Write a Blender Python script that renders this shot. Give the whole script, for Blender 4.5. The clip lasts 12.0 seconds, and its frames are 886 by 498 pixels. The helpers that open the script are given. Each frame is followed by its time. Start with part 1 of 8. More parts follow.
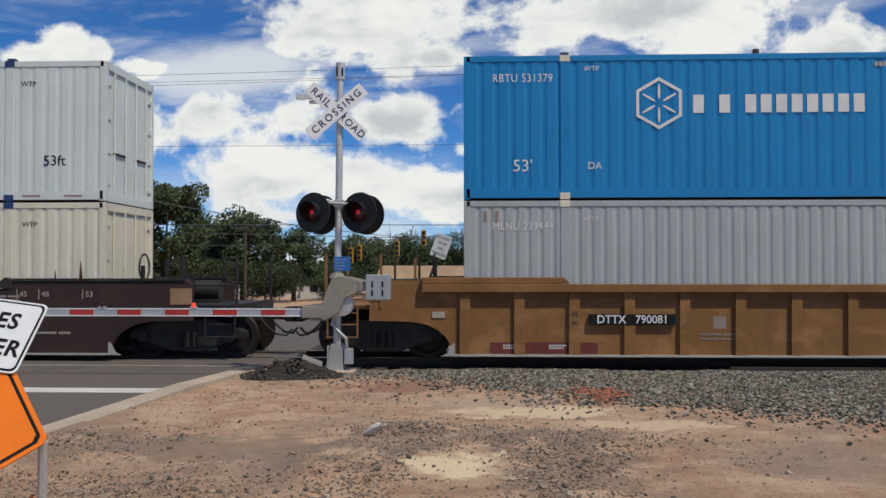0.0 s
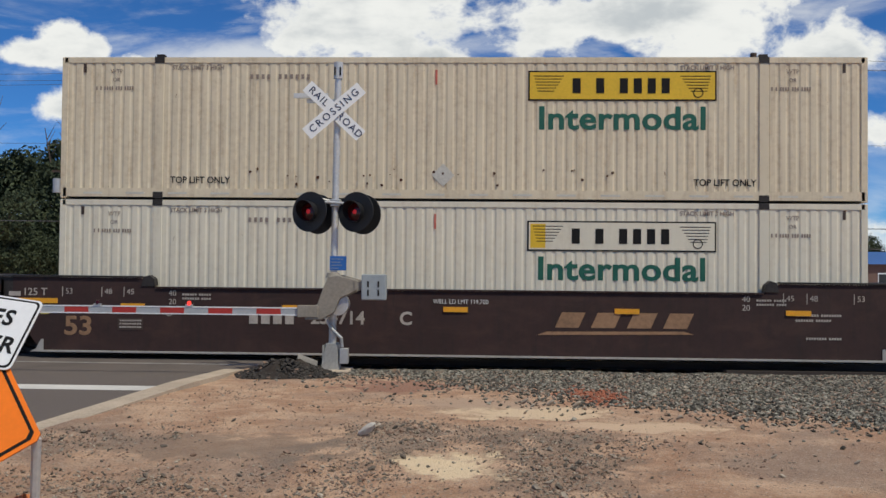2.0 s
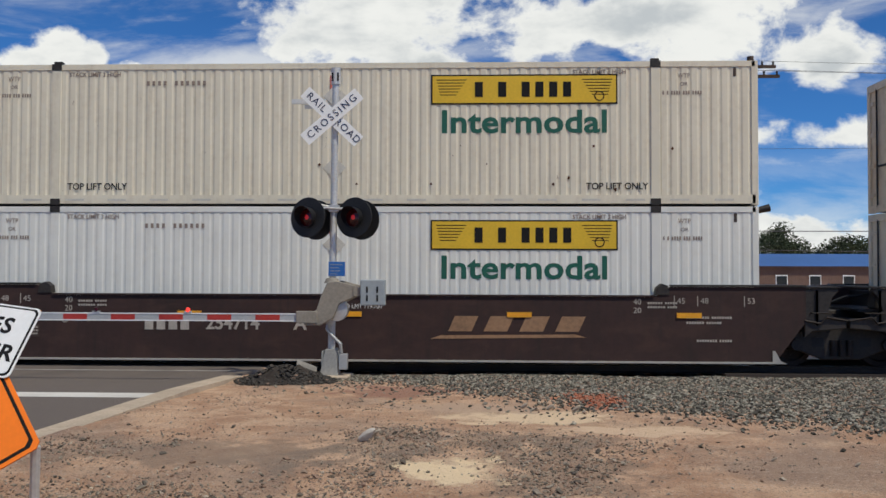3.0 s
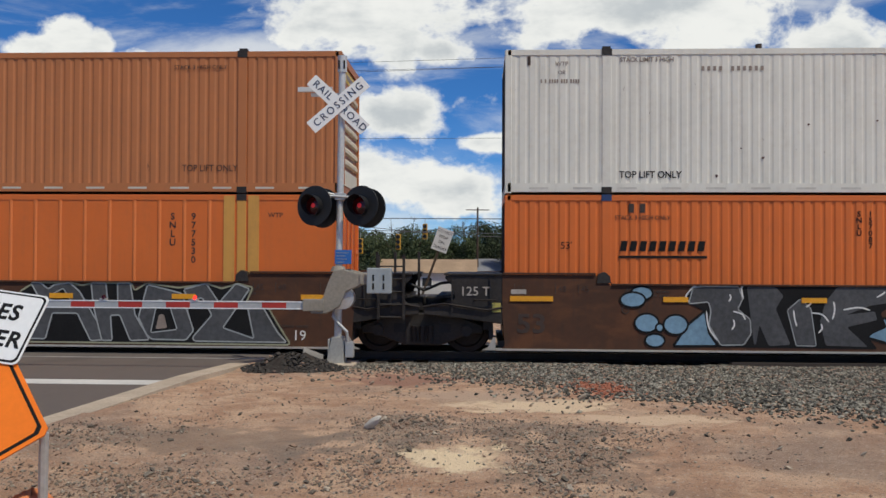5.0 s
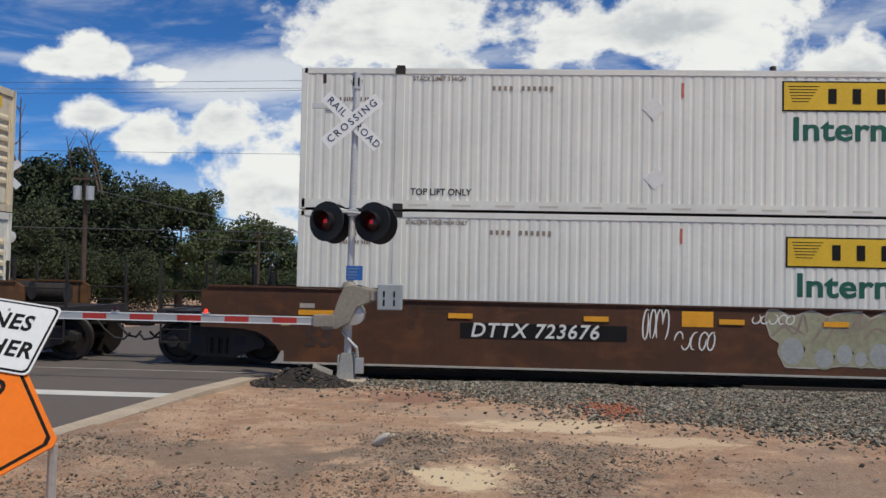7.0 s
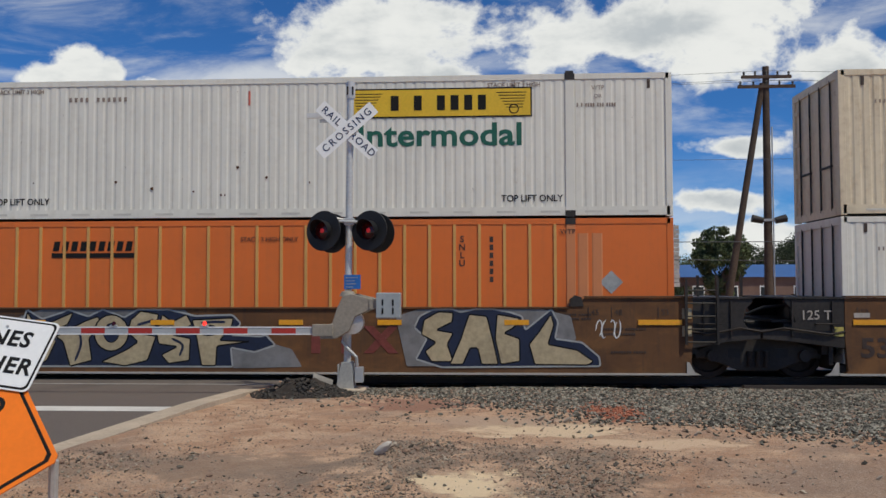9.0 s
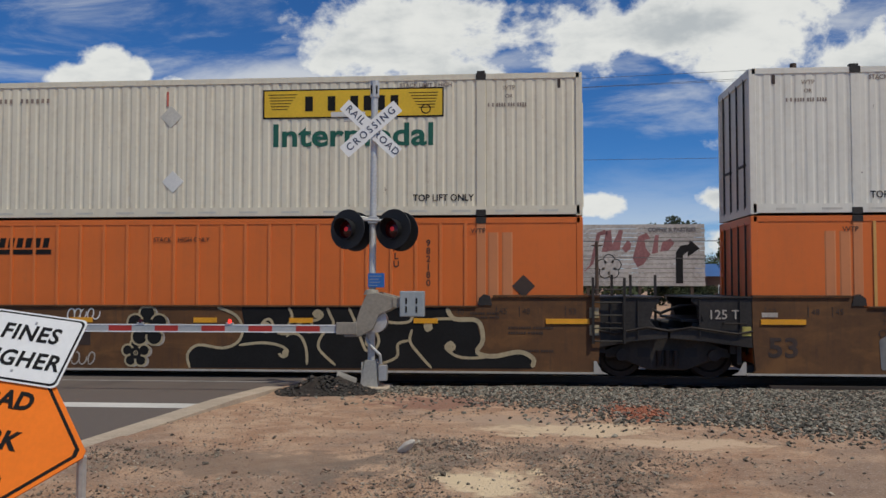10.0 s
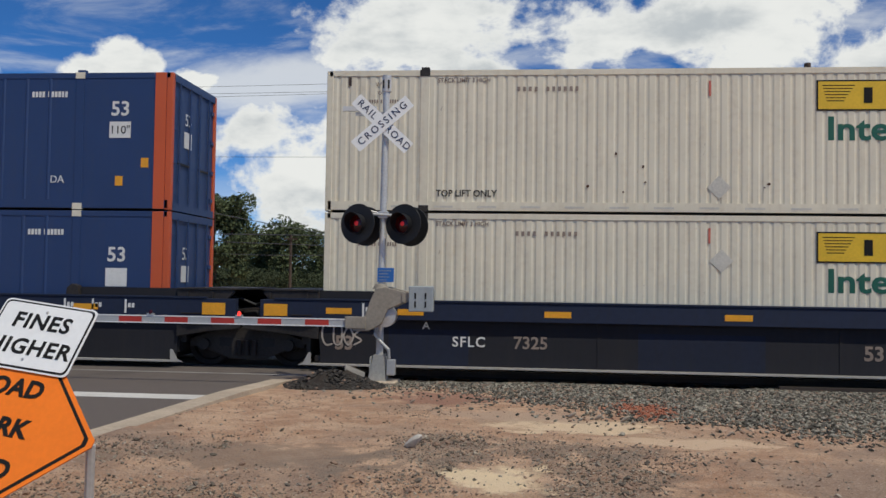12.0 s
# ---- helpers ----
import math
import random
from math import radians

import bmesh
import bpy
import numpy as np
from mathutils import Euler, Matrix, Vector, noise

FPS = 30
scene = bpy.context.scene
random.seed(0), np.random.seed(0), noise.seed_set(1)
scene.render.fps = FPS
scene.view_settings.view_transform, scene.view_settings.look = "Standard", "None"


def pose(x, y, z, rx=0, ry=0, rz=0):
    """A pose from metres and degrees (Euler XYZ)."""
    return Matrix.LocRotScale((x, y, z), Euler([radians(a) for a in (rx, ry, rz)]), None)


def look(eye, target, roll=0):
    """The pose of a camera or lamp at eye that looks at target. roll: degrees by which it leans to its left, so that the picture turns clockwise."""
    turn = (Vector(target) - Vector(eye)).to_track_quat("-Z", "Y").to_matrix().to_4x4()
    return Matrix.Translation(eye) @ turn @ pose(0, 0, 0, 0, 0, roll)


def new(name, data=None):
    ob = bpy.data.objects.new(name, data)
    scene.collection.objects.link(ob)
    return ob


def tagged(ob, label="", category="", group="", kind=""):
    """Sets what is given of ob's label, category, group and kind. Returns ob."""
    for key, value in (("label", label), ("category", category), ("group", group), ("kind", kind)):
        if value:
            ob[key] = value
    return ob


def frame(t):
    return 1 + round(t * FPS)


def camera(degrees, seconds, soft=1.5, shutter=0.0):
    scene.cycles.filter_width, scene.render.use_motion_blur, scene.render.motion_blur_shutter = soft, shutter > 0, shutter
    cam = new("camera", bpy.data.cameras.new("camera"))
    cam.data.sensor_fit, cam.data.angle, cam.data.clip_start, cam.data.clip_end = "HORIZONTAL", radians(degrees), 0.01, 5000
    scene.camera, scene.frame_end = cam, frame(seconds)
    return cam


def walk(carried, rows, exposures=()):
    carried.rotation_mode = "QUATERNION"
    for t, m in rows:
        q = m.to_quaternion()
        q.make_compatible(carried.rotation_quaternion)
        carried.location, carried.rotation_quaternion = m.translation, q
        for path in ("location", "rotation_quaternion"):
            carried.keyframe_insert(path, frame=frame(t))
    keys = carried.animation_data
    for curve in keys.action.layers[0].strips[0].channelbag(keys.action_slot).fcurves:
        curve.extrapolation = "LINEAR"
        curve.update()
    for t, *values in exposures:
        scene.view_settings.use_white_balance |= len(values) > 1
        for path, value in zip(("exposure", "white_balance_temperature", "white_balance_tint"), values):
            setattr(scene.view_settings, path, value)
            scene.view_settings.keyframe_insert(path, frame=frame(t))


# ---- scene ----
# ---- camera ----
EYE = (0.0, 0.0, 1.86)
LENS = 54.07
# seconds, yaw, pitch, roll
TURNS = [
    (0, 2.454, 1.208, 0.030),
    (0.3, 2.478, 1.232, 0.234),
    (0.5, 2.635, 1.123, -0.021),
    (1, 2.957, 0.702, -0.283),
    (1.5, 2.617, 0.940, -0.477),
    (2, 2.196, 1.239, -0.534),
    (2.5, 2.144, 1.484, -0.347),
    (2.7, 2.124, 1.567, -0.162),
    (4.3, 2.036, 1.538, -0.284),
    (4.5, 2.191, 1.417, -0.448),
    (5, 2.527, 0.794, -0.270),
    (5.5, 2.293, 0.465, -0.682),
    (6, 2.747, 1.210, -1.032),
    (6.5, 3.206, 1.598, -1.112),
    (7, 3.252, 1.939, -1.184),
    (7.2, 3.210, 1.974, -1.016),
    (8.8, 3.065, 2.345, 0.297),
    (9, 3.133, 2.392, 0.137),
    (9.5, 3.356, 2.382, 0.084),
    (10, 4.691, 2.299, -0.002),
    (10.5, 5.330, 1.727, -0.923),
    (11, 5.048, 1.868, -1.310),
    (11.5, 5.145, 1.758, -1.113),
    (12, 5.304, 2.002, -0.844),
]
cam = camera(LENS, 12.0, soft=1.5)
walk(cam, [(t, pose(*EYE, 90 + p, r, y)) for t, y, p, r in TURNS], [(0.0, 0.08, 6620, 6), (7.2, 0.08, 6620, 6), (9.0, 0.0, 6600, 6), (9.5, -0.08, 6600, 6), (10.5, -0.12, 6580, 6), (11.2, -0.02, 6580, 6), (12.0, 0.0, 6580, 6)])

# ---- light ----
SUN_DIR = Vector((0.42, -0.39, 0.92)).normalized()
sun_data = bpy.data.lights.new("sun", "SUN")
sun_data.energy, sun_data.angle, sun_data.color = 2.9, radians(0.6), (1.0, 0.93, 0.80)
sun = new("sun", sun_data)
sun.matrix_world = look((0, 0, 30), Vector((0, 0, 30)) - SUN_DIR)


class Nodes:
    """Short hand for building a node tree."""
    def __init__(self, tree):
        self.t = tree
        tree.nodes.clear()

    def n(self, kind, inputs=None):
        node = self.t.nodes.new(kind)
        for key, val in (inputs or {}).items():
            self.put(node.inputs[key], val)
        return node

    def put(self, socket, val):
        if isinstance(val, bpy.types.NodeSocket):
            self.t.links.new(val, socket)
        elif isinstance(val, bpy.types.Node):
            self.t.links.new(val.outputs[0], socket)
        else:
            socket.default_value = val

    def math(self, op, a, b=0.0, c=0.0, clamp=False):
        m = self.n("ShaderNodeMath")
        m.operation, m.use_clamp = op, clamp
        for s, v in zip(m.inputs, (a, b, c)):
            self.put(s, v)
        return m.outputs[0]

    def mix(self, fac, a, b, blend="MIX"):
        m = self.n("ShaderNodeMix")
        m.data_type, m.blend_type = "RGBA", blend
        self.put(m.inputs[0], fac)
        self.put(m.inputs[6], a)
        self.put(m.inputs[7], b)
        return m.outputs[2]

    def ramp(self, fac, lo, hi, smooth=True):
        m = self.n("ShaderNodeMapRange")
        m.interpolation_type = "SMOOTHSTEP" if smooth else "LINEAR"
        for s, v in zip(m.inputs, (fac, lo, hi, 0.0, 1.0)):
            self.put(s, v)
        return m.outputs[0]

    def noise(self, vec, scale, detail=4.0, rough=0.55, dist=0.0):
        m = self.n("ShaderNodeTexNoise")
        self.put(m.inputs["Vector"], vec)
        for k, v in (("Scale", scale), ("Detail", detail), ("Roughness", rough), ("Distortion", dist)):
            m.inputs[k].default_value = v
        return m.outputs[0]

    def scaled(self, vec, s):
        m = self.n("ShaderNodeVectorMath")
        m.operation = "MULTIPLY"
        self.put(m.inputs[0], vec)
        m.inputs[1].default_value = s
        return m.outputs[0]


def rgb(c):
    return (*c, 1.0)


def make_world():
    w = bpy.data.worlds.new("sky")
    scene.world = w
    w.use_nodes = True
    k = Nodes(w.node_tree)
    sky = k.n("ShaderNodeTexSky")
    sky.sky_type, sky.sun_disc = "NISHITA", False
    sky.sun_elevation, sky.sun_rotation = math.asin(SUN_DIR.z), math.atan2(SUN_DIR.x, SUN_DIR.y)
    sky.altitude, sky.air_density, sky.dust_density, sky.ozone_density = 1800.0, 0.9, 0.25, 3.0
    d = k.n("ShaderNodeTexCoord").outputs["Generated"]
    sep = k.n("ShaderNodeSeparateXYZ", {0: d})
    x, y, z = sep.outputs
    depth = k.math("MAXIMUM", k.math("ABSOLUTE", y), 0.12)
    u, h = k.math("DIVIDE", x, depth), k.math("DIVIDE", z, depth)
    plane = k.n("ShaderNodeCombineXYZ", {0: u, 1: h, 2: k.math("SIGN", y)}).outputs[0]
    # cumulus heads: centre across, centre up, half width, half height
    heads = [(-0.525, 0.249, 0.038, 0.016), (-0.488, 0.262, 0.036, 0.028), (-0.455, 0.252, 0.028, 0.017), (-0.13, 0.285, 0.118, 0.078), (-0.045, 0.243, 0.04, 0.024), (-0.202, 0.186, 0.06, 0.045), (-0.098, 0.170, 0.085, 0.034), (-0.326, 0.174, 0.07, 0.032),
             (-0.215, 0.105, 0.15, 0.05), (-0.06, 0.085, 0.12, 0.04), (0.20, 0.292, 0.22, 0.058), (0.395, 0.245, 0.07, 0.035), (0.415, 0.155, 0.085, 0.026), (0.285, 0.156, 0.055, 0.014), (0.098, 0.092, 0.036, 0.020), (0.02, 0.135, 0.05, 0.014), (0.17, 0.05, 0.05, 0.014),
             (0.27, 0.095, 0.08, 0.016), (0.32, 0.045, 0.14, 0.026), (-0.40, 0.235, 0.048, 0.019), (-0.475, 0.184, 0.06, 0.022), (-0.405, 0.155, 0.065, 0.036), (-0.75, 0.2, 0.14, 0.06), (0.75, 0.3, 0.16, 0.06)]
    field = None
    for cu, ch, ru, rh in heads:
        a = k.math("MULTIPLY", k.math("SUBTRACT", u, cu), 1 / ru)
        b = k.math("MULTIPLY", k.math("SUBTRACT", h, ch), 1 / rh)
        one = k.math("SUBTRACT", 1.0, k.math("SQRT", k.math("ADD", k.math("MULTIPLY", a, a), k.math("MULTIPLY", b, b))))
        field = one if field is None else k.math("SMOOTH_MAX", field, one, 0.3)
    ahead = k.ramp(y, 0.05, 0.2)
    wide = k.math("SUBTRACT", k.math("MULTIPLY", k.noise(k.scaled(d, (1.0, 1.0, 2.2)), 3.0, 3), 3.0), 1.95)
    field = k.math("ADD", k.math("MULTIPLY", field, ahead), k.math("MULTIPLY", wide, k.math("SUBTRACT", 1.0, ahead)))
    field = k.math("MAXIMUM", field, -1.2)
    billow = k.noise(k.scaled(plane, (1.0, 1.45, 1.0)), 9.0, 9, 0.58, 0.25)
    puff = k.noise(k.scaled(plane, (1.0, 1.3, 1.0)), 26.0, 6, 0.6)
    body = k.math("ADD", field, k.math("ADD", k.math("MULTIPLY", k.math("SUBTRACT", billow, 0.5), 2.5), k.math("MULTIPLY", k.math("SUBTRACT", puff, 0.5), 1.0)))
    mask = k.ramp(body, -0.08, 0.40)
    wisp_n = k.noise(k.scaled(plane, (1.0, 3.6, 1.0)), 5.0, 7, 0.6, 0.4)
    # a thin veil drawn out beside the middle heads
    va, vb = k.math("MULTIPLY", k.math("ADD", u, 0.31), 1 / 0.13), k.math("MULTIPLY", k.math("SUBTRACT", h, 0.228), 1 / 0.042)
    veil = k.ramp(k.math("ADD", k.math("ADD", k.math("MULTIPLY", va, va), k.math("MULTIPLY", vb, vb)), k.math("MULTIPLY", k.math("SUBTRACT", wisp_n, 0.5), 2.4)), 1.3, 0.2)
    wisp = k.math("MAXIMUM", k.math("MULTIPLY", k.ramp(wisp_n, 0.46, 0.78), 0.58), k.math("MULTIPLY", k.math("MULTIPLY", veil, ahead), 0.72))
    low = k.math("MULTIPLY", k.ramp(h, 0.17, 0.0), 0.72)
    mask = k.math("MAXIMUM", mask, k.math("MAXIMUM", wisp, k.math("MULTIPLY", low, k.ramp(wisp_n, 0.3, 0.6))))
    # cloud bases are greyer than their heads
    under = k.noise(k.scaled(plane, (1.0, 2.2, 1.0)), 6.5, 5, 0.55)
    grey = k.math("MULTIPLY", k.ramp(body, 0.12, 0.95), k.ramp(under, 0.40, 0.64))
    white = k.mix(grey, (0.82, 0.82, 0.82, 1), (0.50, 0.53, 0.57, 1))
    blue = k.scaled(sky.outputs[0], (SKY * 0.34, SKY * 0.77, SKY * 1.27))
    bg = k.n("ShaderNodeBackground", {"Color": k.mix(mask, blue, white), "Strength": 1.0})
    out = k.n("ShaderNodeOutputWorld")
    w.node_tree.links.new(bg.outputs[0], out.inputs[0])


SKY = 0.075
make_world()

# ---- materials ----
MATS = {}


def material(name):
    m = bpy.data.materials.new(name)
    m.use_nodes = True
    k = Nodes(m.node_tree)
    b = k.n("ShaderNodeBsdfPrincipled")
    o = k.n("ShaderNodeOutputMaterial")
    m.node_tree.links.new(b.outputs[0], o.inputs[0])
    MATS[name] = m
    return m, k, b


def where(k):
    return k.n("ShaderNodeTexCoord").outputs["Object"]


def bump(k, b, height, strength=0.3, distance=0.01):
    n = k.n("ShaderNodeBump", {"Strength": strength, "Distance": distance, "Height": height})
    k.t.links.new(n.outputs[0], b.inputs["Normal"])


def paint(name, col, rough=0.5, dirt=0.3, dirt_col=(0.16, 0.12, 0.09), rust=0.0, metal=0.0, streak=1.0, fade=0.12, patch=None):
    """Weathered paint on sheet metal: faded patches, vertical grime streaks, optional rust spots."""
    if name in MATS:
        return MATS[name]
    m, k, b = material(name)
    p = where(k)
    shade = k.mix(k.math("MULTIPLY", k.noise(p, 0.9, 3), 1.0), rgb([c * (1 - fade) for c in col]), rgb([min(1, c * (1 + fade)) for c in col]))
    runs = k.noise(k.scaled(p, (5.0, 5.0, 0.35)), 1.6, 6, 0.65)
    spots = k.noise(p, 7.0, 6, 0.65)
    grime = k.math("MULTIPLY", k.ramp(k.math("ADD", k.math("MULTIPLY", runs, 0.65 * streak), k.math("MULTIPLY", spots, 0.5)), 0.5, 0.85), dirt)
    c = k.mix(grime, shade, rgb(dirt_col))
    if patch:
        c = k.mix(k.math("MULTIPLY", k.ramp(k.noise(k.scaled(p, (0.8, 1.0, 1.6)), 1.4, 7, 0.62, 0.6), 0.46, 0.72), 0.75), c, rgb(patch))
        c = k.mix(k.math("MULTIPLY", k.ramp(k.noise(k.scaled(p, (6.0, 6.0, 0.5)), 1.3, 5, 0.6), 0.55, 0.75), 0.5), c, rgb(dirt_col))
    if rust:
        r = k.ramp(k.noise(k.scaled(p, (3.0, 3.0, 0.9)), 2.3, 8, 0.72), 0.66 - rust * 0.1, 0.74)
        c = k.mix(k.math("MULTIPLY", r, 0.85), c, (0.13, 0.05, 0.02, 1))
    k.put(b.inputs["Base Color"], c)
    k.put(b.inputs["Roughness"], k.math("ADD", rough - 0.08, k.math("MULTIPLY", spots, 0.2)))
    b.inputs["Metallic"].default_value = metal
    bump(k, b, spots, 0.12, 0.004)
    return m


def plain(name, col, rough=0.6, metal=0.0, grain=40.0, vary=0.25, emit=None, strength=0.0):
    if name in MATS:
        return MATS[name]
    m, k, b = material(name)
    p = where(k)
    f = k.noise(p, grain, 5, 0.6)
    g = k.noise(p, grain * 0.08, 3)
    f2 = k.math("ADD", k.math("MULTIPLY", f, 0.5), k.math("MULTIPLY", g, 0.5))
    k.put(b.inputs["Base Color"], k.mix(k.ramp(f2, 0.3, 0.7), rgb([c * (1 - vary) for c in col]), rgb([min(1, c * (1 + vary)) for c in col])))
    b.inputs["Roughness"].default_value, b.inputs["Metallic"].default_value = rough, metal
    if rough >= 0.75:
        b.inputs["Specular IOR Level"].default_value = 0.2
    bump(k, b, f, 0.2, 0.003)
    if emit:
        b.inputs["Emission Color"].default_value, b.inputs["Emission Strength"].default_value = rgb(emit), strength
    return m


def dirt_material():
    m, k, b = material("dirt")
    p = where(k)
    big, mid, fine = k.noise(p, 0.45, 5, 0.6, 0.5), k.noise(p, 2.4, 6, 0.62, 0.3), k.noise(p, 22.0, 8, 0.7)
    c = k.mix(k.ramp(mid, 0.35, 0.68), (0.445, 0.252, 0.148, 1), (0.645, 0.428, 0.277, 1))
    c = k.mix(k.math("MULTIPLY", k.ramp(big, 0.48, 0.66), 0.65), c, (0.30, 0.215, 0.16, 1))
    c = k.mix(k.math("MULTIPLY", k.ramp(fine, 0.5, 0.75), 0.45), c, (0.17, 0.12, 0.09, 1))
    # grit: single grains, darker or paler than the soil
    for scale, amount in ((38.0, 0.6), (85.0, 0.55)):
        cell = k.n("ShaderNodeTexVoronoi", {"Vector": p, "Scale": scale})
        tone = k.n("ShaderNodeSeparateColor", {0: cell.outputs["Color"]})
        grain = k.ramp(cell.outputs["Distance"], 0.42, 0.30)
        c = k.mix(k.math("MULTIPLY", k.math("MULTIPLY", k.ramp(tone.outputs[0], 0.70, 0.74), grain), amount), c, (0.12, 0.09, 0.07, 1))
        c = k.mix(k.math("MULTIPLY", k.math("MULTIPLY", k.ramp(tone.outputs[1], 0.80, 0.84), grain), amount), c, (0.60, 0.49, 0.39, 1))
    sep = k.n("ShaderNodeSeparateXYZ", {0: p})

    def spot(cx, cy, rx, ry, wob):
        a = k.math("MULTIPLY", k.math("SUBTRACT", sep.outputs[0], cx), 1 / rx)
        d = k.math("MULTIPLY", k.math("SUBTRACT", sep.outputs[1], cy), 1 / ry)
        r = k.math("SQRT", k.math("ADD", k.math("MULTIPLY", a, a), k.math("MULTIPLY", d, d)))
        return k.ramp(k.math("ADD", r, k.math("MULTIPLY", k.math("SUBTRACT", mid, 0.5), wob)), 1.15, 0.65)
    # spilled yellow sand and red clay lie on the dirt
    for cx, cy, rx, ry in ((-2.2, 7.5, 1.6, 0.6), (-0.85, 7.8, 0.6, 1.1), (0.62, 7.0, 0.6, 1.3), (0.3, 8.2, 1.1, 0.5)):
        c = k.mix(k.math("MULTIPLY", spot(cx, cy, rx, ry, 4.0), 0.5), c, (0.23, 0.18, 0.135, 1))
    for cx, cy, rx, ry, col in ((-0.17, 6.9, 0.40, 0.52, (0.92, 0.72, 0.46, 1)), (0.55, 9.9, 1.0, 0.55, (0.80, 0.61, 0.40, 1)), (1.55, 8.8, 0.8, 0.35, (0.74, 0.54, 0.36, 1)), (-0.1, 10.6, 0.9, 0.5, (0.52, 0.36, 0.25, 1)),
                            (1.62, 11.6, 0.50, 1.0, (0.40, 0.13, 0.07, 1)), (-0.9, 12.6, 1.0, 0.8, (0.33, 0.17, 0.115, 1))):
        c = k.mix(k.math("MULTIPLY", spot(cx, cy, rx, ry, 3.4), 0.88), c, col)
    k.put(b.inputs["Base Color"], c)
    b.inputs["Roughness"].default_value = 0.95
    bump(k, b, k.math("ADD", fine, mid), 0.8, 0.05)
    return m


def asphalt_material():
    m, k, b = material("asphalt")
    p = where(k)
    fine, big = k.noise(p, 90.0, 4, 0.7), k.noise(k.scaled(p, (1.0, 0.25, 1.0)), 1.1, 5)
    c = k.mix(k.ramp(fine, 0.35, 0.7), (0.095, 0.077, 0.066, 1), (0.172, 0.143, 0.125, 1))
    c = k.mix(k.math("MULTIPLY", k.ramp(big, 0.5, 0.75), 0.4), c, (0.07, 0.06, 0.055, 1))
    crack = k.n("ShaderNodeTexVoronoi", {"Vector": p, "Scale": 0.55})
    crack.feature = "DISTANCE_TO_EDGE"
    c = k.mix(k.math("MULTIPLY", k.ramp(crack.outputs[0], 0.010, 0.0), 0.2), c, (0.04, 0.035, 0.03, 1))
    k.put(b.inputs["Base Color"], c)
    b.inputs["Roughness"].default_value = 0.85
    bump(k, b, fine, 0.4, 0.006)
    return m


def stone_material(name, lo, hi, red=0.12):
    m, k, b = material(name)
    isl = k.n("ShaderNodeNewGeometry").outputs["Random Per Island"]
    p = where(k)
    c = k.mix(k.math("POWER", isl, 2.1), rgb(lo), rgb(hi))
    tan = k.ramp(k.math("FRACT", k.math("MULTIPLY", isl, 17.3)), 1 - red, 1 - red + 0.02)
    c = k.mix(tan, c, (0.30, 0.19, 0.13, 1))
    c = k.mix(k.math("MULTIPLY", k.noise(p, 60.0, 4), 0.3), c, (0.11, 0.09, 0.07, 1))
    k.put(b.inputs["Base Color"], c)
    b.inputs["Roughness"].default_value = 0.88
    return m


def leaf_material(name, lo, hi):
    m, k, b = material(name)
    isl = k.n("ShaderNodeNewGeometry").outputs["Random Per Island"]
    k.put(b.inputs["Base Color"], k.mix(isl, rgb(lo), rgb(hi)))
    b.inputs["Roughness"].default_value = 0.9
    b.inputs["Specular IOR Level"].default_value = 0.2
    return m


DIRT, ASPHALT = dirt_material(), asphalt_material()
BALLAST = stone_material("ballast_stone", (0.022, 0.021, 0.016), (0.42, 0.39, 0.31))
GRAVEL = stone_material("gravel_stone", (0.10, 0.080, 0.060), (0.56, 0.47, 0.36), 0.34)
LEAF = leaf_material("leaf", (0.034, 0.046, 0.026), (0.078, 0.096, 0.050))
# paler grey-green; on the far trees it puts haze into the leaf colour
LEAF2 = leaf_material("leaf_hazy_grey", (0.055, 0.075, 0.035), (0.12, 0.145, 0.07))
BARK = plain("bark", (0.12, 0.09, 0.07), 0.95, grain=15)
CONCRETE = plain("concrete", (0.46, 0.375, 0.285), 0.9, grain=30, vary=0.2)
STEEL = plain("galvanised_steel", (0.50, 0.50, 0.49), 0.45, 0.5, grain=25, vary=0.12)
ALU = plain("aluminium", (0.62, 0.61, 0.58), 0.45, 0.4, grain=25, vary=0.15)
RAILSTEEL = plain("rail_steel", (0.045, 0.036, 0.03), 0.7, 0.2, grain=30)
RAILTOP = plain("rail_head", (0.55, 0.54, 0.52), 0.25, 0.9, grain=30, vary=0.1)
BLACK = plain("black_paint", (0.010, 0.010, 0.011), 0.6, grain=20, vary=0.4)
GREASE = plain("greasy_iron", (0.028, 0.023, 0.020), 0.6, 0.2, grain=18, vary=0.5)
WHEEL = plain("wheel_steel", (0.03, 0.023, 0.02), 0.6, 0.5, grain=25, vary=0.4)
WOOD = plain("creosoted_wood", (0.085, 0.062, 0.048), 0.9, grain=18, vary=0.35)
TIE = plain("tie_wood", (0.09, 0.075, 0.062), 0.95, grain=20, vary=0.4)
WHITE = plain("white_sheeting", (0.78, 0.78, 0.77), 0.45, grain=30, vary=0.05)
INK = plain("black_ink", (0.013, 0.0125, 0.013), 0.8, grain=30)
ORANGE_SIGN = plain("orange_sheeting", (0.90, 0.20, 0.012), 0.42, grain=30, vary=0.06)
RED_TAPE = plain("red_sheeting", (0.42, 0.035, 0.025), 0.45, grain=30, vary=0.15)
SILVER_TAPE = plain("silver_sheeting", (0.62, 0.63, 0.64), 0.4, grain=30, vary=0.08)
BLUE_SIGN = plain("blue_sheeting", (0.02, 0.13, 0.42), 0.45, grain=30, vary=0.1)
RED_LENS = plain("red_lens", (0.035, 0.003, 0.003), 0.15, grain=60, emit=(1.0, 0.02, 0.02), strength=0.004)
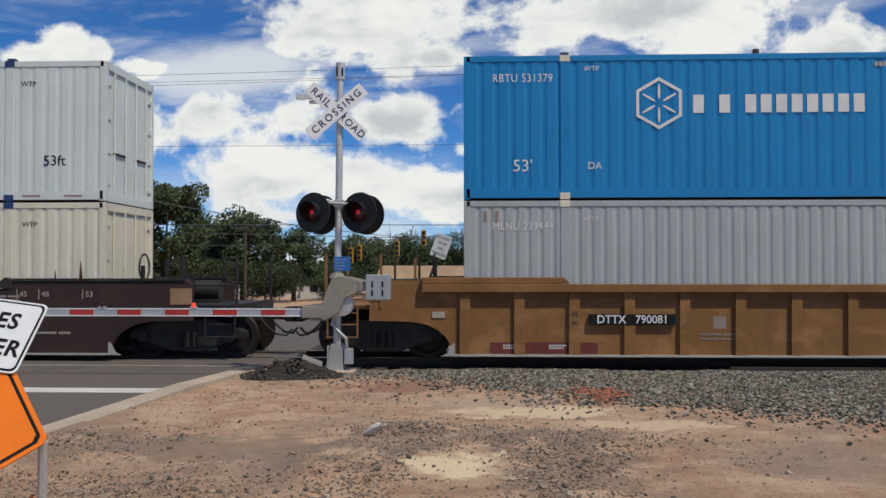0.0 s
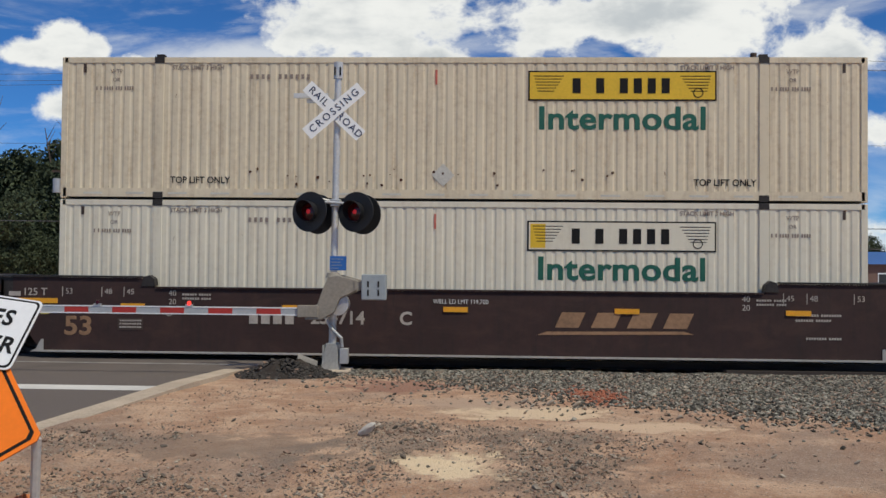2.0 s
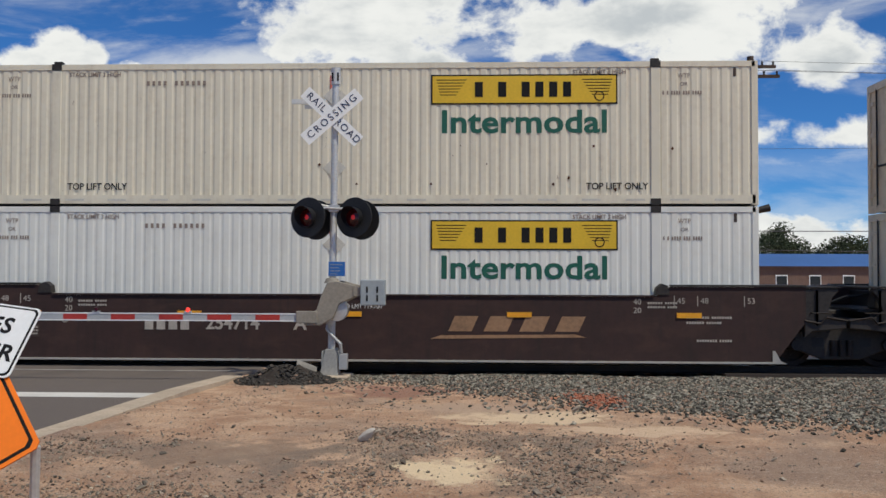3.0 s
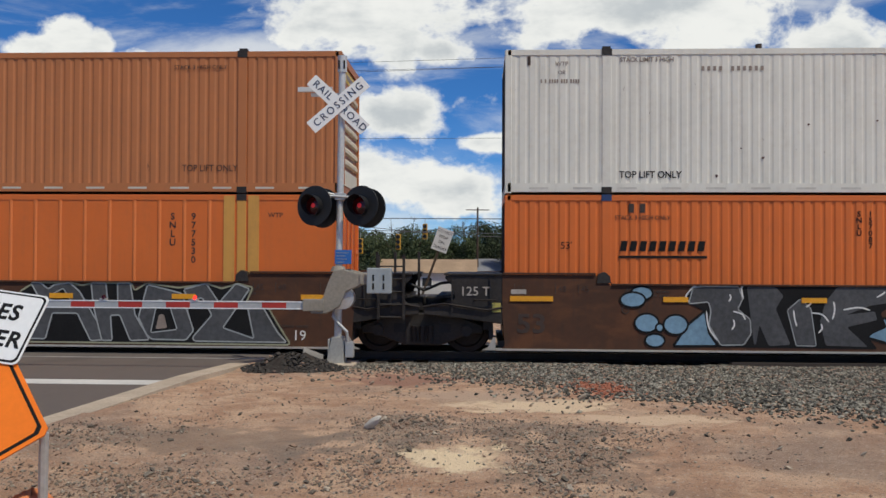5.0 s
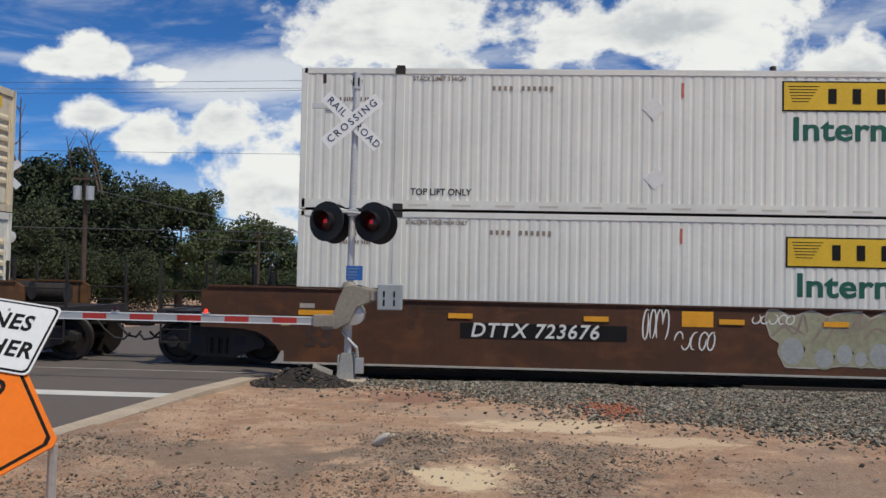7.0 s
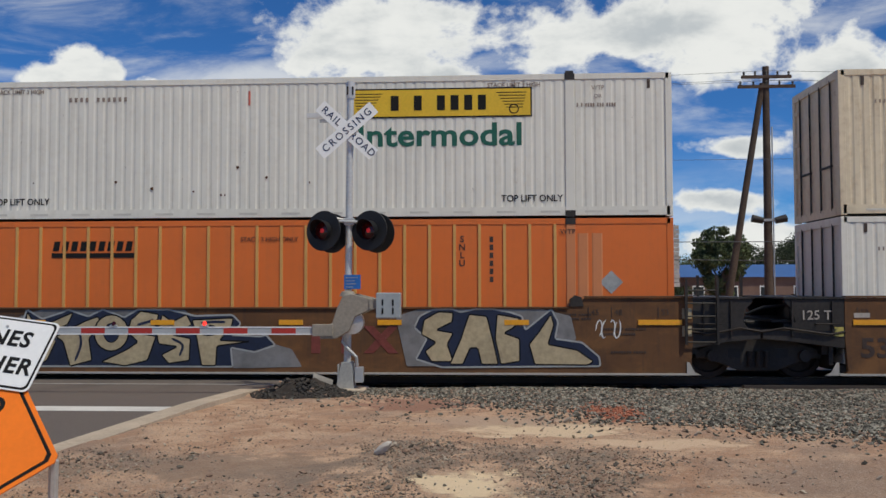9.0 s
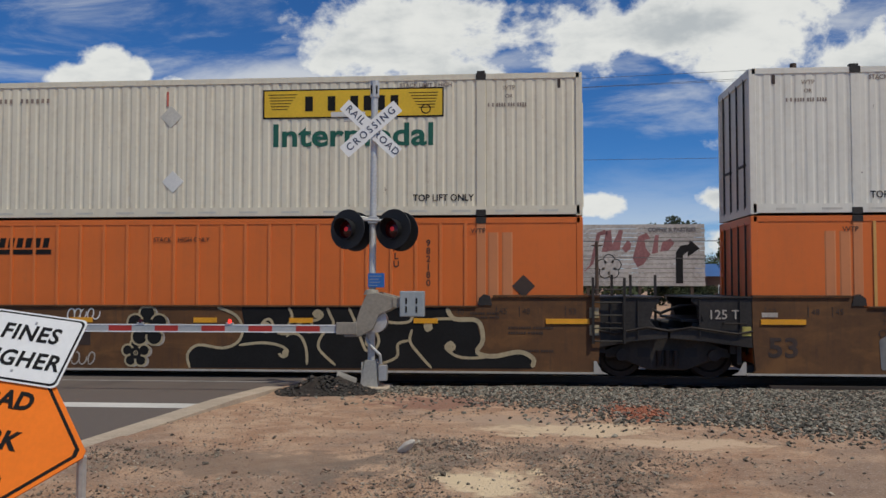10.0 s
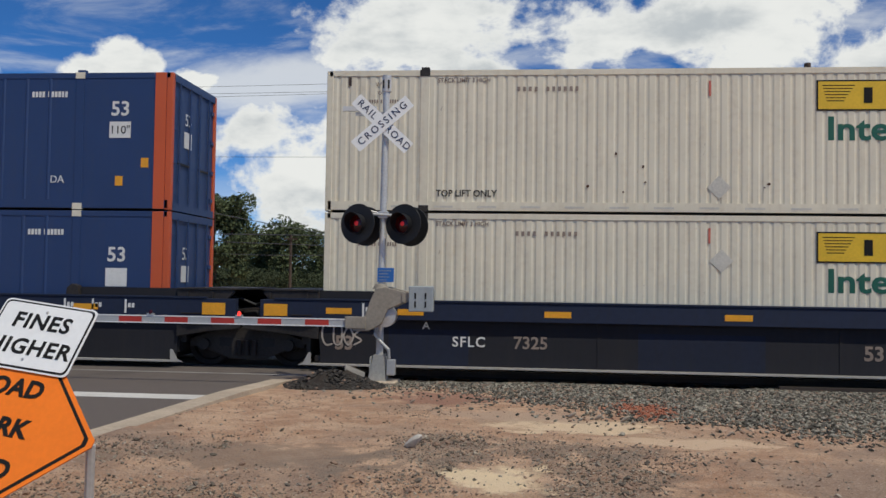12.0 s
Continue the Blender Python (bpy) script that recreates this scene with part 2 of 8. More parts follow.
RED_GLOW = plain("red_glow", (0.6, 0.02, 0.02), 0.2, grain=60, emit=(1.0, 0.05, 0.03), strength=1.3)
ROADWHITE = plain("road_marking", (0.60, 0.58, 0.54), 0.8, grain=30, vary=0.15)

# ---- building blocks ----
class Geo:
    """Collects solid pieces for one mesh."""
    def __init__(self):
        self.v, self.f = [], []

    def add(self, vs, fs):
        n = len(self.v)
        self.v += [tuple(p) for p in vs]
        self.f += [[i + n for i in f] for f in fs]
        return self

    def box(self, x0, x1, y0, y1, z0, z1):
        return self.add([(x, y, z) for z in (z0, z1) for y in (y0, y1) for x in (x0, x1)],
                        [(0, 2, 3, 1), (4, 5, 7, 6), (0, 1, 5, 4), (2, 6, 7, 3), (0, 4, 6, 2), (1, 3, 7, 5)])

    def prism(self, poly, axis, a, b):
        put = {"x": lambda p, q, s: (s, p, q), "y": lambda p, q, s: (p, s, q), "z": lambda p, q, s: (p, q, s)}[axis]
        n = len(poly)
        vs = [put(p, q, a) for p, q in poly] + [put(p, q, b) for p, q in poly]
        return self.add(vs, [list(range(n))[::-1], list(range(n, 2 * n))] + [(i, (i + 1) % n, n + (i + 1) % n, n + i) for i in range(n)])

    def cyl(self, p0, p1, r0, r1=None, n=14, caps=True):
        r1 = r0 if r1 is None else r1
        p0, p1 = Vector(p0), Vector(p1)
        q = (p1 - p0).to_track_quat("Z", "Y")
        ring = [q @ Vector((math.cos(2 * math.pi * i / n), math.sin(2 * math.pi * i / n), 0)) for i in range(n)]
        vs = [p0 + r0 * c for c in ring] + [p1 + r1 * c for c in ring]
        fs = [(i, (i + 1) % n, n + (i + 1) % n, n + i) for i in range(n)]
        if caps:
            fs += [list(range(n))[::-1], list(range(n, 2 * n))]
        return self.add(vs, fs)

    def tube(self, pts, r, n=8):
        """One continuous bent rod through the points."""
        pts = [Vector(p) for p in pts]
        vs, m = [], len(pts)
        for i, p in enumerate(pts):
            q = (pts[min(m - 1, i + 1)] - pts[max(0, i - 1)]).to_track_quat("Z", "Y")
            vs += [p + q @ Vector((r * math.cos(2 * math.pi * j / n), r * math.sin(2 * math.pi * j / n), 0)) for j in range(n)]
        fs = [(i * n + j, i * n + (j + 1) % n, (i + 1) * n + (j + 1) % n, (i + 1) * n + j) for i in range(m - 1) for j in range(n)]
        return self.add(vs, fs + [list(range(n))[::-1], list(range((m - 1) * n, m * n))])

    def lathe(self, profile, centre, way, n=24):
        """profile: (radius, along) pairs turned round the axis way from centre."""
        q, c = Vector(way).to_track_quat("Z", "Y"), Vector(centre)
        vs, fs, m = [], [], len(profile)
        for i in range(n):
            a = 2 * math.pi * i / n
            vs += [c + q @ Vector((r * math.cos(a), r * math.sin(a), h)) for r, h in profile]
        for i in range(n):
            for j in range(m - 1):
                fs.append((i * m + j, ((i + 1) % n) * m + j, ((i + 1) % n) * m + j + 1, i * m + j + 1))
        return self.add(vs, fs)

    def turned(self, m):
        self.v = [tuple(m @ Vector(p)) for p in self.v]
        return self

    def data(self, name, mat, smooth=False, fix=True):
        me = bpy.data.meshes.new(name)
        me.from_pydata(self.v, [], self.f)
        if fix:
            bm = bmesh.new()
            bm.from_mesh(me)
            bmesh.ops.recalc_face_normals(bm, faces=bm.faces)
            bm.to_mesh(me)
            bm.free()
        if smooth:
            me.shade_smooth()
            me.set_sharp_from_angle(angle=radians(35))
        me.materials.append(mat)
        return me


def part(name, geo, mat, parent=None, label="", smooth=False, bevel=0.0):
    ob = new(name, geo if isinstance(geo, bpy.types.Mesh) else geo.data(name, mat, smooth))
    ob.parent = parent
    if bevel:
        b = ob.modifiers.new("bevel", "BEVEL")
        b.width, b.segments, b.limit_method = bevel, 2, "ANGLE"
    return tagged(ob, label)


def thing(name, label, category, m=None, group="", kind=""):
    ob = new(name)
    ob.empty_display_size = 0.2
    if m is not None:
        ob.matrix_world = m
    return tagged(ob, label, category, group, kind)


def lettering(text, size, x, y, z, mat, parent, bold=0.0, shear=0.0, stretch=1.0, align="CENTER", turn=None, name="lettering", spacing=1.0, label="", split=False):
    """Raised words facing -y; (x, z) is the middle of the words, or their left end."""
    cu = bpy.data.curves.new("letters", "FONT")
    cu.body, cu.size, cu.align_x, cu.align_y, cu.offset, cu.shear, cu.extrude, cu.resolution_u, cu.space_character = text, size, align, "CENTER", bold, shear, 0.002, 3, spacing
    tmp = bpy.data.objects.new("letters", cu)
    me = bpy.data.meshes.new_from_object(tmp)
    bpy.data.objects.remove(tmp)
    bpy.data.curves.remove(cu)
    m = Matrix.Translation((x, y, z)) @ (turn or Matrix.Identity(4)) @ Euler((radians(90), 0, 0)).to_matrix().to_4x4() @ Matrix.Diagonal((stretch, 1, 1, 1))
    me.transform(m)
    bm = bmesh.new()
    bm.from_mesh(me)
    bmesh.ops.remove_doubles(bm, verts=bm.verts, dist=0.00002)
    bm.to_mesh(me)
    bm.free()
    me.materials.clear()
    me.materials.append(mat)
    if len(text) > 1 and (split or size >= 0.19):
        for piece in islands(me):
            ob = new(name, piece)
            ob.parent = parent
            tagged(ob, label)
        return ob
    ob = new(name, me)
    ob.parent = parent
    return tagged(ob, label, kind="stuff" if len(text) > 1 else "")


def islands(me):
    """The separate characters of a word, each as a mesh of its own."""
    n = len(me.vertices)
    root = list(range(n))

    def top(i):
        while root[i] != i:
            root[i] = root[root[i]]
            i = root[i]
        return i
    for e in me.edges:
        a, b = e.vertices
        root[top(a)] = top(b)
    groups = {}
    for f in me.polygons:
        groups.setdefault(top(f.vertices[0]), []).append(list(f.vertices))
    out = []
    for faces in groups.values():
        used = sorted({i for f in faces for i in f})
        at = {i: k for k, i in enumerate(used)}
        piece = bpy.data.meshes.new("letter")
        piece.from_pydata([tuple(me.vertices[i].co) for i in used], [], [[at[i] for i in f] for f in faces])
        piece.materials.append(me.materials[0])
        out.append(piece)
    bpy.data.meshes.remove(me)
    return out


# ---- ground, road, track ----
KERB = [(-4.40, -6.0), (-4.22, 2.0), (-4.06, 8.0), (-3.93, 12.0), (-3.84, 14.3)]
ROAD_W, ROAD_E = -15.2, -4.25


def lerp_table(y, table):
    return float(np.interp(y, [a for a, _ in table], [b for _, b in table]))


ROAD_Z = [(-50, 0.18), (6, 0.18), (12.3, 0.10), (16.4, -0.015), (20.9, -0.015), (24, -0.12), (70, -1.36), (110, -2.0), (1500, -2.0)]
LAND_Z = [(-50, 0.33), (8, 0.30), (14.7, 0.09), (15.2, 0.06), (15.9, -0.22), (16.4, -0.26), (20.6, -0.26), (21.2, -0.2), (70, -1.36), (110, -2.0), (1500, -2.0)]


def land_z(x, y):
    z = lerp_table(y, LAND_Z)
    road = lerp_table(y, ROAD_Z) - 0.12
    e = -4.15 + 0.02 * (y - 8)
    f = min(1.0, max(0.0, (x - (e - 0.25)) / 0.25)) if x > -9 else min(1.0, max(0.0, (ROAD_W - x) / 0.4))
    z = road * (1 - f) + z * f
    if -4 < x < 14 and 2 < y < 15.5:
        z += 0.035 * noise.noise((x * 0.9, y * 0.9, 0.3)) + 0.012 * noise.noise((x * 4.0, y * 4.0, 1.3))
    return z


def build_ground():
    xs = [-1500, -400, -150, -60, -30, -18, -15.7, -15.2, -10] + list(np.arange(-5.0, -3.4, 0.1)) + list(np.arange(-3.4, 9.0, 0.14)) + [9.3, 10, 12, 15, 20, 30, 60, 150, 400, 1500]
    ys = [-400, -60, -20, -5, 0, 2] + list(np.arange(3.0, 17.0, 0.14)) + [17.4, 19, 21, 23, 26, 30, 36, 44, 54, 70, 90, 110, 160, 260, 500, 1000, 2500]
    g = Geo()
    g.v = [(float(x), float(y), land_z(x, y)) for y in ys for x in xs]
    w = len(xs)
    g.f = [(j * w + i, j * w + i + 1, (j + 1) * w + i + 1, (j + 1) * w + i) for j in range(len(ys) - 1) for i in range(w - 1)]
    ob = new("ground", g.data("ground", DIRT, True, False))
    tagged(ob, "bare reddish tan dirt ground with scattered gravel", "ground", kind="structure")


def build_road():
    g = Geo()
    ys = [-50] + list(np.arange(2.0, 26.0, 0.5)) + [40, 70, 110, 300]
    for a, b in zip(ys, ys[1:]):
        za, zb = lerp_table(a, ROAD_Z), lerp_table(b, ROAD_Z)
        ea, eb = (-4.25 + 0.02 * (y - 8) if y < 16 else -3.9 for y in (a, b))
        g.add([(ROAD_W, a, za), (ea, a, za), (eb, b, zb), (ROAD_W, b, zb), (ROAD_W, a, za - 0.1), (ea, a, za - 0.1), (eb, b, zb - 0.1), (ROAD_W, b, zb - 0.1)],
              [(0, 1, 2, 3), (4, 7, 6, 5), (1, 5, 6, 2), (0, 3, 7, 4)])
    me = g.data("road", ASPHALT, False, False)
    road = tagged(new("road", me), "worn grey asphalt road crossing the railway track", "road", kind="structure")
    g = Geo()
    z = lerp_table(12.3, ROAD_Z) + 0.004
    g.box(-14.9, -4.62, 12.02, 12.46, z - 0.003, z + 0.003)
    part("stop_line", g, ROADWHITE, road, "worn white painted stop line")
    g = Geo()
    for x0, x1 in ((-15.1, -4.0),):
        g.box(x0, x1, 16.3, 16.36, -0.02, -0.004)
    part("crossing_edge", g, plain("pale_rubber", (0.35, 0.33, 0.31), 0.8), road, "pale edge strip of the crossing")


def build_kerb():
    kerb = thing("kerb", "pale concrete kerb along the edge of the road", "kerb", kind="structure")
    for i, ((xa, ya), (xb, yb)) in enumerate(zip(KERB, KERB[1:])):
        n = max(1, int((yb - ya) / 1.5))
        for j in range(n):
            a, b = j / n, (j + 1) / n - 0.008 / (yb - ya)
            pa, pb = (xa + (xb - xa) * a, ya + (yb - ya) * a), (xa + (xb - xa) * b, ya + (yb - ya) * b)
            za, zb = lerp_table(pa[1], ROAD_Z), lerp_table(pb[1], ROAD_Z)
            w = 0.36
            vs = []
            for (x, y), z0 in ((pa, za), (pb, zb)):
                up = 0.13 if y < 13 else 0.13 - 0.02 * (y - 13)
                vs += [(x - w, y, z0 - 0.1), (x - w, y, z0 + up - 0.02), (x - w + 0.03, y, z0 + up), (x, y, z0 + up), (x, y, z0 - 0.1)]
            g = Geo().add(vs, [(0, 1, 2, 3, 4), (9, 8, 7, 6, 5)] + [(q, q + 5, (q + 1) % 5 + 5, (q + 1) % 5) for q in range(5)])
            part("kerb_stone", g, CONCRETE, kerb)


def rock_cloud(name, pts, mat, label, category, parent=None, flat=0.7):
    """Many loose stones as one mesh. pts: x, y, z, size."""
    base = np.array([(1, 0, 0), (-1, 0, 0), (0, 1, 0), (0, -1, 0), (0, 0, 1), (0, 0, -1), (0.6, 0.6, 0.5), (-0.6, 0.55, 0.5), (-0.55, -0.6, 0.5), (0.6, -0.6, 0.5)], float)
    faces = np.array([(0, 6, 9), (2, 7, 6), (1, 8, 7), (3, 9, 8), (4, 6, 7), (4, 7, 8), (4, 8, 9), (4, 9, 6), (0, 2, 6), (2, 1, 7), (1, 3, 8), (3, 0, 9), (0, 5, 2), (2, 5, 1), (1, 5, 3), (3, 5, 0)])
    pts = np.array(pts)
    n = len(pts)
    rng = np.random.default_rng(5)
    v = base[None] * (0.7 + 0.6 * rng.random((n, 10, 1))) * np.array([1, 1, flat])
    v = v * (0.7 + 0.6 * rng.random((n, 1, 3)))
    a = rng.random(n) * 6.283
    ca, sa = np.cos(a)[:, None], np.sin(a)[:, None]
    x, y = v[..., 0] * ca - v[..., 1] * sa, v[..., 0] * sa + v[..., 1] * ca
    tilt = (rng.random((n, 1)) - 0.5) * 1.2
    z = v[..., 2] + tilt * x
    v = np.stack([x, y, z], -1) * pts[:, None, 3:4] * 0.5 + pts[:, None, :3]
    f = (faces[None] + (np.arange(n) * 10)[:, None, None]).reshape(-1, 3)
    me = bpy.data.meshes.new(name)
    me.from_pydata(v.reshape(-1, 3).tolist(), [], f.tolist())
    me.materials.append(mat)
    ob = new(name, me)
    ob.parent = parent
    return tagged(ob, label, category, kind="stuff")


# where the grey gravel lies thick on the dirt: centre and reach
CLUSTERS = ((-2.2, 7.5, 1.5, 0.55), (-0.85, 7.9, 0.55, 1.0), (0.62, 7.0, 0.55, 1.2), (0.3, 8.2, 1.0, 0.45), (-0.9, 6.3, 0.6, 0.7), (-2.6, 5.9, 1.0, 0.5))


def build_stones():
    rng = np.random.default_rng(11)
    pts = []
    # ballast shoulder, thinning out towards the dirt
    for _ in range(105000):
        x, y = rng.uniform(-3.3, 9.8), rng.uniform(7.0, 16.6)
        edge = 14.1 - 0.85 * max(0.0, x + 1.7) + 0.9 * noise.noise((x * 0.7, y * 0.7, 4.0))
        edge = max(edge, 8.3 + 0.6 * noise.noise((x, 2.0, 1.0)))
        keep = 1.0 / (1 + math.exp(-(y - edge) * 2.6))
        if ((x - 1.62) / 0.42) ** 2 + ((y - 11.7) / 0.9) ** 2 < 0.6 + noise.noise((x * 4, y * 2, 7.0)) and rng.random() < 0.8:
            continue
        if rng.random() < keep:
            s = rng.uniform(0.024, 0.064)
            pts.append((x, y, land_z(x, y) + s * 0.12, s))
    rock_cloud("ballast", pts, BALLAST, "loose grey crushed stone ballast beside the track", "ballast")
    pts = []
    for _ in range(190000):
        y = 3.2 + 12 * rng.random() ** 1.3
        x = rng.uniform(-4.0, 0.62 * y + 1)
        dens = noise.noise((x * 0.8, y * 0.6, 9.0)) + 0.35 * noise.noise((x * 3, y * 3, 3.0))
        if min(((x + 0.17) / 0.42) ** 2 + ((y - 6.9) / 0.55) ** 2, ((x - 0.55) / 0.9) ** 2 + ((y - 9.9) / 0.45) ** 2, ((x - 1.55) / 0.7) ** 2 + ((y - 8.8) / 0.3) ** 2) < 1 + 0.7 * noise.noise((x * 5, y * 5, 1.0)) and rng.random() < 0.86:
            continue
        heap = max(math.exp(-((x - cx) / rx) ** 2 - ((y - cy) / ry) ** 2) for cx, cy, rx, ry in CLUSTERS)
        if x > 1.3 + 0.5 * noise.noise((x, y, 2.0)) and y < 8.6 and rng.random() < 0.78:
            continue
        far = 1.0 if y < 9.3 else max(0.25, 1.0 - 0.35 * (y - 9.3))
        if rng.random() < (0.06 + 0.9 * max(0.0, dens - 0.03)) * far + 1.5 * heap * (0.45 + dens):
            s = 0.006 + 0.027 * rng.random() ** 2.6
            if rng.random() < 0.03:
                s *= 2.2
            pts.append((x, y, land_z(x, y) + s * 0.15, s))
    rock_cloud("gravel", pts, GRAVEL, "small mixed gravel scattered over the dirt", "gravel")
    pale = stone_material("pale_rock", (0.58, 0.53, 0.46), (0.62, 0.57, 0.50), 0.0)
    for x, y, s in ((-1.0, 8.0, 0.21), (1.2, 10.4, 0.13), (0.9, 10.5, 0.12), (0.6, 10.7, 0.12), (2.15, 9.3, 0.08), (-1.5, 11.9, 0.09), (2.5, 7.4, 0.06), (3.1, 7.2, 0.06)):
        ob = rock_cloud("rock", [(x, y, land_z(x, y) + s * 0.24, s)], pale if s > 0.14 else GRAVEL, "loose rock lying on the dirt", "rock", None, 0.95)
        ob["kind"] = ""
        del ob["kind"]
        m = ob.modifiers.new("round", "SUBSURF")
        m.levels = m.render_levels = 1
    # crumbs of red clay on the shoulder
    clay = stone_material("red_clay", (0.34, 0.10, 0.05), (0.46, 0.17, 0.09), 0.0)
    pts = []
    for _ in range(260):
        x, y = 1.60 + 0.20 * rng.standard_normal(), 11.7 + 0.42 * rng.standard_normal()
        s = rng.uniform(0.02, 0.06)
        pts.append((x, y, land_z(x, y) + s * 0.15, s))
    rock_cloud("clay_crumbs", pts, clay, "red clay crumbs spilled over the ballast edge", "clay")
    # dark pile of broken asphalt at the foot of the mast
    pts = []
    for _ in range(2600):
        a, r = rng.random() * 6.283, rng.random() ** 0.6
        x, y = -2.98 + 0.80 * r * math.cos(a), 13.65 + 0.55 * r * math.sin(a)
        h = 0.33 * (1 - r ** 1.5) * (0.7 + 0.4 * noise.noise((x * 3, y * 3, 0)))
        pts.append((x, y, land_z(x, y) + h * (0.35 + 0.65 * rng.random()), rng.uniform(0.03, 0.10)))
    g = Geo()
    n = 26
    for j in range(9):
        r = 1 - j / 8
        for i in range(n):
            a = 2 * math.pi * i / n
            x, y = -2.98 + 0.85 * r * math.cos(a), 13.65 + 0.6 * r * math.sin(a)
            g.v.append((x, y, land_z(x, y) - 0.02 + 0.30 * (1 - r ** 1.5) * (0.8 + 0.5 * noise.noise((x * 4, y * 4, 0)))))
    g.f = [(j * n + i, j * n + (i + 1) % n, (j + 1) * n + (i + 1) % n, (j + 1) * n + i) for j in range(8) for i in range(n)]
    tar = stone_material("broken_asphalt", (0.016, 0.014, 0.012), (0.05, 0.042, 0.036), 0.04)
    heap = thing("rubble_pile", "dark pile of broken asphalt and soil", "rubble pile")
    part("mound", g, plain("dark_soil", (0.045, 0.036, 0.03), 0.95, grain=14, vary=0.4), heap, smooth=True)
    rock_cloud("broken_asphalt", pts, tar, "", "", heap)
    g = Geo().box(-0.17, 0.17, -0.1, 0.1, -0.012, 0.012).turned(pose(-2.72, 14.0, 0.34, 20, 22, 15))
    tagged(part("broken_slab", g, plain("dull_slab", (0.22, 0.205, 0.185), 0.85)), "flat grey slab sticking out of the rubble", "slab")


def build_track():
    track = thing("railway_track", "steel rails on dark wooden ties with stone ballast", "railway track", kind="structure")
    prof = [(-0.07, -0.17), (0.07, -0.17), (0.07, -0.155), (0.012, -0.135), (0.012, -0.045), (0.036, -0.035), (0.036, -0.006), (0.028, 0.0), (-0.028, 0.0), (-0.036, -0.006), (-0.036, -0.035), (-0.012, -0.045), (-0.012, -0.135), (-0.07, -0.155)]
    for y in (18.62 - 0.75, 18.62 + 0.75):
        part("rail", Geo().prism([(p + y, q) for p, q in prof], "x", -160, 160), RAILSTEEL, track)
        part("rail_head", Geo().box(-160, 160, y - 0.026, y + 0.026, 0.0005, 0.002), RAILTOP, track, "polished running surface")
    tie = Geo().box(-0.115, 0.115, -1.3, 1.3, -0.36, -0.172).data("tie", TIE)
    for i in range(70):
        ob = part("tie", tie, TIE, track)
        ob.location = (-3.6 + 0.53 * i, 18.62, 0)
    # second siding rail lying in the ballast
    part("guard_strip", Geo().box(4.8, 60, 16.85, 16.98, -0.2, -0.06), RAILSTEEL, track, "spare rail lying beside the track")


build_ground()
build_road()
build_kerb()
build_stones()
build_track()

# ---- train ----
TRACK_Y = 18.62
SPEED, SLOW = 17.40, -0.0134
LONG, WIDE, TALL = 16.15, 2.59, 2.87
LOW_Z, HIGH_Z = 0.315, 3.215
RIB = 0.017         # depth of the corrugation
TRAIN = []          # every moving thing and where it stands along the train
WHEELS = []


def travel(t):
    return SPEED * t + SLOW * t * t


def sheet(x0, x1, z0, z1, face, depth, pitch, side=-1, flat=0.50):
    """A corrugated steel sheet whose outer ridges lie at y = face."""
    out, x, s = [], x0, side
    ramp = pitch * 0.17
    n = max(1, round((x1 - x0) / pitch))
    p = (x1 - x0) / n
    for i in range(n):
        a = x0 + i * p
        o, q = face, face - s * depth
        out += [(a, o), (a + p * flat, o), (a + p * flat + ramp, q), (a + p - ramp, q)]
    out += [(x1, face), (x1, face - s * 0.07), (x0, face - s * 0.07)]
    return Geo().prism(out, "z", z0, z1)


def bars(words, x, z, w, h, mat, parent, y, slant=0.0, name="marking", gap=0.28, align="LEFT", label=""):
    """Unreadable writing and company names: plain bars, one a letter. words: letter counts; w: width of a letter."""
    g, cx, single = Geo(), x, name != "marking"
    for count in words:
        for _ in range(count):
            bw = w * (1 - gap)
            g.prism([(cx, z - h / 2), (cx + bw, z - h / 2), (cx + bw + slant * h, z + h / 2), (cx + slant * h, z + h / 2)], "y", y - 0.003, y)
            cx += w
            if single:
                part(name, g, mat, parent, label)
                g = Geo()
        cx += w * 0.7
    if not single:
        tagged(part(name, g, mat, parent, label), kind="stuff")


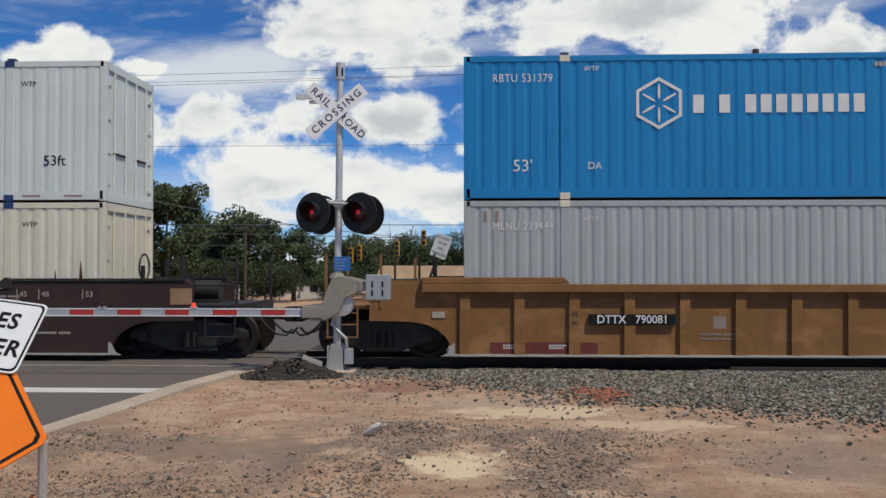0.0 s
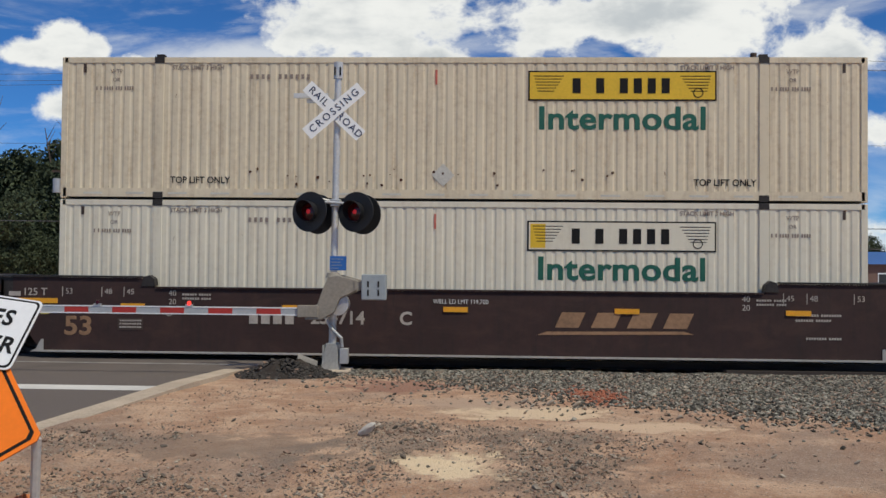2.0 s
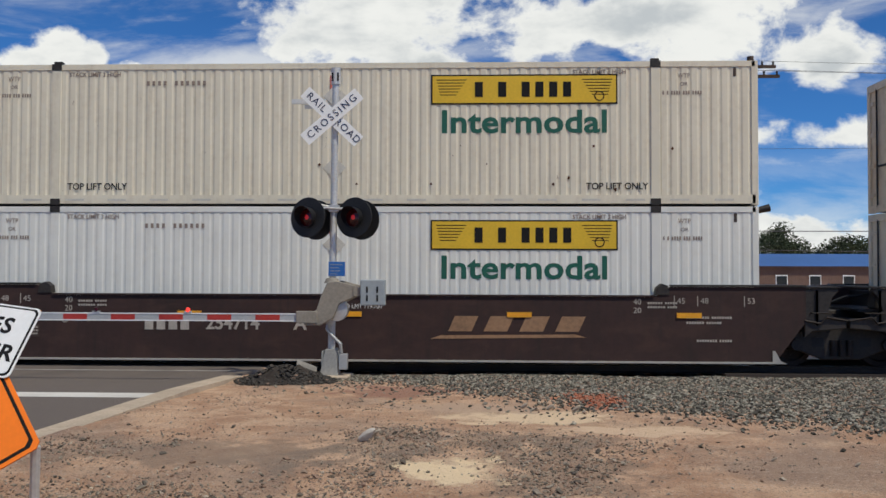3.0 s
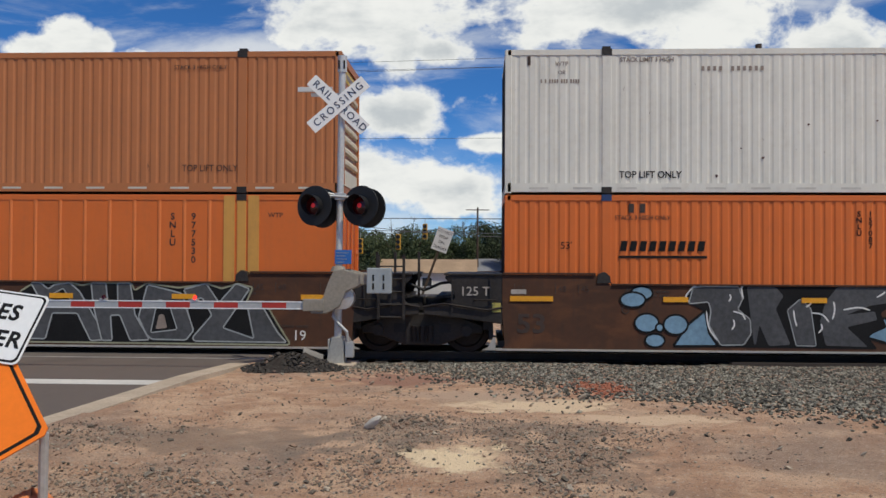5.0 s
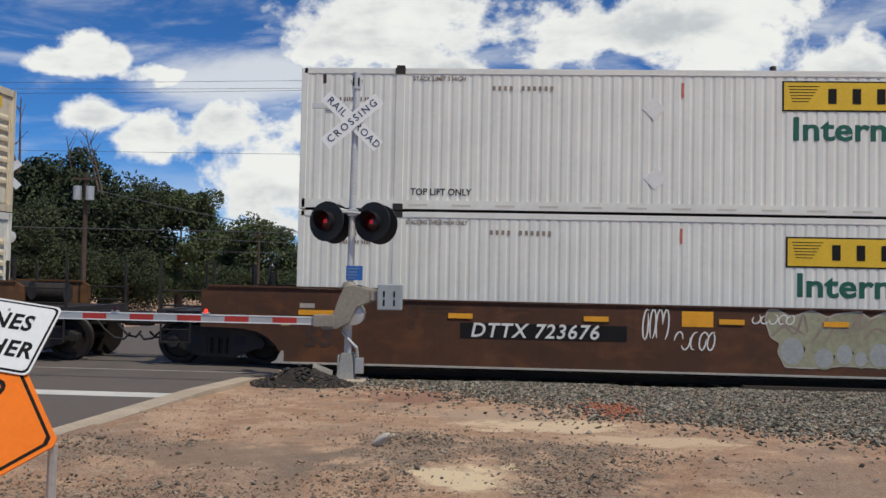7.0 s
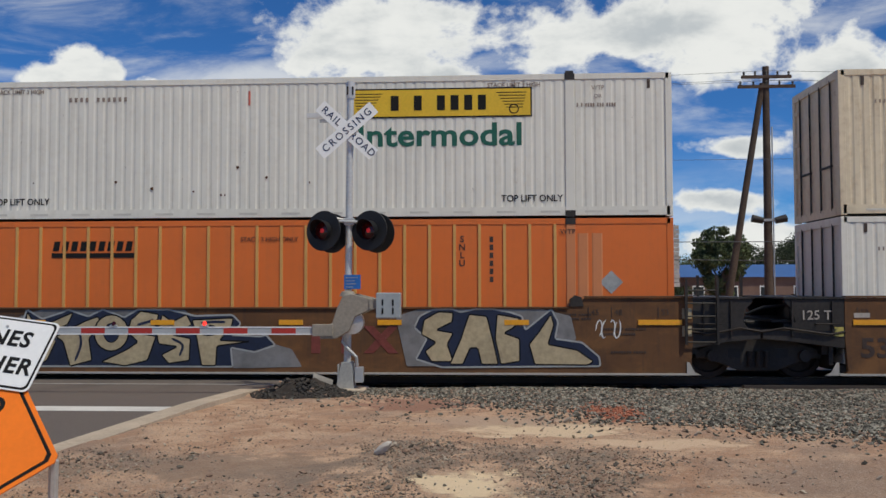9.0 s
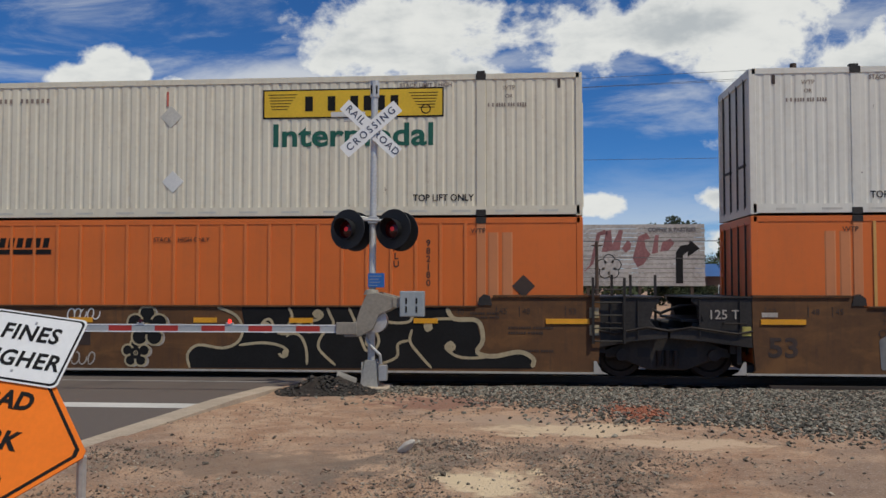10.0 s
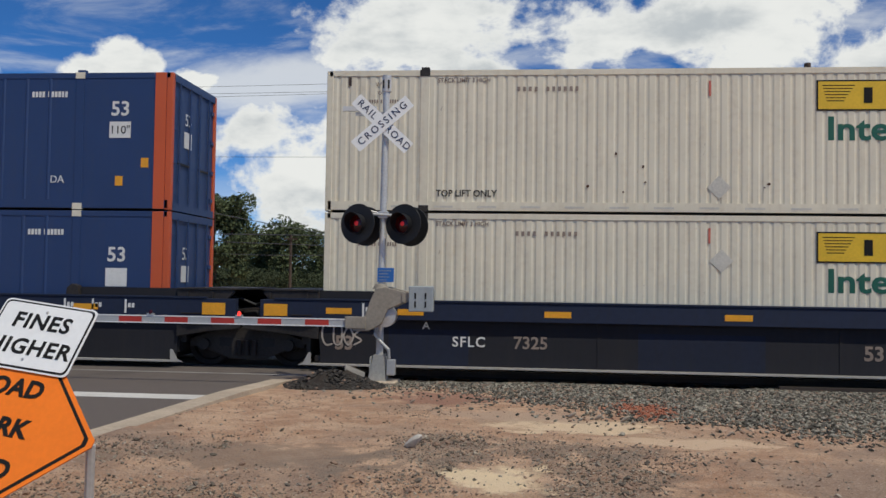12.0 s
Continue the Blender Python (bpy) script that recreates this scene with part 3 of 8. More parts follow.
P = dict(
    cream=paint("cream_container_paint", (0.70, 0.60, 0.43), 0.5, 0.55, (0.33, 0.21, 0.11), rust=0.12),
    cream2=paint("pale_cream_container_paint", (0.73, 0.67, 0.53), 0.5, 0.3, (0.36, 0.25, 0.15), rust=0.05),
    offwhite=paint("off_white_container_paint", (0.74, 0.715, 0.635), 0.5, 0.30, (0.40, 0.34, 0.26), rust=0.02),
    white=paint("white_container_paint", (0.76, 0.75, 0.69), 0.5, 0.24, (0.42, 0.38, 0.32)),
    swift=paint("grey_white_container_paint", (0.66, 0.70, 0.66), 0.45, 0.22, (0.42, 0.40, 0.32)),
    blue=paint("bright_blue_container_paint", (0.005, 0.21, 0.49), 0.42, 0.15, (0.02, 0.08, 0.2)),
    grey=paint("grey_container_paint", (0.40, 0.42, 0.42), 0.5, 0.2, (0.2, 0.19, 0.17)),
    orange=paint("orange_container_paint", (0.69, 0.155, 0.024), 0.48, 0.22, (0.32, 0.12, 0.05)),
    tan=paint("faded_orange_container_paint", (0.47, 0.165, 0.055), 0.55, 0.3, (0.25, 0.12, 0.06), rust=0.03),
    navy=paint("navy_container_paint", (0.018, 0.045, 0.135), 0.45, 0.2, (0.06, 0.06, 0.07)),
    amber=paint("amber_post_paint", (0.66, 0.33, 0.07), 0.5, 0.3, (0.25, 0.14, 0.05)),
    ridge=paint("ochre_ridge_paint", (0.62, 0.34, 0.10), 0.5, 0.25, (0.3, 0.15, 0.05)),
    bandnavy=paint("navy_car_band_paint", (0.006, 0.014, 0.042), 0.7, 0.4, (0.012, 0.012, 0.016), fade=0.25),
    # the lighter orange of the ridges is a highlight put into their colour
    bluepatch=paint("navy_patch_paint", (0.006, 0.011, 0.030), 0.8, 0.5, (0.012, 0.011, 0.013), fade=0.3), ridgehighlight=paint("highlit_orange_ridge_paint", (0.70, 0.185, 0.042), 0.48, 0.2, (0.32, 0.12, 0.05)), peach=paint("pale_orange_door_paint", (0.60, 0.22, 0.085), 0.55, 0.2, (0.32, 0.14, 0.07)),
    redor=paint("red_orange_corner_paint", (0.58, 0.10, 0.03), 0.5, 0.15),
    brown=paint("dark_brown_car_paint", (0.037, 0.016, 0.0135), 0.78, 0.7, (0.018, 0.013, 0.011), fade=0.45, patch=(0.060, 0.028, 0.021)),
    ochre=paint("ochre_brown_car_paint", (0.115, 0.050, 0.017), 0.78, 0.75, (0.06, 0.032, 0.02), rust=0.08, fade=0.5, patch=(0.20, 0.090, 0.028)),
    rusty=paint("rust_brown_car_paint", (0.072, 0.027, 0.0115), 0.78, 0.7, (0.045, 0.026, 0.018), rust=0.06, fade=0.5, patch=(0.138, 0.050, 0.017)),
    yellow=paint("yellow_car_paint", (0.23, 0.105, 0.031), 0.78, 0.7, (0.16, 0.08, 0.035), fade=0.22, patch=(0.36, 0.18, 0.07)),
    carblue=paint("dark_blue_car_paint", (0.010, 0.010, 0.015), 0.8, 0.5, (0.022, 0.02, 0.02), fade=0.25),
)
INKS = dict(
    black=INK, white=plain("white_marking", (0.72, 0.71, 0.68), 0.5, grain=30, vary=0.1), green=plain("green_marking", (0.010, 0.105, 0.068), 0.5, grain=30, vary=0.12),
    gold=plain("yellow_logo", (0.74, 0.47, 0.025), 0.45, grain=20, vary=0.1), navy=plain("navy_marking", (0.015, 0.025, 0.12), 0.45, grain=30, vary=0.12),
    grey=plain("grey_marking", (0.30, 0.32, 0.33), 0.5, grain=30, vary=0.12), amber=plain("amber_reflector", (0.80, 0.36, 0.02), 0.35, grain=30, vary=0.12),
    yellowplate=plain("dull_yellow_plate", (0.48, 0.40, 0.10), 0.5, grain=25, vary=0.15), tan=plain("tan_marking", (0.30, 0.17, 0.09), 0.6, grain=12, vary=0.3), fade=plain("faded_marking", (0.27, 0.21, 0.17), 0.6, grain=30, vary=0.2), dull=plain("dull_white_marking", (0.42, 0.37, 0.32), 0.6, grain=30, vary=0.2), maroon=plain("maroon_patch", (0.15, 0.03, 0.02), 0.6, grain=20, vary=0.2),
    tape=plain("conspicuity_tape", (0.58, 0.55, 0.48), 0.4, grain=20, vary=0.15), rust=plain("rust_blotch", (0.085, 0.035, 0.018), 0.8, grain=30, vary=0.4),
    darktext=plain("dark_brown_marking", (0.05, 0.03, 0.022), 0.6, grain=30), green2=plain("green_spray_paint", (0.01, 0.14, 0.09), 0.5, grain=12, vary=0.25), silver=plain("silver_spray_paint", (0.36, 0.37, 0.36), 0.45, 0.2, grain=12, vary=0.2),
    charcoal=plain("charcoal_spray_paint", (0.085, 0.085, 0.089), 0.75, grain=10, vary=0.3), sand=plain("sand_spray_paint", (0.42, 0.34, 0.21), 0.5, grain=10, vary=0.25), sky=plain("pale_blue_spray_paint", (0.18, 0.30, 0.40), 0.5, grain=10, vary=0.25),
    smoke=plain("smoke_grey_spray_paint", (0.17, 0.165, 0.165), 0.6, grain=5, vary=0.35), ink=plain("dark_navy_spray_paint", (0.010, 0.017, 0.045), 0.5, grain=8, vary=0.3), wine=plain("wine_spray_paint", (0.17, 0.04, 0.03), 0.5, grain=10, vary=0.3), salmon=plain("salmon_spray_paint", (0.50, 0.13, 0.09), 0.5, grain=10, vary=0.25), olive=plain("khaki_spray_paint", (0.30, 0.29, 0.19), 0.5, grain=10, vary=0.25),
)
SIDE_Y = -WIDE / 2


def container(x, level, label, col, trim=None, style="corrugated", pitch=0.2, end="ribs", posts=True, tape=None, feet="dark"):
    """A 53 foot container lying along x; its base is at local z = 0."""
    m = P[col]
    tm = P[trim] if trim else m
    c = thing("shipping_container", label, "container", group="containers on the train")
    z0, z1, ft = 0.20, TALL - 0.10, SIDE_Y
    L = LONG / 2
    for s in (-1, 1):
        face = s * (WIDE / 2 - 0.012)
        if style == "corrugated":
            g = sheet(-L + 0.1, L - 0.1, z0, z1, face, 0.010 if col in ("white", "offwhite", "swift") else 0.014 if col in ("cream", "cream2") else RIB, pitch, s)
        else:
            g = Geo().box(-L + 0.1, L - 0.1, min(face, face - s * 0.06), max(face, face - s * 0.06), z0, z1)
        part("side_wall", g, m, c)
        part("top_rail", Geo().box(-L + 0.06, L - 0.06, min(s * WIDE / 2, s * (WIDE / 2 - 0.09)), max(s * WIDE / 2, s * (WIDE / 2 - 0.09)), TALL - 0.11, TALL), m, c)
        part("bottom_rail", Geo().box(-L + 0.06, L - 0.06, min(s * WIDE / 2, s * (WIDE / 2 - 0.12)), max(s * WIDE / 2, s * (WIDE / 2 - 0.12)), 0.03, 0.205), m, c)
        for e in (-1, 1):
            part("corner_post", Geo().box(min(e * L, e * (L - 0.13)), max(e * L, e * (L - 0.13)), min(s * WIDE / 2, s * (WIDE / 2 - 0.13)), max(s * WIDE / 2, s * (WIDE / 2 - 0.13)), 0.0, TALL), P["redor"] if end == "blue53" and e > 0 else m, c, bevel=0.01)
            if posts:
                q = s * (WIDE / 2 + 0.004)
                part("lifting_post", Geo().box(e * 6.06 - 0.09, e * 6.06 + 0.09, min(q, q - s * 0.1), max(q, q - s * 0.1), 0.0, TALL - 0.004), tm, c, bevel=0.008)
                for zz, nm in ((0.0, "bottom_casting"), (TALL - 0.12, "top_casting")):
                    k = s * (WIDE / 2 + 0.012)
                    part(nm, Geo().box(e * 6.06 - 0.10, e * 6.06 + 0.10, min(k, k - s * 0.16), max(k, k - s * 0.16), zz, zz + 0.13), P["navy"] if feet == "blue" else (GREASE if feet == "dark" else P["cream2"]), c, "dark lifting casting")
                if level == 1:
                    part("stacking_lock", Geo().box(e * 6.06 - 0.08, e * 6.06 + 0.08, s * (WIDE / 2 - 0.1) - 0.06, s * (WIDE / 2 - 0.1) + 0.06, TALL, TALL + 0.07), GREASE if feet == "dark" else P["navy"], c)
    part("roof", Geo().box(-L + 0.05, L - 0.05, -WIDE / 2 + 0.06, WIDE / 2 - 0.06, TALL - 0.07, TALL - 0.02), m, c)
    part("floor_frame", Geo().box(-L + 0.05, L - 0.05, -WIDE / 2 + 0.08, WIDE / 2 - 0.08, 0.02, 0.16), GREASE, c)
    for e in (-1, 1):
        f = e * (L - 0.04)
        a, b = sorted((f, f - e * 0.05))
        part("end_wall", Geo().box(a, b, -WIDE / 2 + 0.1, WIDE / 2 - 0.1, 0.1, TALL - 0.06), m, c)
        part("end_header", Geo().box(min(f, e * L), max(f, e * L), -WIDE / 2 + 0.1, WIDE / 2 - 0.1, TALL - 0.16, TALL), m, c)
        part("end_sill", Geo().box(min(f, e * L), max(f, e * L), -WIDE / 2 + 0.1, WIDE / 2 - 0.1, 0.0, 0.16), m, c)
        w0, w1 = sorted((f, f + e * 0.035))
        if end == "ribs" and e > 0:
            part("end_logo", Geo().box(f, f + 0.012, -0.75, 0.75, 2.40, 2.66), INKS["gold"], c, "yellow end panel")
            bars_end = Geo().box(f + 0.012, f + 0.015, -0.5, 0.5, 2.47, 2.59)
            part("end_name", bars_end, INKS["fade"], c)
            for i in range(7):
                zz = 0.62 + i * 0.245
                g = Geo().prism([(f, zz), (f + e * 0.05, zz + 0.03), (f + e * 0.05, zz + 0.10), (f, zz + 0.17)], "y", -1.05, 1.08)
                part("end_rib", g, P["cream"] if col != "white" else m, c)
            part("end_panel", Geo().box(w0, w1, -1.0, 1.0, 0.2, 0.52), P["cream2"] if col != "white" else m, c)
            for q in (-1.02, 0.99):
                part("lashing_bar", Geo().cyl((f + e * 0.06, q, 0.2), (f + e * 0.06, q, 2.3), 0.018, n=8), m, c)
        else:
            for q in (-0.85, -0.28, 0.28, 0.85):
                part("locking_bar", Geo().cyl((f + e * 0.03, q, 0.12), (f + e * 0.03, q, TALL - 0.12), 0.02, n=8), GREASE if e < 0 else m, c)
            for q in (-1.1, 1.1):
                for zz in (0.35, 1.0, 1.7, 2.4):
                    part("hinge", Geo().box(min(f, f + e * 0.03), max(f, f + e * 0.03), q - 0.09, q + 0.09, zz, zz + 0.09), m, c)
            for q in (-0.57, 0.57):
                part("lock_handle", Geo().box(min(f, f + e * 0.04), max(f, f + e * 0.04), q - 0.3, q + 0.3, 1.0, 1.04), GREASE, c)
    if style == "ridged":
        n = 24
        for i in range(n):
            xx = -5.75 + 11.5 * i / (n - 1) if posts else -7.6 + 15.2 * i / (n - 1)
            part("ridge", Geo().box(xx - 0.028, xx + 0.028, ft - 0.012, ft + 0.02, 0.205, TALL - 0.11), P[tape] if tape else m, c)
        for e in (-1, 1):
            for dx in (0.24, 0.52):
                part("door_panel", Geo().prism([(e * (6.06 + dx) - 0.11, ft + 0.014), (e * (6.06 + dx) - 0.08, ft + 0.002), (e * (6.06 + dx) + 0.08, ft + 0.002), (e * (6.06 + dx) + 0.11, ft + 0.014)], "z", 0.22, TALL - 0.3), P["peach"], c)
    elif style == "panelled":
        for i in range(22):
            xx = -5.4 + 10.8 * i / 21
            # orange seams get a lighter colour in place of the highlight on them
            part("seam", Geo().prism([(xx - 0.04, ft + 0.012), (xx - 0.015, ft - 0.008), (xx + 0.015, ft - 0.008), (xx + 0.04, ft + 0.012)], "z", 0.207, TALL - 0.112), P["ridgehighlight"] if col == "orange" else m, c)
    if level == 1 and style == "corrugated" and col != "blue":
        for i in range(18):
            xx = -7.4 + 14.8 * i / 17
            part("rail_slot", Geo().box(xx - 0.19, xx + 0.19, ft - 0.004, ft + 0.01, 0.085, 0.125), INKS["tape"] if col != "swift" else INKS["fade"], c)
    c.location = (x, TRACK_Y, HIGH_Z if level else LOW_Z)
    TRAIN.append((c, x, HIGH_Z if level else LOW_Z))
    return c


FACE = SIDE_Y + 0.009


def small_marks(c, ink="fade", lift=True, stack="STACK LIMIT 3 HIGH"):
    """Stencils that most of these containers carry."""
    k = INKS[ink]
    for xx in (-5.27, 4.95):
        lettering(stack, 0.125, xx, FACE - 0.002, 2.66, k, c, stretch=0.92 if len(stack) < 20 else 0.72, bold=0.002)
    bars([4], -4.2, 2.48, 0.115, 0.09, k, c, FACE, gap=0.5)
    bars([6], -3.62, 2.48, 0.115, 0.09, k, c, FACE, gap=0.5)
    for xx in (-6.95, 6.62):
        lettering("WTP", 0.13, xx, FACE - 0.002, 2.58, k, c, stretch=0.9)
        lettering("OR", 0.11, xx, FACE - 0.002, 2.41, k, c)
        bars([1, 1, 4, 3, 4], xx - 0.42, 2.24, 0.05, 0.075, k, c, FACE, gap=0.4)
    part("tick_mark", Geo().box(-0.45, -0.41, FACE - 0.004, FACE + 0.01, 2.32, 2.62), INKS["salmon"], c, "small red tick")
    for xx in (-7.6, 7.62):
        part("plate", Geo().box(xx - 0.03, xx + 0.03, FACE - 0.004, FACE + 0.01, 2.56, 2.74), INKS["darktext"], c)
    if lift:
        for xx in (-5.2, 5.3):
            lettering("TOP LIFT ONLY", 0.19, xx, FACE - 0.002, 0.37, INK if ink != "darktext" else k, c, stretch=0.92, bold=0.002)


def trucker_logo(c, x, z, bright=True):
    """Yellow band with an unlettered company name, and the word under it."""
    part("logo_band", Geo().box(x - 1.86, x + 1.86, FACE - 0.006, FACE + 0.008, z + 0.12, z + 0.72), INKS["black"], c)
    part("logo_panel", Geo().box(x - 1.83, x + 1.83, FACE - 0.009, FACE, z + 0.15, z + 0.69), INKS["gold"] if bright else P["cream2"], c, "yellow company panel" if bright else "faded company panel")
    if not bright:
        part("logo_tint", Geo().box(x - 1.8, x - 1.5, FACE - 0.011, FACE, z + 0.18, z + 0.66), INKS["gold"], c)
    y = FACE - 0.010
    bars([1, 1, 4], x - 0.98, z + 0.42, 0.275, 0.30, INKS["black"], c, y - 0.002, 0.0, "company_name", 0.42)
    for e in (-1, 1):
        for i in range(6):
            g = Geo().prism([(x + e * (1.15 + 0.04 * i), z + 0.62 - 0.06 * i), (x + e * (1.75 - 0.015 * i), z + 0.62 - 0.06 * i), (x + e * (1.75 - 0.015 * i), z + 0.605 - 0.06 * i), (x + e * (1.15 + 0.04 * i), z + 0.605 - 0.06 * i)], "y", y - 0.002, y)
            part("scroll_line", g, INKS["black"], c)
    part("scroll_curl", Geo().lathe([(0.10, 0), (0.10, 0.004), (0.08, 0.004), (0.08, 0)], (x + 1.5, y, z + 0.28), (0, -1, 0), 18), INKS["black"], c)
    lettering("Intermodal", 0.64, x, FACE, z - 0.25, INKS["green"], c, bold=0.015, stretch=1.16, spacing=1.02)


def placard(c, x, z, mat="tape"):
    part("placard", Geo().prism([(x, z - 0.23), (x + 0.23, z), (x, z + 0.23), (x - 0.23, z)], "y", FACE - 0.006, FACE + 0.01), INKS[mat], c, "diamond placard holder")


def rust_spots(c, n, seed, x0=-7, x1=7, z0=0.2, z1=1.0):
    r = random.Random(seed)
    g = Geo()
    for _ in range(n):
        x, z, s = r.uniform(x0, x1), r.uniform(z0, z1), r.uniform(0.010, 0.034)
        poly = [(x + s * (0.6 + 0.7 * r.random()) * math.cos(a), z + s * (0.6 + 0.9 * r.random()) * math.sin(a)) for a in [i * math.pi / 4 for i in range(8)]]
        g.prism(poly, "y", FACE - 0.008, FACE + 0.01)
    tagged(part("rust_spot", g, INKS["rust"], c, "rust spots and dents"), kind="stuff")


# ---- well cars ----
CAR_Y = -1.50


def wheel_truck(car, x):
    t = part("truck", Geo().box(x - 0.22, x + 0.22, -1.05, 1.05, 0.42, 0.78), GREASE, car, "dark cast steel wheel truck")
    for s in (-1, 1):
        y0, y1 = sorted((s * 0.93, s * 1.12))
        poly = [(-1.22, 0.40), (-0.98, 0.40), (-0.72, 0.30), (-0.36, 0.16), (0.36, 0.16), (0.72, 0.30), (0.98, 0.40), (1.22, 0.40), (1.22, 0.56), (0.95, 0.66), (0.55, 0.80), (-0.55, 0.80), (-0.95, 0.66), (-1.22, 0.56)]
        part("side_frame", Geo().prism([(x + p, q) for p, q in poly], "y", y0, y1), GREASE, t, bevel=0.02)
        for dx in (-0.16, 0.0, 0.16):
            part("spring", Geo().cyl((x + dx, s * 1.14, 0.24), (x + dx, s * 1.14, 0.55), 0.06, n=10), WHEEL, t)
        for dx in (-0.89, 0.89):
            part("bearing_cap", Geo().cyl((x + dx, s * 1.1, 0.46), (x + dx, s * 1.22, 0.46), 0.115, n=14), GREASE, t, smooth=True)
        for dx in (-0.46, 0.46):
            part("frame_window", Geo().box(x + dx - 0.12, x + dx + 0.12, min(s * 1.10, s * 1.125), max(s * 1.10, s * 1.125), 0.42, 0.60), BLACK, t)
    for dx in (-0.89, 0.89):
        g = Geo().cyl((0, -0.85, 0), (0, 0.85, 0), 0.085, n=12)
        for s in (-1, 1):
            g.lathe([(0.0, 0.07), (0.14, 0.07), (0.15, 0.02), (0.33, 0.02), (0.36, 0.07), (0.455, 0.07), (0.46, 0.0), (0.49, -0.03), (0.49, -0.06), (0.0, -0.06)], (0, s * 0.75, 0), (0, s, 0), 28)
            for i in range(5):
                a = i * 2 * math.pi / 5
                g.cyl((0.24 * math.cos(a), s * 0.76, 0.24 * math.sin(a)), (0.24 * math.cos(a), s * 0.785, 0.24 * math.sin(a)), 0.025, n=6)
        w = part("wheelset", g, WHEEL, t, "pair of worn steel wheels on an axle", smooth=True)
        w.location = (x + dx, 0, 0.46)
        WHEELS.append(w)
    return t


def coupler_end(car, e, m, style):
    """The end of a car with its deck, coupler, hose, rails and ladder. e: -1 or 1, the way it points."""
    X = lambda d: e * (LONG / 2 + d)

    def bx(d0, d1, y0, y1, z0, z1):
        return Geo().box(min(X(d0), X(d1)), max(X(d0), X(d1)), y0, y1, z0, z1)
    part("end_deck", bx(0.15, 2.75, -1.35, 1.35, 1.02, 1.10), m if style == "yellow" else GREASE, car)
    part("draft_sill", bx(0.2, 3.0, -0.28, 0.28, 0.72, 1.02), GREASE, car)
    part("end_beam", bx(2.6, 2.8, -1.45, 1.45, 0.88, 1.12), m if style == "yellow" else GREASE, car)
    part("coupler", bx(3.0, 3.62, -0.12, 0.12, 0.74, 0.98), GREASE, car, bevel=0.03)
    part("coupler_knuckle", bx(3.42, 3.74, -0.2, 0.14, 0.70, 1.02), WHEEL, car, bevel=0.05)
    for y in (-0.4, 0.4):
        pts = [(X(2.9), y, 0.85), (X(3.1), y, 0.62), (X(3.3), y * 0.9, 0.45), (X(3.5), y * 0.8, 0.42), (X(3.62), y * 0.7, 0.55)]
        part("air_hose", Geo().tube(pts, 0.025), BLACK, car)
    # safety rails and ladders at both corners
    metal = m if style == "yellow" else GREASE
    for y in (-1.42, 1.42):
        for d in (1.62, 2.72):
            part("stanchion", Geo().box(min(X(d), X(d + 0.05)), max(X(d), X(d + 0.05)), y - 0.025, y + 0.025, 1.05, 2.12), metal, car)
        for zz in (1.45, 1.75):
            part("grab_rail", Geo().cyl((X(1.65), y, zz - 0.25), (X(2.72), y, zz - 0.25), 0.016, n=8), metal, car)
        for d in (2.1, 2.7):
            part("ladder_rail", Geo().box(min(X(d), X(d + 0.03)), max(X(d), X(d + 0.03)), y - 0.02, y + 0.02, 0.45, 1.05), metal, car)
        for zz in (0.47, 0.72, 0.95):
            part("rung", Geo().cyl((X(2.1), y, zz), (X(2.72), y, zz), 0.013, n=6), metal, car)
    for y in (-0.6, 0.6):
        part("post", Geo().box(min(X(1.0), X(1.05)), max(X(1.0), X(1.05)), y - 0.03, y + 0.03, 1.1, 2.05), metal, car)
    part("brake_cylinder", Geo().cyl((X(0.75), -0.55, 1.42), (X(1.55), -0.55, 1.42), 0.2, n=16), GREASE, car, smooth=True)
    part("air_tank", Geo().cyl((X(0.6), 0.35, 1.35), (X(1.9), 0.35, 1.35), 0.23, n=16), GREASE, car, smooth=True)
    part("brake_wheel", Geo().lathe([(0.27, -0.02), (0.30, 0.0), (0.27, 0.02), (0.25, 0.0), (0.27, -0.02)], (X(0.62), -0.8, 1.86), (e, 0, 0), 20), GREASE, car)
    part("brake_stand", Geo().box(min(X(0.56), X(0.62)), max(X(0.56), X(0.62)), -0.85, -0.75, 1.1, 1.9), GREASE, car)


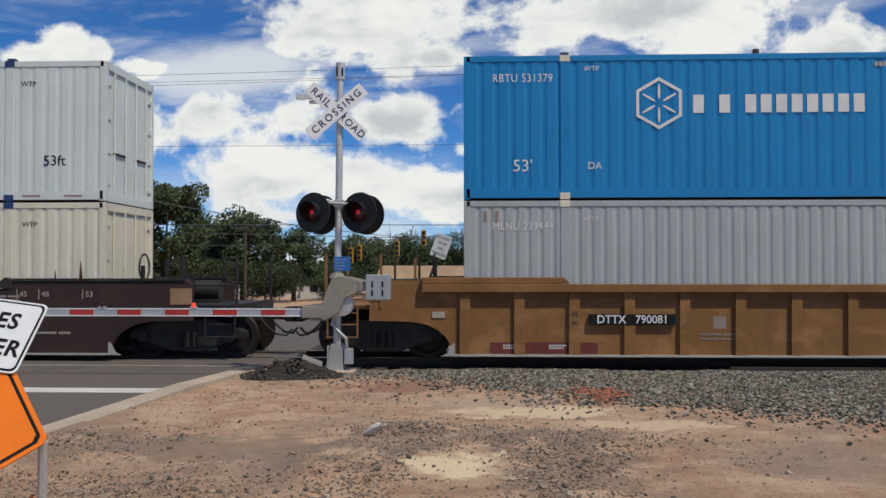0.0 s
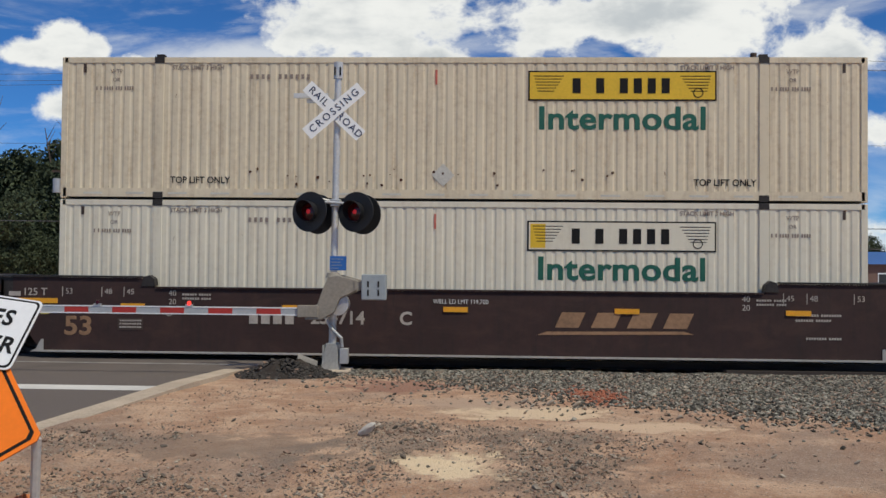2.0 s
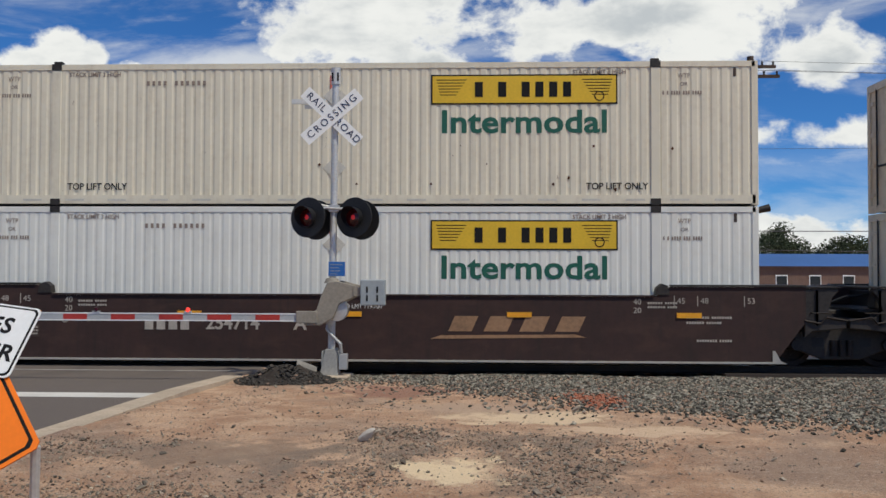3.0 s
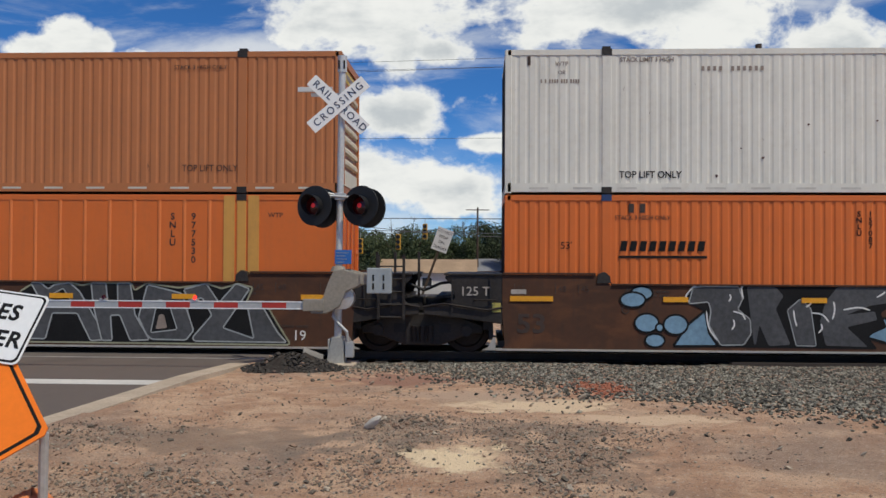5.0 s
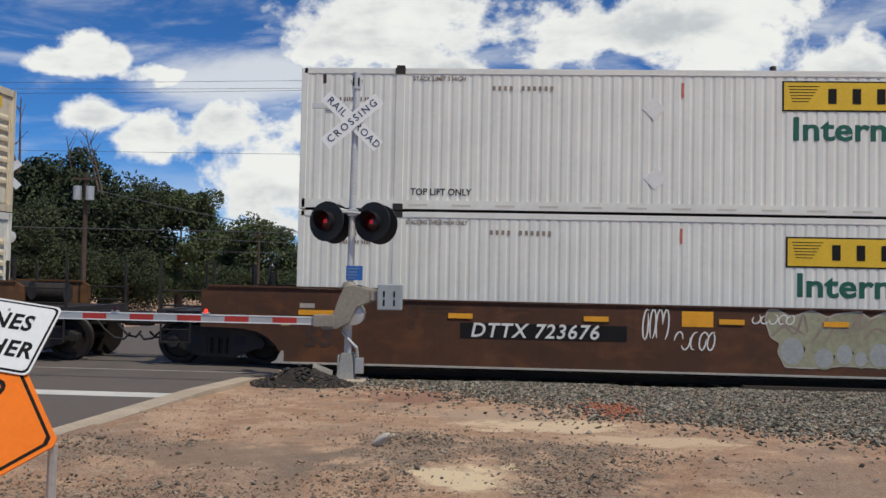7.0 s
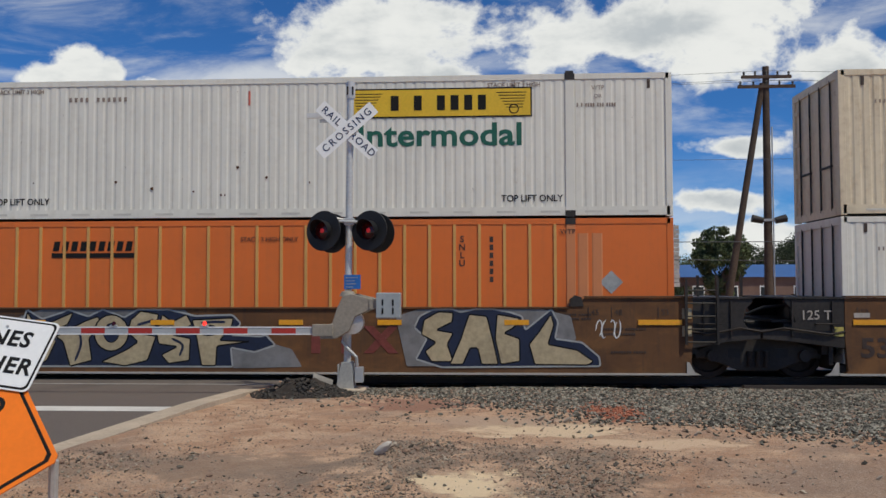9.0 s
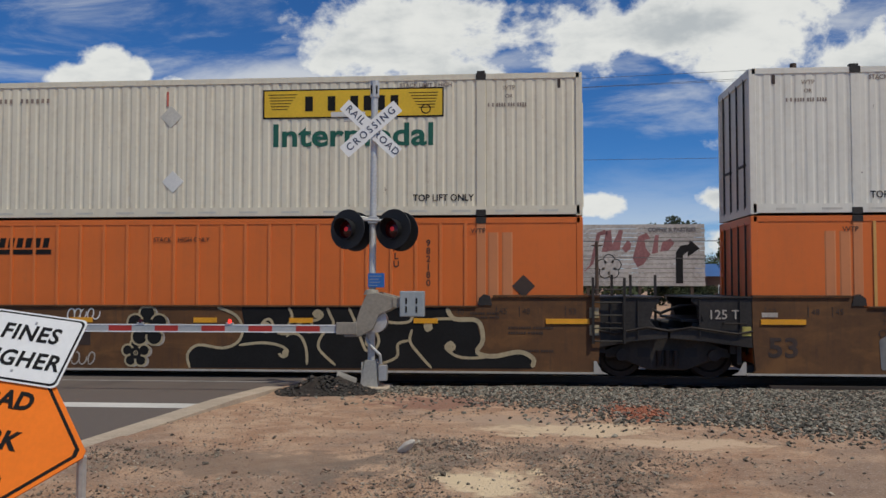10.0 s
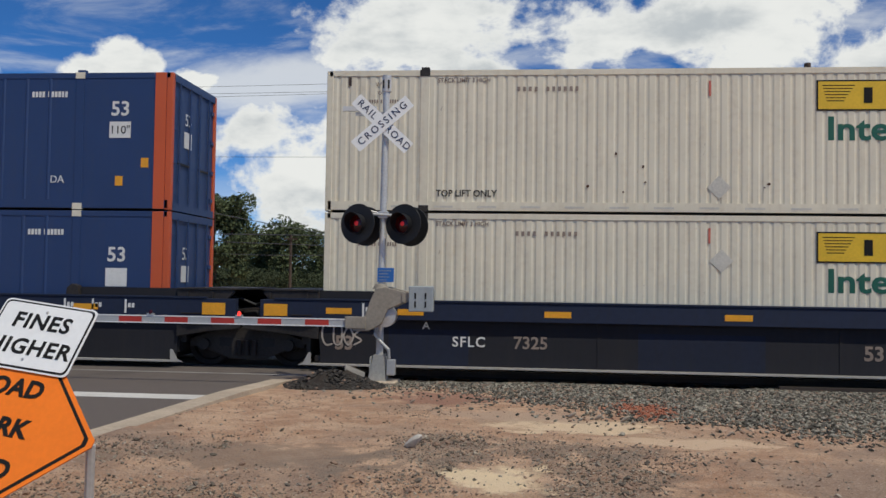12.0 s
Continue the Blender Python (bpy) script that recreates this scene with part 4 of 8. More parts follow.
def joint_end(car, e, m, ladder=False, near=0.8):
    """The end of a unit that shares a truck with the next unit."""
    X = lambda d: e * (LONG / 2 + d)

    def bx(d0, d1, y0, y1, z0, z1):
        return Geo().box(min(X(d0), X(d1)), max(X(d0), X(d1)), y0, y1, z0, z1)
    part("end_bulkhead", bx(0.25, 0.42, -1.3, 1.3, 0.5, 1.5), GREASE, car)
    q = 1.18 if e < 0 else 1.46
    notch = [(near, 0.62), (near, 1.58), (q - 0.02, 1.58), (q, 1.52), (q - 0.12, 1.40), (q - 0.2, 1.14), (q - 0.1, 1.02), (1.60, 0.98), (1.60, 0.80), (0.95, 0.74)]
    for y0, y1 in ((-1.49, -1.36), (1.36, 1.49)):
        part("end_casting", Geo().prism([(X(d), z) for d, z in notch], "y", y0, y1), GREASE, car, "black joint casting", bevel=0.015)
    part("end_cap", bx(near, q + 0.02, -1.52, 1.52, 1.584, 1.615), GREASE, car)
    part("web_plate", bx(near + 0.05, 1.15, -1.354, 1.354, 0.80, 1.10), GREASE, car)
    for d in (near + 0.22, 1.02):
        part("stiffener", bx(d, d + 0.03, -1.53, -1.494, 0.86, 1.54), GREASE, car)
    part("joint_arm", bx(0.4, 1.62, -0.42, 0.42, 0.80, 1.12), GREASE, car, bevel=0.03)
    part("deck_plate", bx(0.4, 1.35, -1.25, 1.25, 1.12, 1.17), GREASE, car)
    part("side_bearer", bx(0.9, 1.5, -1.34, 1.34, 0.86, 0.97), GREASE, car)
    part("air_pipe", Geo().tube([(X(0.5), -0.9, 1.3), (X(0.9), -0.85, 1.45), (X(1.3), -0.6, 1.4), (X(1.64), -0.5, 1.25)], 0.03), BLACK, car)
    part("brake_pipe", Geo().tube([(X(near), -1.5, 0.95), (X(near + 0.3), -1.53, 0.9), (X(1.2), -1.53, 1.02), (X(1.62), -1.50, 0.95)], 0.022), WHEEL, car)
    part("grab_iron", Geo().tube([(X(near + 0.12), -1.49, 1.1), (X(near + 0.12), -1.56, 1.1), (X(near + 0.55), -1.56, 1.1), (X(near + 0.55), -1.49, 1.1)], 0.014), WHEEL, car)
    part("valve", bx(0.55, 0.95, -1.1, -0.75, 1.17, 1.5), GREASE, car, bevel=0.03)
    if ladder:
        a, b = (0.14, 0.74) if m is P["ochre"] else (0.78, 1.28)
        for d in (a, b):
            part("ladder_rail", bx(d, d + 0.05, -1.60, -1.54, 0.7, 1.98), GREASE, car)
        for zz in (0.75, 1.0, 1.25, 1.5, 1.75):
            part("rung", Geo().cyl((X(a), -1.57, zz), (X(b + 0.03), -1.57, zz), 0.016, n=6), GREASE, car)
        for zz in (0.86, 1.2) if m is P["ochre"] else ():
            part("corner_plate", bx(0.1, 0.28, -1.512, -1.49, zz, zz + 0.2), INKS["sand"], car)
        for d in (0.62, 1.0, 1.5):
            part("stanchion", bx(d, d + 0.05, -0.5, -0.45, 1.1, 2.05), GREASE, car)


def well_car(x, col, left, right, style="smooth", label=""):
    """One unit of a double stack well car. left, right: 'joint', 'coupler' or 'ladder'."""
    car = thing("well_car", label, "rail car", group="well cars of the train")
    m = P[col]
    kinds = {-1: left, 1: right}
    for s in (-1, 1):
        y0, y1 = sorted((s * 1.50, s * 1.40))
        web0, web1 = (y0, y1) if style == "smooth" else sorted((s * 1.42, s * 1.36))
        ends = {"coupler": [(8.25, 0.14), (8.31, 0.28), (8.42, 0.46), (8.58, 0.61), (8.80, 0.72), (9.10, 0.78), (9.95, 0.80), (9.95, 1.52), (9.8, 1.60)],
                "joint": [(8.25, 0.14), (8.36, 0.2), (8.80, 0.80), (8.9, 0.9), (8.9, 1.60)] if col == "brown" else [(8.25, 0.14), (8.33, 0.2), (8.38, 0.8), (8.38, 1.60)]}
        ends["ladder"] = ends["joint"]
        poly = ends[right] + [(6.3, 1.60), (6.0, 1.40), (-6.0, 1.40), (-6.3, 1.60)] + [(-a + (0.26 if left == "joint" and col != "brown" and a > 8.3 else 0.12 if left == "joint" and col != "brown" else 0), b) for a, b in ends[left][::-1]]
        part("side", Geo().prism(poly, "y", web0, web1), m, car)
        f0, f1 = sorted((s * 1.56, s * 1.38))
        # pale grey puts the sunlit line of the flange into its colour
        part("bottom_flange", Geo().box(-8.25, 8.25, f0, f1, 0.11, 0.145), paint("sunlit_flange_paint", (0.40, 0.38, 0.35), 0.5, 0.5), car, "bottom edge painted pale as if sunlit")
        for e in (-1, 1):
            part("flange_gusset", Geo().prism([(e * 8.25, 0.11), (e * 8.52, 0.11), (e * 8.40, 0.17), (e * 8.30, 0.36), (e * 8.25, 0.36)], "y", *sorted((s * 1.52, s * 1.505))), paint("sunlit_flange_paint", (0.40, 0.38, 0.35)), car, "gusset in the same pale sunlit paint")
        t0, t1 = sorted((s * 1.535, s * 1.36))
        if style == "yellow":
            part("top_chord", Geo().box(-8.9, 8.9, *sorted((s * 1.56, s * 1.36)), 1.37, 1.53), m, car, bevel=0.01)
            for e in (-1, 1):
                part("raised_chord", Geo().box(*sorted((e * 6.15, e * 8.9)), *sorted((s * 1.55, s * 1.38)), 1.534, 1.66), m, car, bevel=0.01)
            for i in range(16):
                px = -8.05 + i * 16.1 / 15
                part("side_post", Geo().prism([(px - 0.11, 0.15), (px + 0.11, 0.15), (px + 0.10, 1.366), (px - 0.10, 1.366)], "y", *sorted((s * 1.495, s * 1.425))), m, car)
            part("web_rail", Geo().box(-8.2, 8.2, *sorted((s * 1.46, s * 1.425)), 1.18, 1.22), m, car)
        elif style == "blue":
            part("top_band", Geo().box(-9.3, 9.6, *sorted((s * 1.55, s * 1.36)), 1.04, 1.405), P["bandnavy"], car, bevel=0.01)
            part("top_lip", Geo().box(-9.0, 9.0, *sorted((s * 1.57, s * 1.36)), 1.409, 1.44), P["bandnavy"], car)
            for px in (-6.9, -2.55, 2.0, 6.4):
                part("side_post", Geo().box(px - 0.035, px + 0.035, *sorted((s * 1.432, s * 1.415)), 0.15, 1.036), m, car)
            for px, w in ((-5.9, 0.8), (-0.6, 1.2), (5.2, 0.7)):
                part("repainted_patch", Geo().box(px - w, px + w, *sorted((s * 1.423, s * 1.40)), 0.16, 0.86), P["bluepatch"], car, "cleaner navy patch of side paint")
        else:
            for e in (-1, 1):
                part("raised_lip", Geo().box(*sorted((e * 6.3, e * (9.8 if kinds[e] == "coupler" else 8.9 if col == "brown" else 8.38 if e > 0 else 8.11))), t0, t1, 1.604, 1.64), GREASE if col == "brown" else m, car)
            part("top_lip", Geo().box(-5.98, 5.98, t0, t1, 1.404, 1.43), m, car)
        for e in (-1, 1):
            g = Geo().prism([(e * 6.0, 1.44), (e * 6.28, 1.44), (e * 6.24, 1.62), (e * 6.12, 1.66), (e * 6.02, 1.58)], "y", *sorted((s * 1.52, s * 1.34)))
            part("guide_block", g, GREASE if style != "yellow" else m, car)
    part("well_floor", Geo().box(-8.2, 8.2, -1.36, 1.36, 0.17, 0.29), GREASE, car)
    for e, kind in ((-1, left), (1, right)):
        part("end_wall", Geo().box(*sorted((e * 8.3, e * 8.38)), -1.36, 1.36, 0.3, 1.5), GREASE if style != "yellow" else m, car)
        if kind == "coupler":
            coupler_end(car, e, m, style)
            wheel_truck(car, e * 9.72)
        else:
            joint_end(car, e, m, kind == "ladder", 0.80 if col == "brown" else 0.28 if e > 0 else 0.04)
    if right != "coupler":
        wheel_truck(car, 9.72)
    car.location = (x, TRACK_Y, 0)
    TRAIN.append((car, x, 0.0))
    return car


CF = -1.504         # face of a smooth car side


def car_marks(car, ink="dull", big="53", joint=True, y=CF):
    k = INKS[ink]
    if big:
        lettering(big, 0.52, -7.55, y, 0.62, INKS["tan"] if ink == "dull" else k, car, bold=0.012, stretch=1.15, name="number")
    if joint:
        lettering("125 T", 0.21 if ink == "dull" else 0.25, -8.45 if ink == "dull" else -8.66, y, 1.30 if ink == "dull" else 1.26, INKS["dull"], car, bold=0.002)
    for xx, s in ((-7.75, "53"), (-6.95, "48"), (-6.5, "45"), (6.5, "45"), (6.95, "48"), (7.85, "53")):
        lettering(s, 0.16, xx, y, 1.32, k, car)
        part("measure_tick", Geo().box(xx - 0.14, xx - 0.125, y - 0.003, y, 1.22, 1.42), k, car)
    for xx in (-5.65, 5.65):
        lettering("40", 0.16, xx, y, 1.30, k, car)
        lettering("20", 0.16, xx, y, 1.13, k, car)
        bars([6, 5], xx + 0.2, 1.28, 0.05, 0.04, k, car, y)
        bars([7, 4], xx + 0.2, 1.20, 0.05, 0.04, k, car, y)
    part("corner_plate", Geo().box(-8.32, -8.15, y - 0.004, y, 0.86, 1.04), INKS["yellowplate"], car, "small yellow plate")
    part("white_tag", Geo().box(-8.98, -8.74, y - 0.004, y, 1.22, 1.31) if ink == "dull" else Geo().box(-7.95, -7.65, y - 0.004, y, 1.22, 1.31), INKS["dull"], car)
    if ink == "dull":
        part("stencil_frame", Geo().box(-6.75, -6.24, y - 0.003, y, 0.56, 0.80), INKS["darktext"], car)
        for i in range(3):
            bars([9], -6.71, 0.75 - 0.065 * i, 0.05, 0.03, k, car, y - 0.003)
    part("round_mark", Geo().lathe([(0.075, 0), (0.075, 0.004), (0.058, 0.004), (0.058, 0)], (-5.72, y, 0.92), (0, -1, 0), 18), k, car)
    bars([9, 8], 6.6, 1.0, 0.05, 0.045, k, car, y)
    bars([7, 6], 6.6, 0.9, 0.05, 0.045, k, car, y)
    bars([8, 5], 6.8, 0.55, 0.05, 0.045, k, car, y)
    for xx in (-8.4, -6.45, -3.2, 0.0, 3.35, 6.65) if ink == "dull" else (-7.55, -4.75, -2.1, 0.5, 2.47, 4.97, 7.75):
        zr = 0.99 if ink == "dull" and abs(xx) < 8 else 1.08
        part("reflector", Geo().box(xx - (0.24 if abs(xx) < 7 else 0.42), xx + (0.24 if abs(xx) < 7 else 0.42), y - 0.020, y + 0.003, zr, zr + 0.10), INKS["amber"], car, "amber reflective strip")


def blob(parent, cx, cz, w, h, mat, y, seed, n=26, rough=0.22, name="spray_shape", label=""):
    r = random.Random(seed)
    ph = [r.uniform(0, 6.28) for _ in range(4)]
    poly = []
    for i in range(n):
        a = 2 * math.pi * i / n
        q = 1 + rough * (math.sin(3 * a + ph[0]) * 0.5 + math.sin(5 * a + ph[1]) * 0.35 + math.sin(9 * a + ph[2]) * 0.25)
        sq = (abs(math.cos(a)) ** 4 + abs(math.sin(a)) ** 4) ** -0.25
        poly.append((cx + w / 2 * q * sq * math.cos(a), min(1.39, max(0.17, cz + h / 2 * q * sq * math.sin(a)))))
    return part(name, Geo().prism(poly, "y", y - 0.002, y + 0.002), INKS[mat], parent, label)


def stroke(parent, pts, w, mat, y, name="spray_line"):
    """A sprayed line of the given width along points of the side."""
    g = Geo()
    left, right = [], []
    for i, (x, z) in enumerate(pts):
        a, b = pts[max(0, i - 1)], pts[min(len(pts) - 1, i + 1)]
        dx, dz = b[0] - a[0], b[1] - a[1]
        d = math.hypot(dx, dz) or 1
        k = w / 2 * (0.45 if i in (0, len(pts) - 1) else 1)
        left.append((x - dz / d * k, z + dx / d * k))
        right.append((x + dz / d * k, z - dx / d * k))
    n = len(pts)
    vs = [(a, y + d, b) for d in (-0.0015, 0.001) for row in (left, right) for a, b in row]
    L, R, K, Q = 0, n, 2 * n, 3 * n
    fs = [(0, n, 3 * n, 2 * n), (n - 1, 3 * n - 1, 4 * n - 1, 2 * n - 1)]
    for i in range(n - 1):
        fs += [(L + i, L + i + 1, R + i + 1, R + i), (K + i, Q + i, Q + i + 1, K + i + 1), (L + i, K + i, K + i + 1, L + i + 1), (R + i, R + i + 1, Q + i + 1, Q + i)]
    return part(name, g.add(vs, fs), INKS[mat], parent)


def scribble(parent, x, z, w, h, mat, y, seed, n=5, line=0.03):
    r = random.Random(seed)
    for i in range(n):
        cx = x + w * (i + 0.5) / n
        a0 = r.uniform(0, 6.28)
        pts = [(cx + w / n * 0.6 * math.cos(a0 + j * 0.6) * (1 - j * 0.04), z + h / 2 * math.sin(a0 + j * 0.6 + 0.4)) for j in range(r.randint(6, 11))]
        stroke(parent, pts, line, mat, y - 0.001 * i)


def smooth_line(pts, n=5):
    out = []
    for i in range(len(pts) - 1):
        p0, p1, p2, p3 = (Vector(pts[max(0, min(len(pts) - 1, j))]) for j in (i - 1, i, i + 1, i + 2))
        for k in range(n):
            t = k / n
            v = 0.5 * (2 * p1 + (p2 - p0) * t + (2 * p0 - 5 * p1 + 4 * p2 - p3) * t * t + (3 * p1 - p0 - 3 * p2 + p3) * t ** 3)
            out.append((v.x, min(1.385, max(0.175, v.y))))
    return out + [tuple(pts[-1])]


def spray(car, layers, y, soft=2):
    """Graffiti laid down layer over layer: filled letters with a sprayed rim, round shapes, and free lines."""
    for i, (kind, *a) in enumerate(layers):
        q = y - 0.0003 * i
        if kind == "line":
            stroke(car, smooth_line(a[2], 4), a[1], a[0], q + 0.0014)
            continue
        if kind == "oval":
            kind, (edge, width), (cx, cz, w, h) = a[0], a[1:3], a[3]
            pts = [(cx + w / 2 * math.cos(k * math.pi / 10), min(1.385, max(0.175, cz + h / 2 * math.sin(k * math.pi / 10)))) for k in range(20)]
        else:
            edge, width, pts = a
            pts = [tuple(c + (o - c).normalized() * min(0.025, (o - c).length * 0.3)) for k in range(len(pts)) for c in [Vector(pts[k])] for o in (Vector(pts[k - 1]), Vector(pts[(k + 1) % len(pts)]))]
        part("spray_shape", Geo().prism(pts, "y", q - 0.0001, q + 0.0006), INKS[kind], car)
        if edge:
            stroke(car, pts + pts[:2], width, edge, q - 0.0002 + 0.0014)


def load(i):
    return UNIT_X[i]


UNIT_X = [7.75, -15.69, -35.14, -54.56, -78.13, -97.57, -117.01, -140.60, -159.98, -179.37, -202.84, -222.25]

# unit 0: bright blue over grey, in a ribbed yellow car
c = container(load(0), 1, "bright blue corrugated shipping container with white company lettering", "blue", pitch=0.31, end="doors", feet="light")
lettering("53'", 0.34, -6.9, FACE, 0.66, INKS["white"], c)
lettering("RBTU 531379", 0.235, -6.9, FACE, 2.42, INKS["white"], c, stretch=0.82, spacing=1.1)
lettering("WTP", 0.14, -5.53, FACE, 2.6, INKS["white"], c)
lettering("DA", 0.2, -5.47, FACE, 0.66, INKS["white"], c)
g = Geo()
for i in range(6):
    a = math.pi / 6 + i * math.pi / 3
    b = a + math.pi / 3
    g.prism([(-4.2 + 0.52 * math.cos(a), 1.9 + 0.52 * math.sin(a)), (-4.2 + 0.52 * math.cos(b), 1.9 + 0.52 * math.sin(b)), (-4.2 + 0.45 * math.cos(b), 1.9 + 0.45 * math.sin(b)), (-4.2 + 0.45 * math.cos(a), 1.9 + 0.45 * math.sin(a))], "y", FACE - 0.006, FACE + 0.01)
for i in range(6):
    a = math.pi / 6 + i * math.pi / 3
    stroke(c, [(-4.2 + 0.09 * math.cos(a), 1.9 + 0.09 * math.sin(a)), (-4.2 + 0.22 * math.cos(a), 1.9 + 0.22 * math.sin(a)), (-4.2 + 0.38 * math.cos(a), 1.9 + 0.38 * math.sin(a))], 0.055, "white", FACE - 0.003, "emblem_spoke")
part("emblem", g, INKS["white"], c, "white hexagon emblem")
bars([1, 1, 8], -3.53, 1.88, 0.30, 0.36, INKS["white"], c, FACE - 0.003, name="company_name", gap=0.3)
bars([7, 6], 0.0, 2.64, 0.09, 0.09, INKS["dull"], c, FACE)
c = container(load(0), 0, "plain grey corrugated shipping container", "grey", pitch=0.25, end="doors", feet="light")
lettering("MLNU 239444", 0.215, -6.9, FACE, 2.36, INKS["white"], c, stretch=0.85, spacing=1.12)
lettering("WTP", 0.14, -5.55, FACE, 2.5, INKS["white"], c)
bars([6, 6], 0.2, 2.5, 0.09, 0.09, INKS["dull"], c, FACE)
for xx in (-7.65, -7.42):
    part("plate", Geo().box(xx - 0.03, xx + 0.03, FACE - 0.004, FACE + 0.01, 2.45, 2.66), INKS["fade"], c)
car = well_car(load(0), "yellow", "coupler", "coupler", "yellow", "yellow ribbed well car with rusty stained sides")
part("number_board", Geo().box(-5.62, -3.95, -1.502, -1.42, 0.73, 0.94), INKS["black"], car)
lettering("DTTX   790081", 0.225, -4.78, -1.505, 0.835, INKS["white"], car, stretch=0.95, bold=0.003)
lettering("40", 0.13, -5.903, -1.498, 0.94, INKS["darktext"], car)
lettering("30", 0.13, -5.903, -1.498, 0.76, INKS["darktext"], car)
part("patch", Geo().box(-7.55, -5.45, -1.432, -1.42, 0.16, 0.38), INKS["maroon"], car)
for xx in (-7.3, -6.4):
    bars([7], xx, 0.32, 0.05, 0.03, INKS["white"], car, -1.435)
    bars([6], xx, 0.27, 0.05, 0.03, INKS["white"], car, -1.435)
bars([9, 5], -3.45, 0.55, 0.045, 0.05, INKS["fade"], car, -1.424)
bars([8, 6], -3.45, 0.46, 0.045, 0.04, INKS["fade"], car, -1.424)
part("stencil_frame", Geo().box(-3.2, -2.95, -1.424, -1.42, 0.66, 0.9), INKS["fade"], car)
for e in (-1, 1):
    part("builder_plate", Geo().box(*sorted((e * 8.7, e * 8.45)), -1.44, -1.42, 0.86, 0.98), INKS["dull"], car)

# unit 1: two white containers with a slanted company name
c = container(load(1), 1, "clean greyish white corrugated shipping container with shield emblem", "swift", pitch=0.275, end="doors", feet="blue")
lettering("53ft", 0.30, 7.0, FACE, 0.82, INK, c)
lettering("DA", 0.19, 5.55, FACE, 0.78, INK, c)
lettering("DA", 0.19, -5.6, FACE, 0.78, INK, c)
lettering("WTP", 0.15, 6.45, FACE, 2.4, INK, c)
lettering("WTP", 0.15, -6.5, FACE, 2.45, INK, c)
lettering("SWRU 944273", 0.235, 4.95, FACE, 2.42, INKS["navy"], c, stretch=0.9, spacing=1.1)
sh = [(-2.3, 2.3), (-1.7, 2.22), (-1.1, 2.3), (-1.1, 1.55), (-1.3, 1.25), (-1.7, 0.98), (-2.1, 1.25), (-2.3, 1.55)]
part("shield_edge", Geo().prism(sh, "y", FACE - 0.004, FACE + 0.01), INKS["grey"], c)
part("shield", Geo().prism([(-1.7 + (a + 1.7) * 0.88, 1.66 + (b - 1.66) * 0.88) for a, b in sh], "y", FACE - 0.008, FACE), INKS["navy"], c, "navy shield emblem")
part("shield_gold", Geo().prism([(-1.95, 1.25), (-1.7, 1.08), (-1.35, 1.3), (-1.18, 1.6), (-1.18, 2.2), (-1.5, 2.14)], "y", FACE - 0.011, FACE), INKS["gold"], c)
part("shield_road", Geo().prism([(-2.15, 1.55), (-1.75, 1.85), (-1.85, 1.65), (-1.3, 2.12), (-1.6, 1.72), (-1.5, 1.78), (-1.85, 1.2), (-1.78, 1.5)], "y", FACE - 0.014, FACE), INKS["white"], c)
bars([5], -0.78, 1.72, 0.58, 0.66, INKS["grey"], c, FACE - 0.001, 0.3, "name_shadow", 0.04)
bars([5], -0.70, 1.72, 0.575, 0.56, INKS["white"], c, FACE - 0.004, 0.3, "name_field", 0.02)
bars([5], -0.62, 1.72, 0.55, 0.46, INKS["navy"], c, FACE - 0.008, 0.3, "company_name", 0.36)
lettering("INTERMODAL", 0.30, 0.66, FACE - 0.002, 1.14, INKS["grey"], c, stretch=1.25, shear=0.25, spacing=1.2)
c = container(load(1), 0, "cream white corrugated shipping container with slanted company name", "cream2", pitch=0.275, end="doors", feet="blue")
bars([5], -2.12, 1.74, 0.86, 0.80, INKS["gold"], c, FACE - 0.001, 0.3, "name_shadow", 0.36)
bars([5], -2.05, 1.76, 0.86, 0.78, INKS["navy"], c, FACE - 0.005, 0.3, "company_name", 0.40)
lettering("SWRU 947929", 0.235, 4.98, FACE, 2.42, INKS["navy"], c, stretch=0.9, spacing=1.1)
lettering("WTP", 0.15, 6.5, FACE, 2.42, INK, c)
lettering("WTP", 0.15, -6.4, FACE, 2.5, INK, c)
rust_spots(c, 14, 3, -4, 6, 2.4, 2.66)
for xx, w, za, zb in ((6.92, 0.10, 0.25, 1.25), (7.02, 0.06, 0.5, 1.5), (7.55, 0.07, 0.3, 1.7), (7.78, 0.05, 0.2, 1.2)):
    part("rust_streak", Geo().prism([(xx - w, za), (xx + w * 0.9, za), (xx + w * 0.5, (za + zb) * 0.45), (xx + w * 0.8, zb * 0.8), (xx + 0.02, zb), (xx - 0.3 * w, zb * 0.7), (xx - 0.5 * w, (za + zb) / 2)], "y", FACE - 0.006, FACE + 0.01), INKS["rust"], c, "long rust streak")
car = well_car(load(1), "brown", "joint", "coupler", label="dark brown well car with tan lettering")
car_marks(car)


def lettered_brown(car, unit):
    bars([4], -4.10, 0.84, 0.24, 0.25, INKS["dull"], car, CF, name="owner_mark")
    lettering("254714", 0.36, -2.33, CF, 0.84, INKS["dull"], car, bold=0.008, name="car_number")
    lettering(unit, 0.36, -0.98, CF, 0.84, INKS["dull"], car, bold=0.01)
    lettering("WELL LD LMT 119,700", 0.125, 0.1, CF, 1.19, INKS["white"], car, stretch=0.9)
    bars([4], 1.95, 0.86, 0.70, 0.30, INKS["tan"], car, CF, 0.45, "railway_name", 0.34)
    part("name_swoosh", Geo().prism([(1.6, 0.56), (4.65, 0.60), (4.45, 0.66), (1.8, 0.63)], "y", CF - 0.003, CF), INKS["tan"], car)


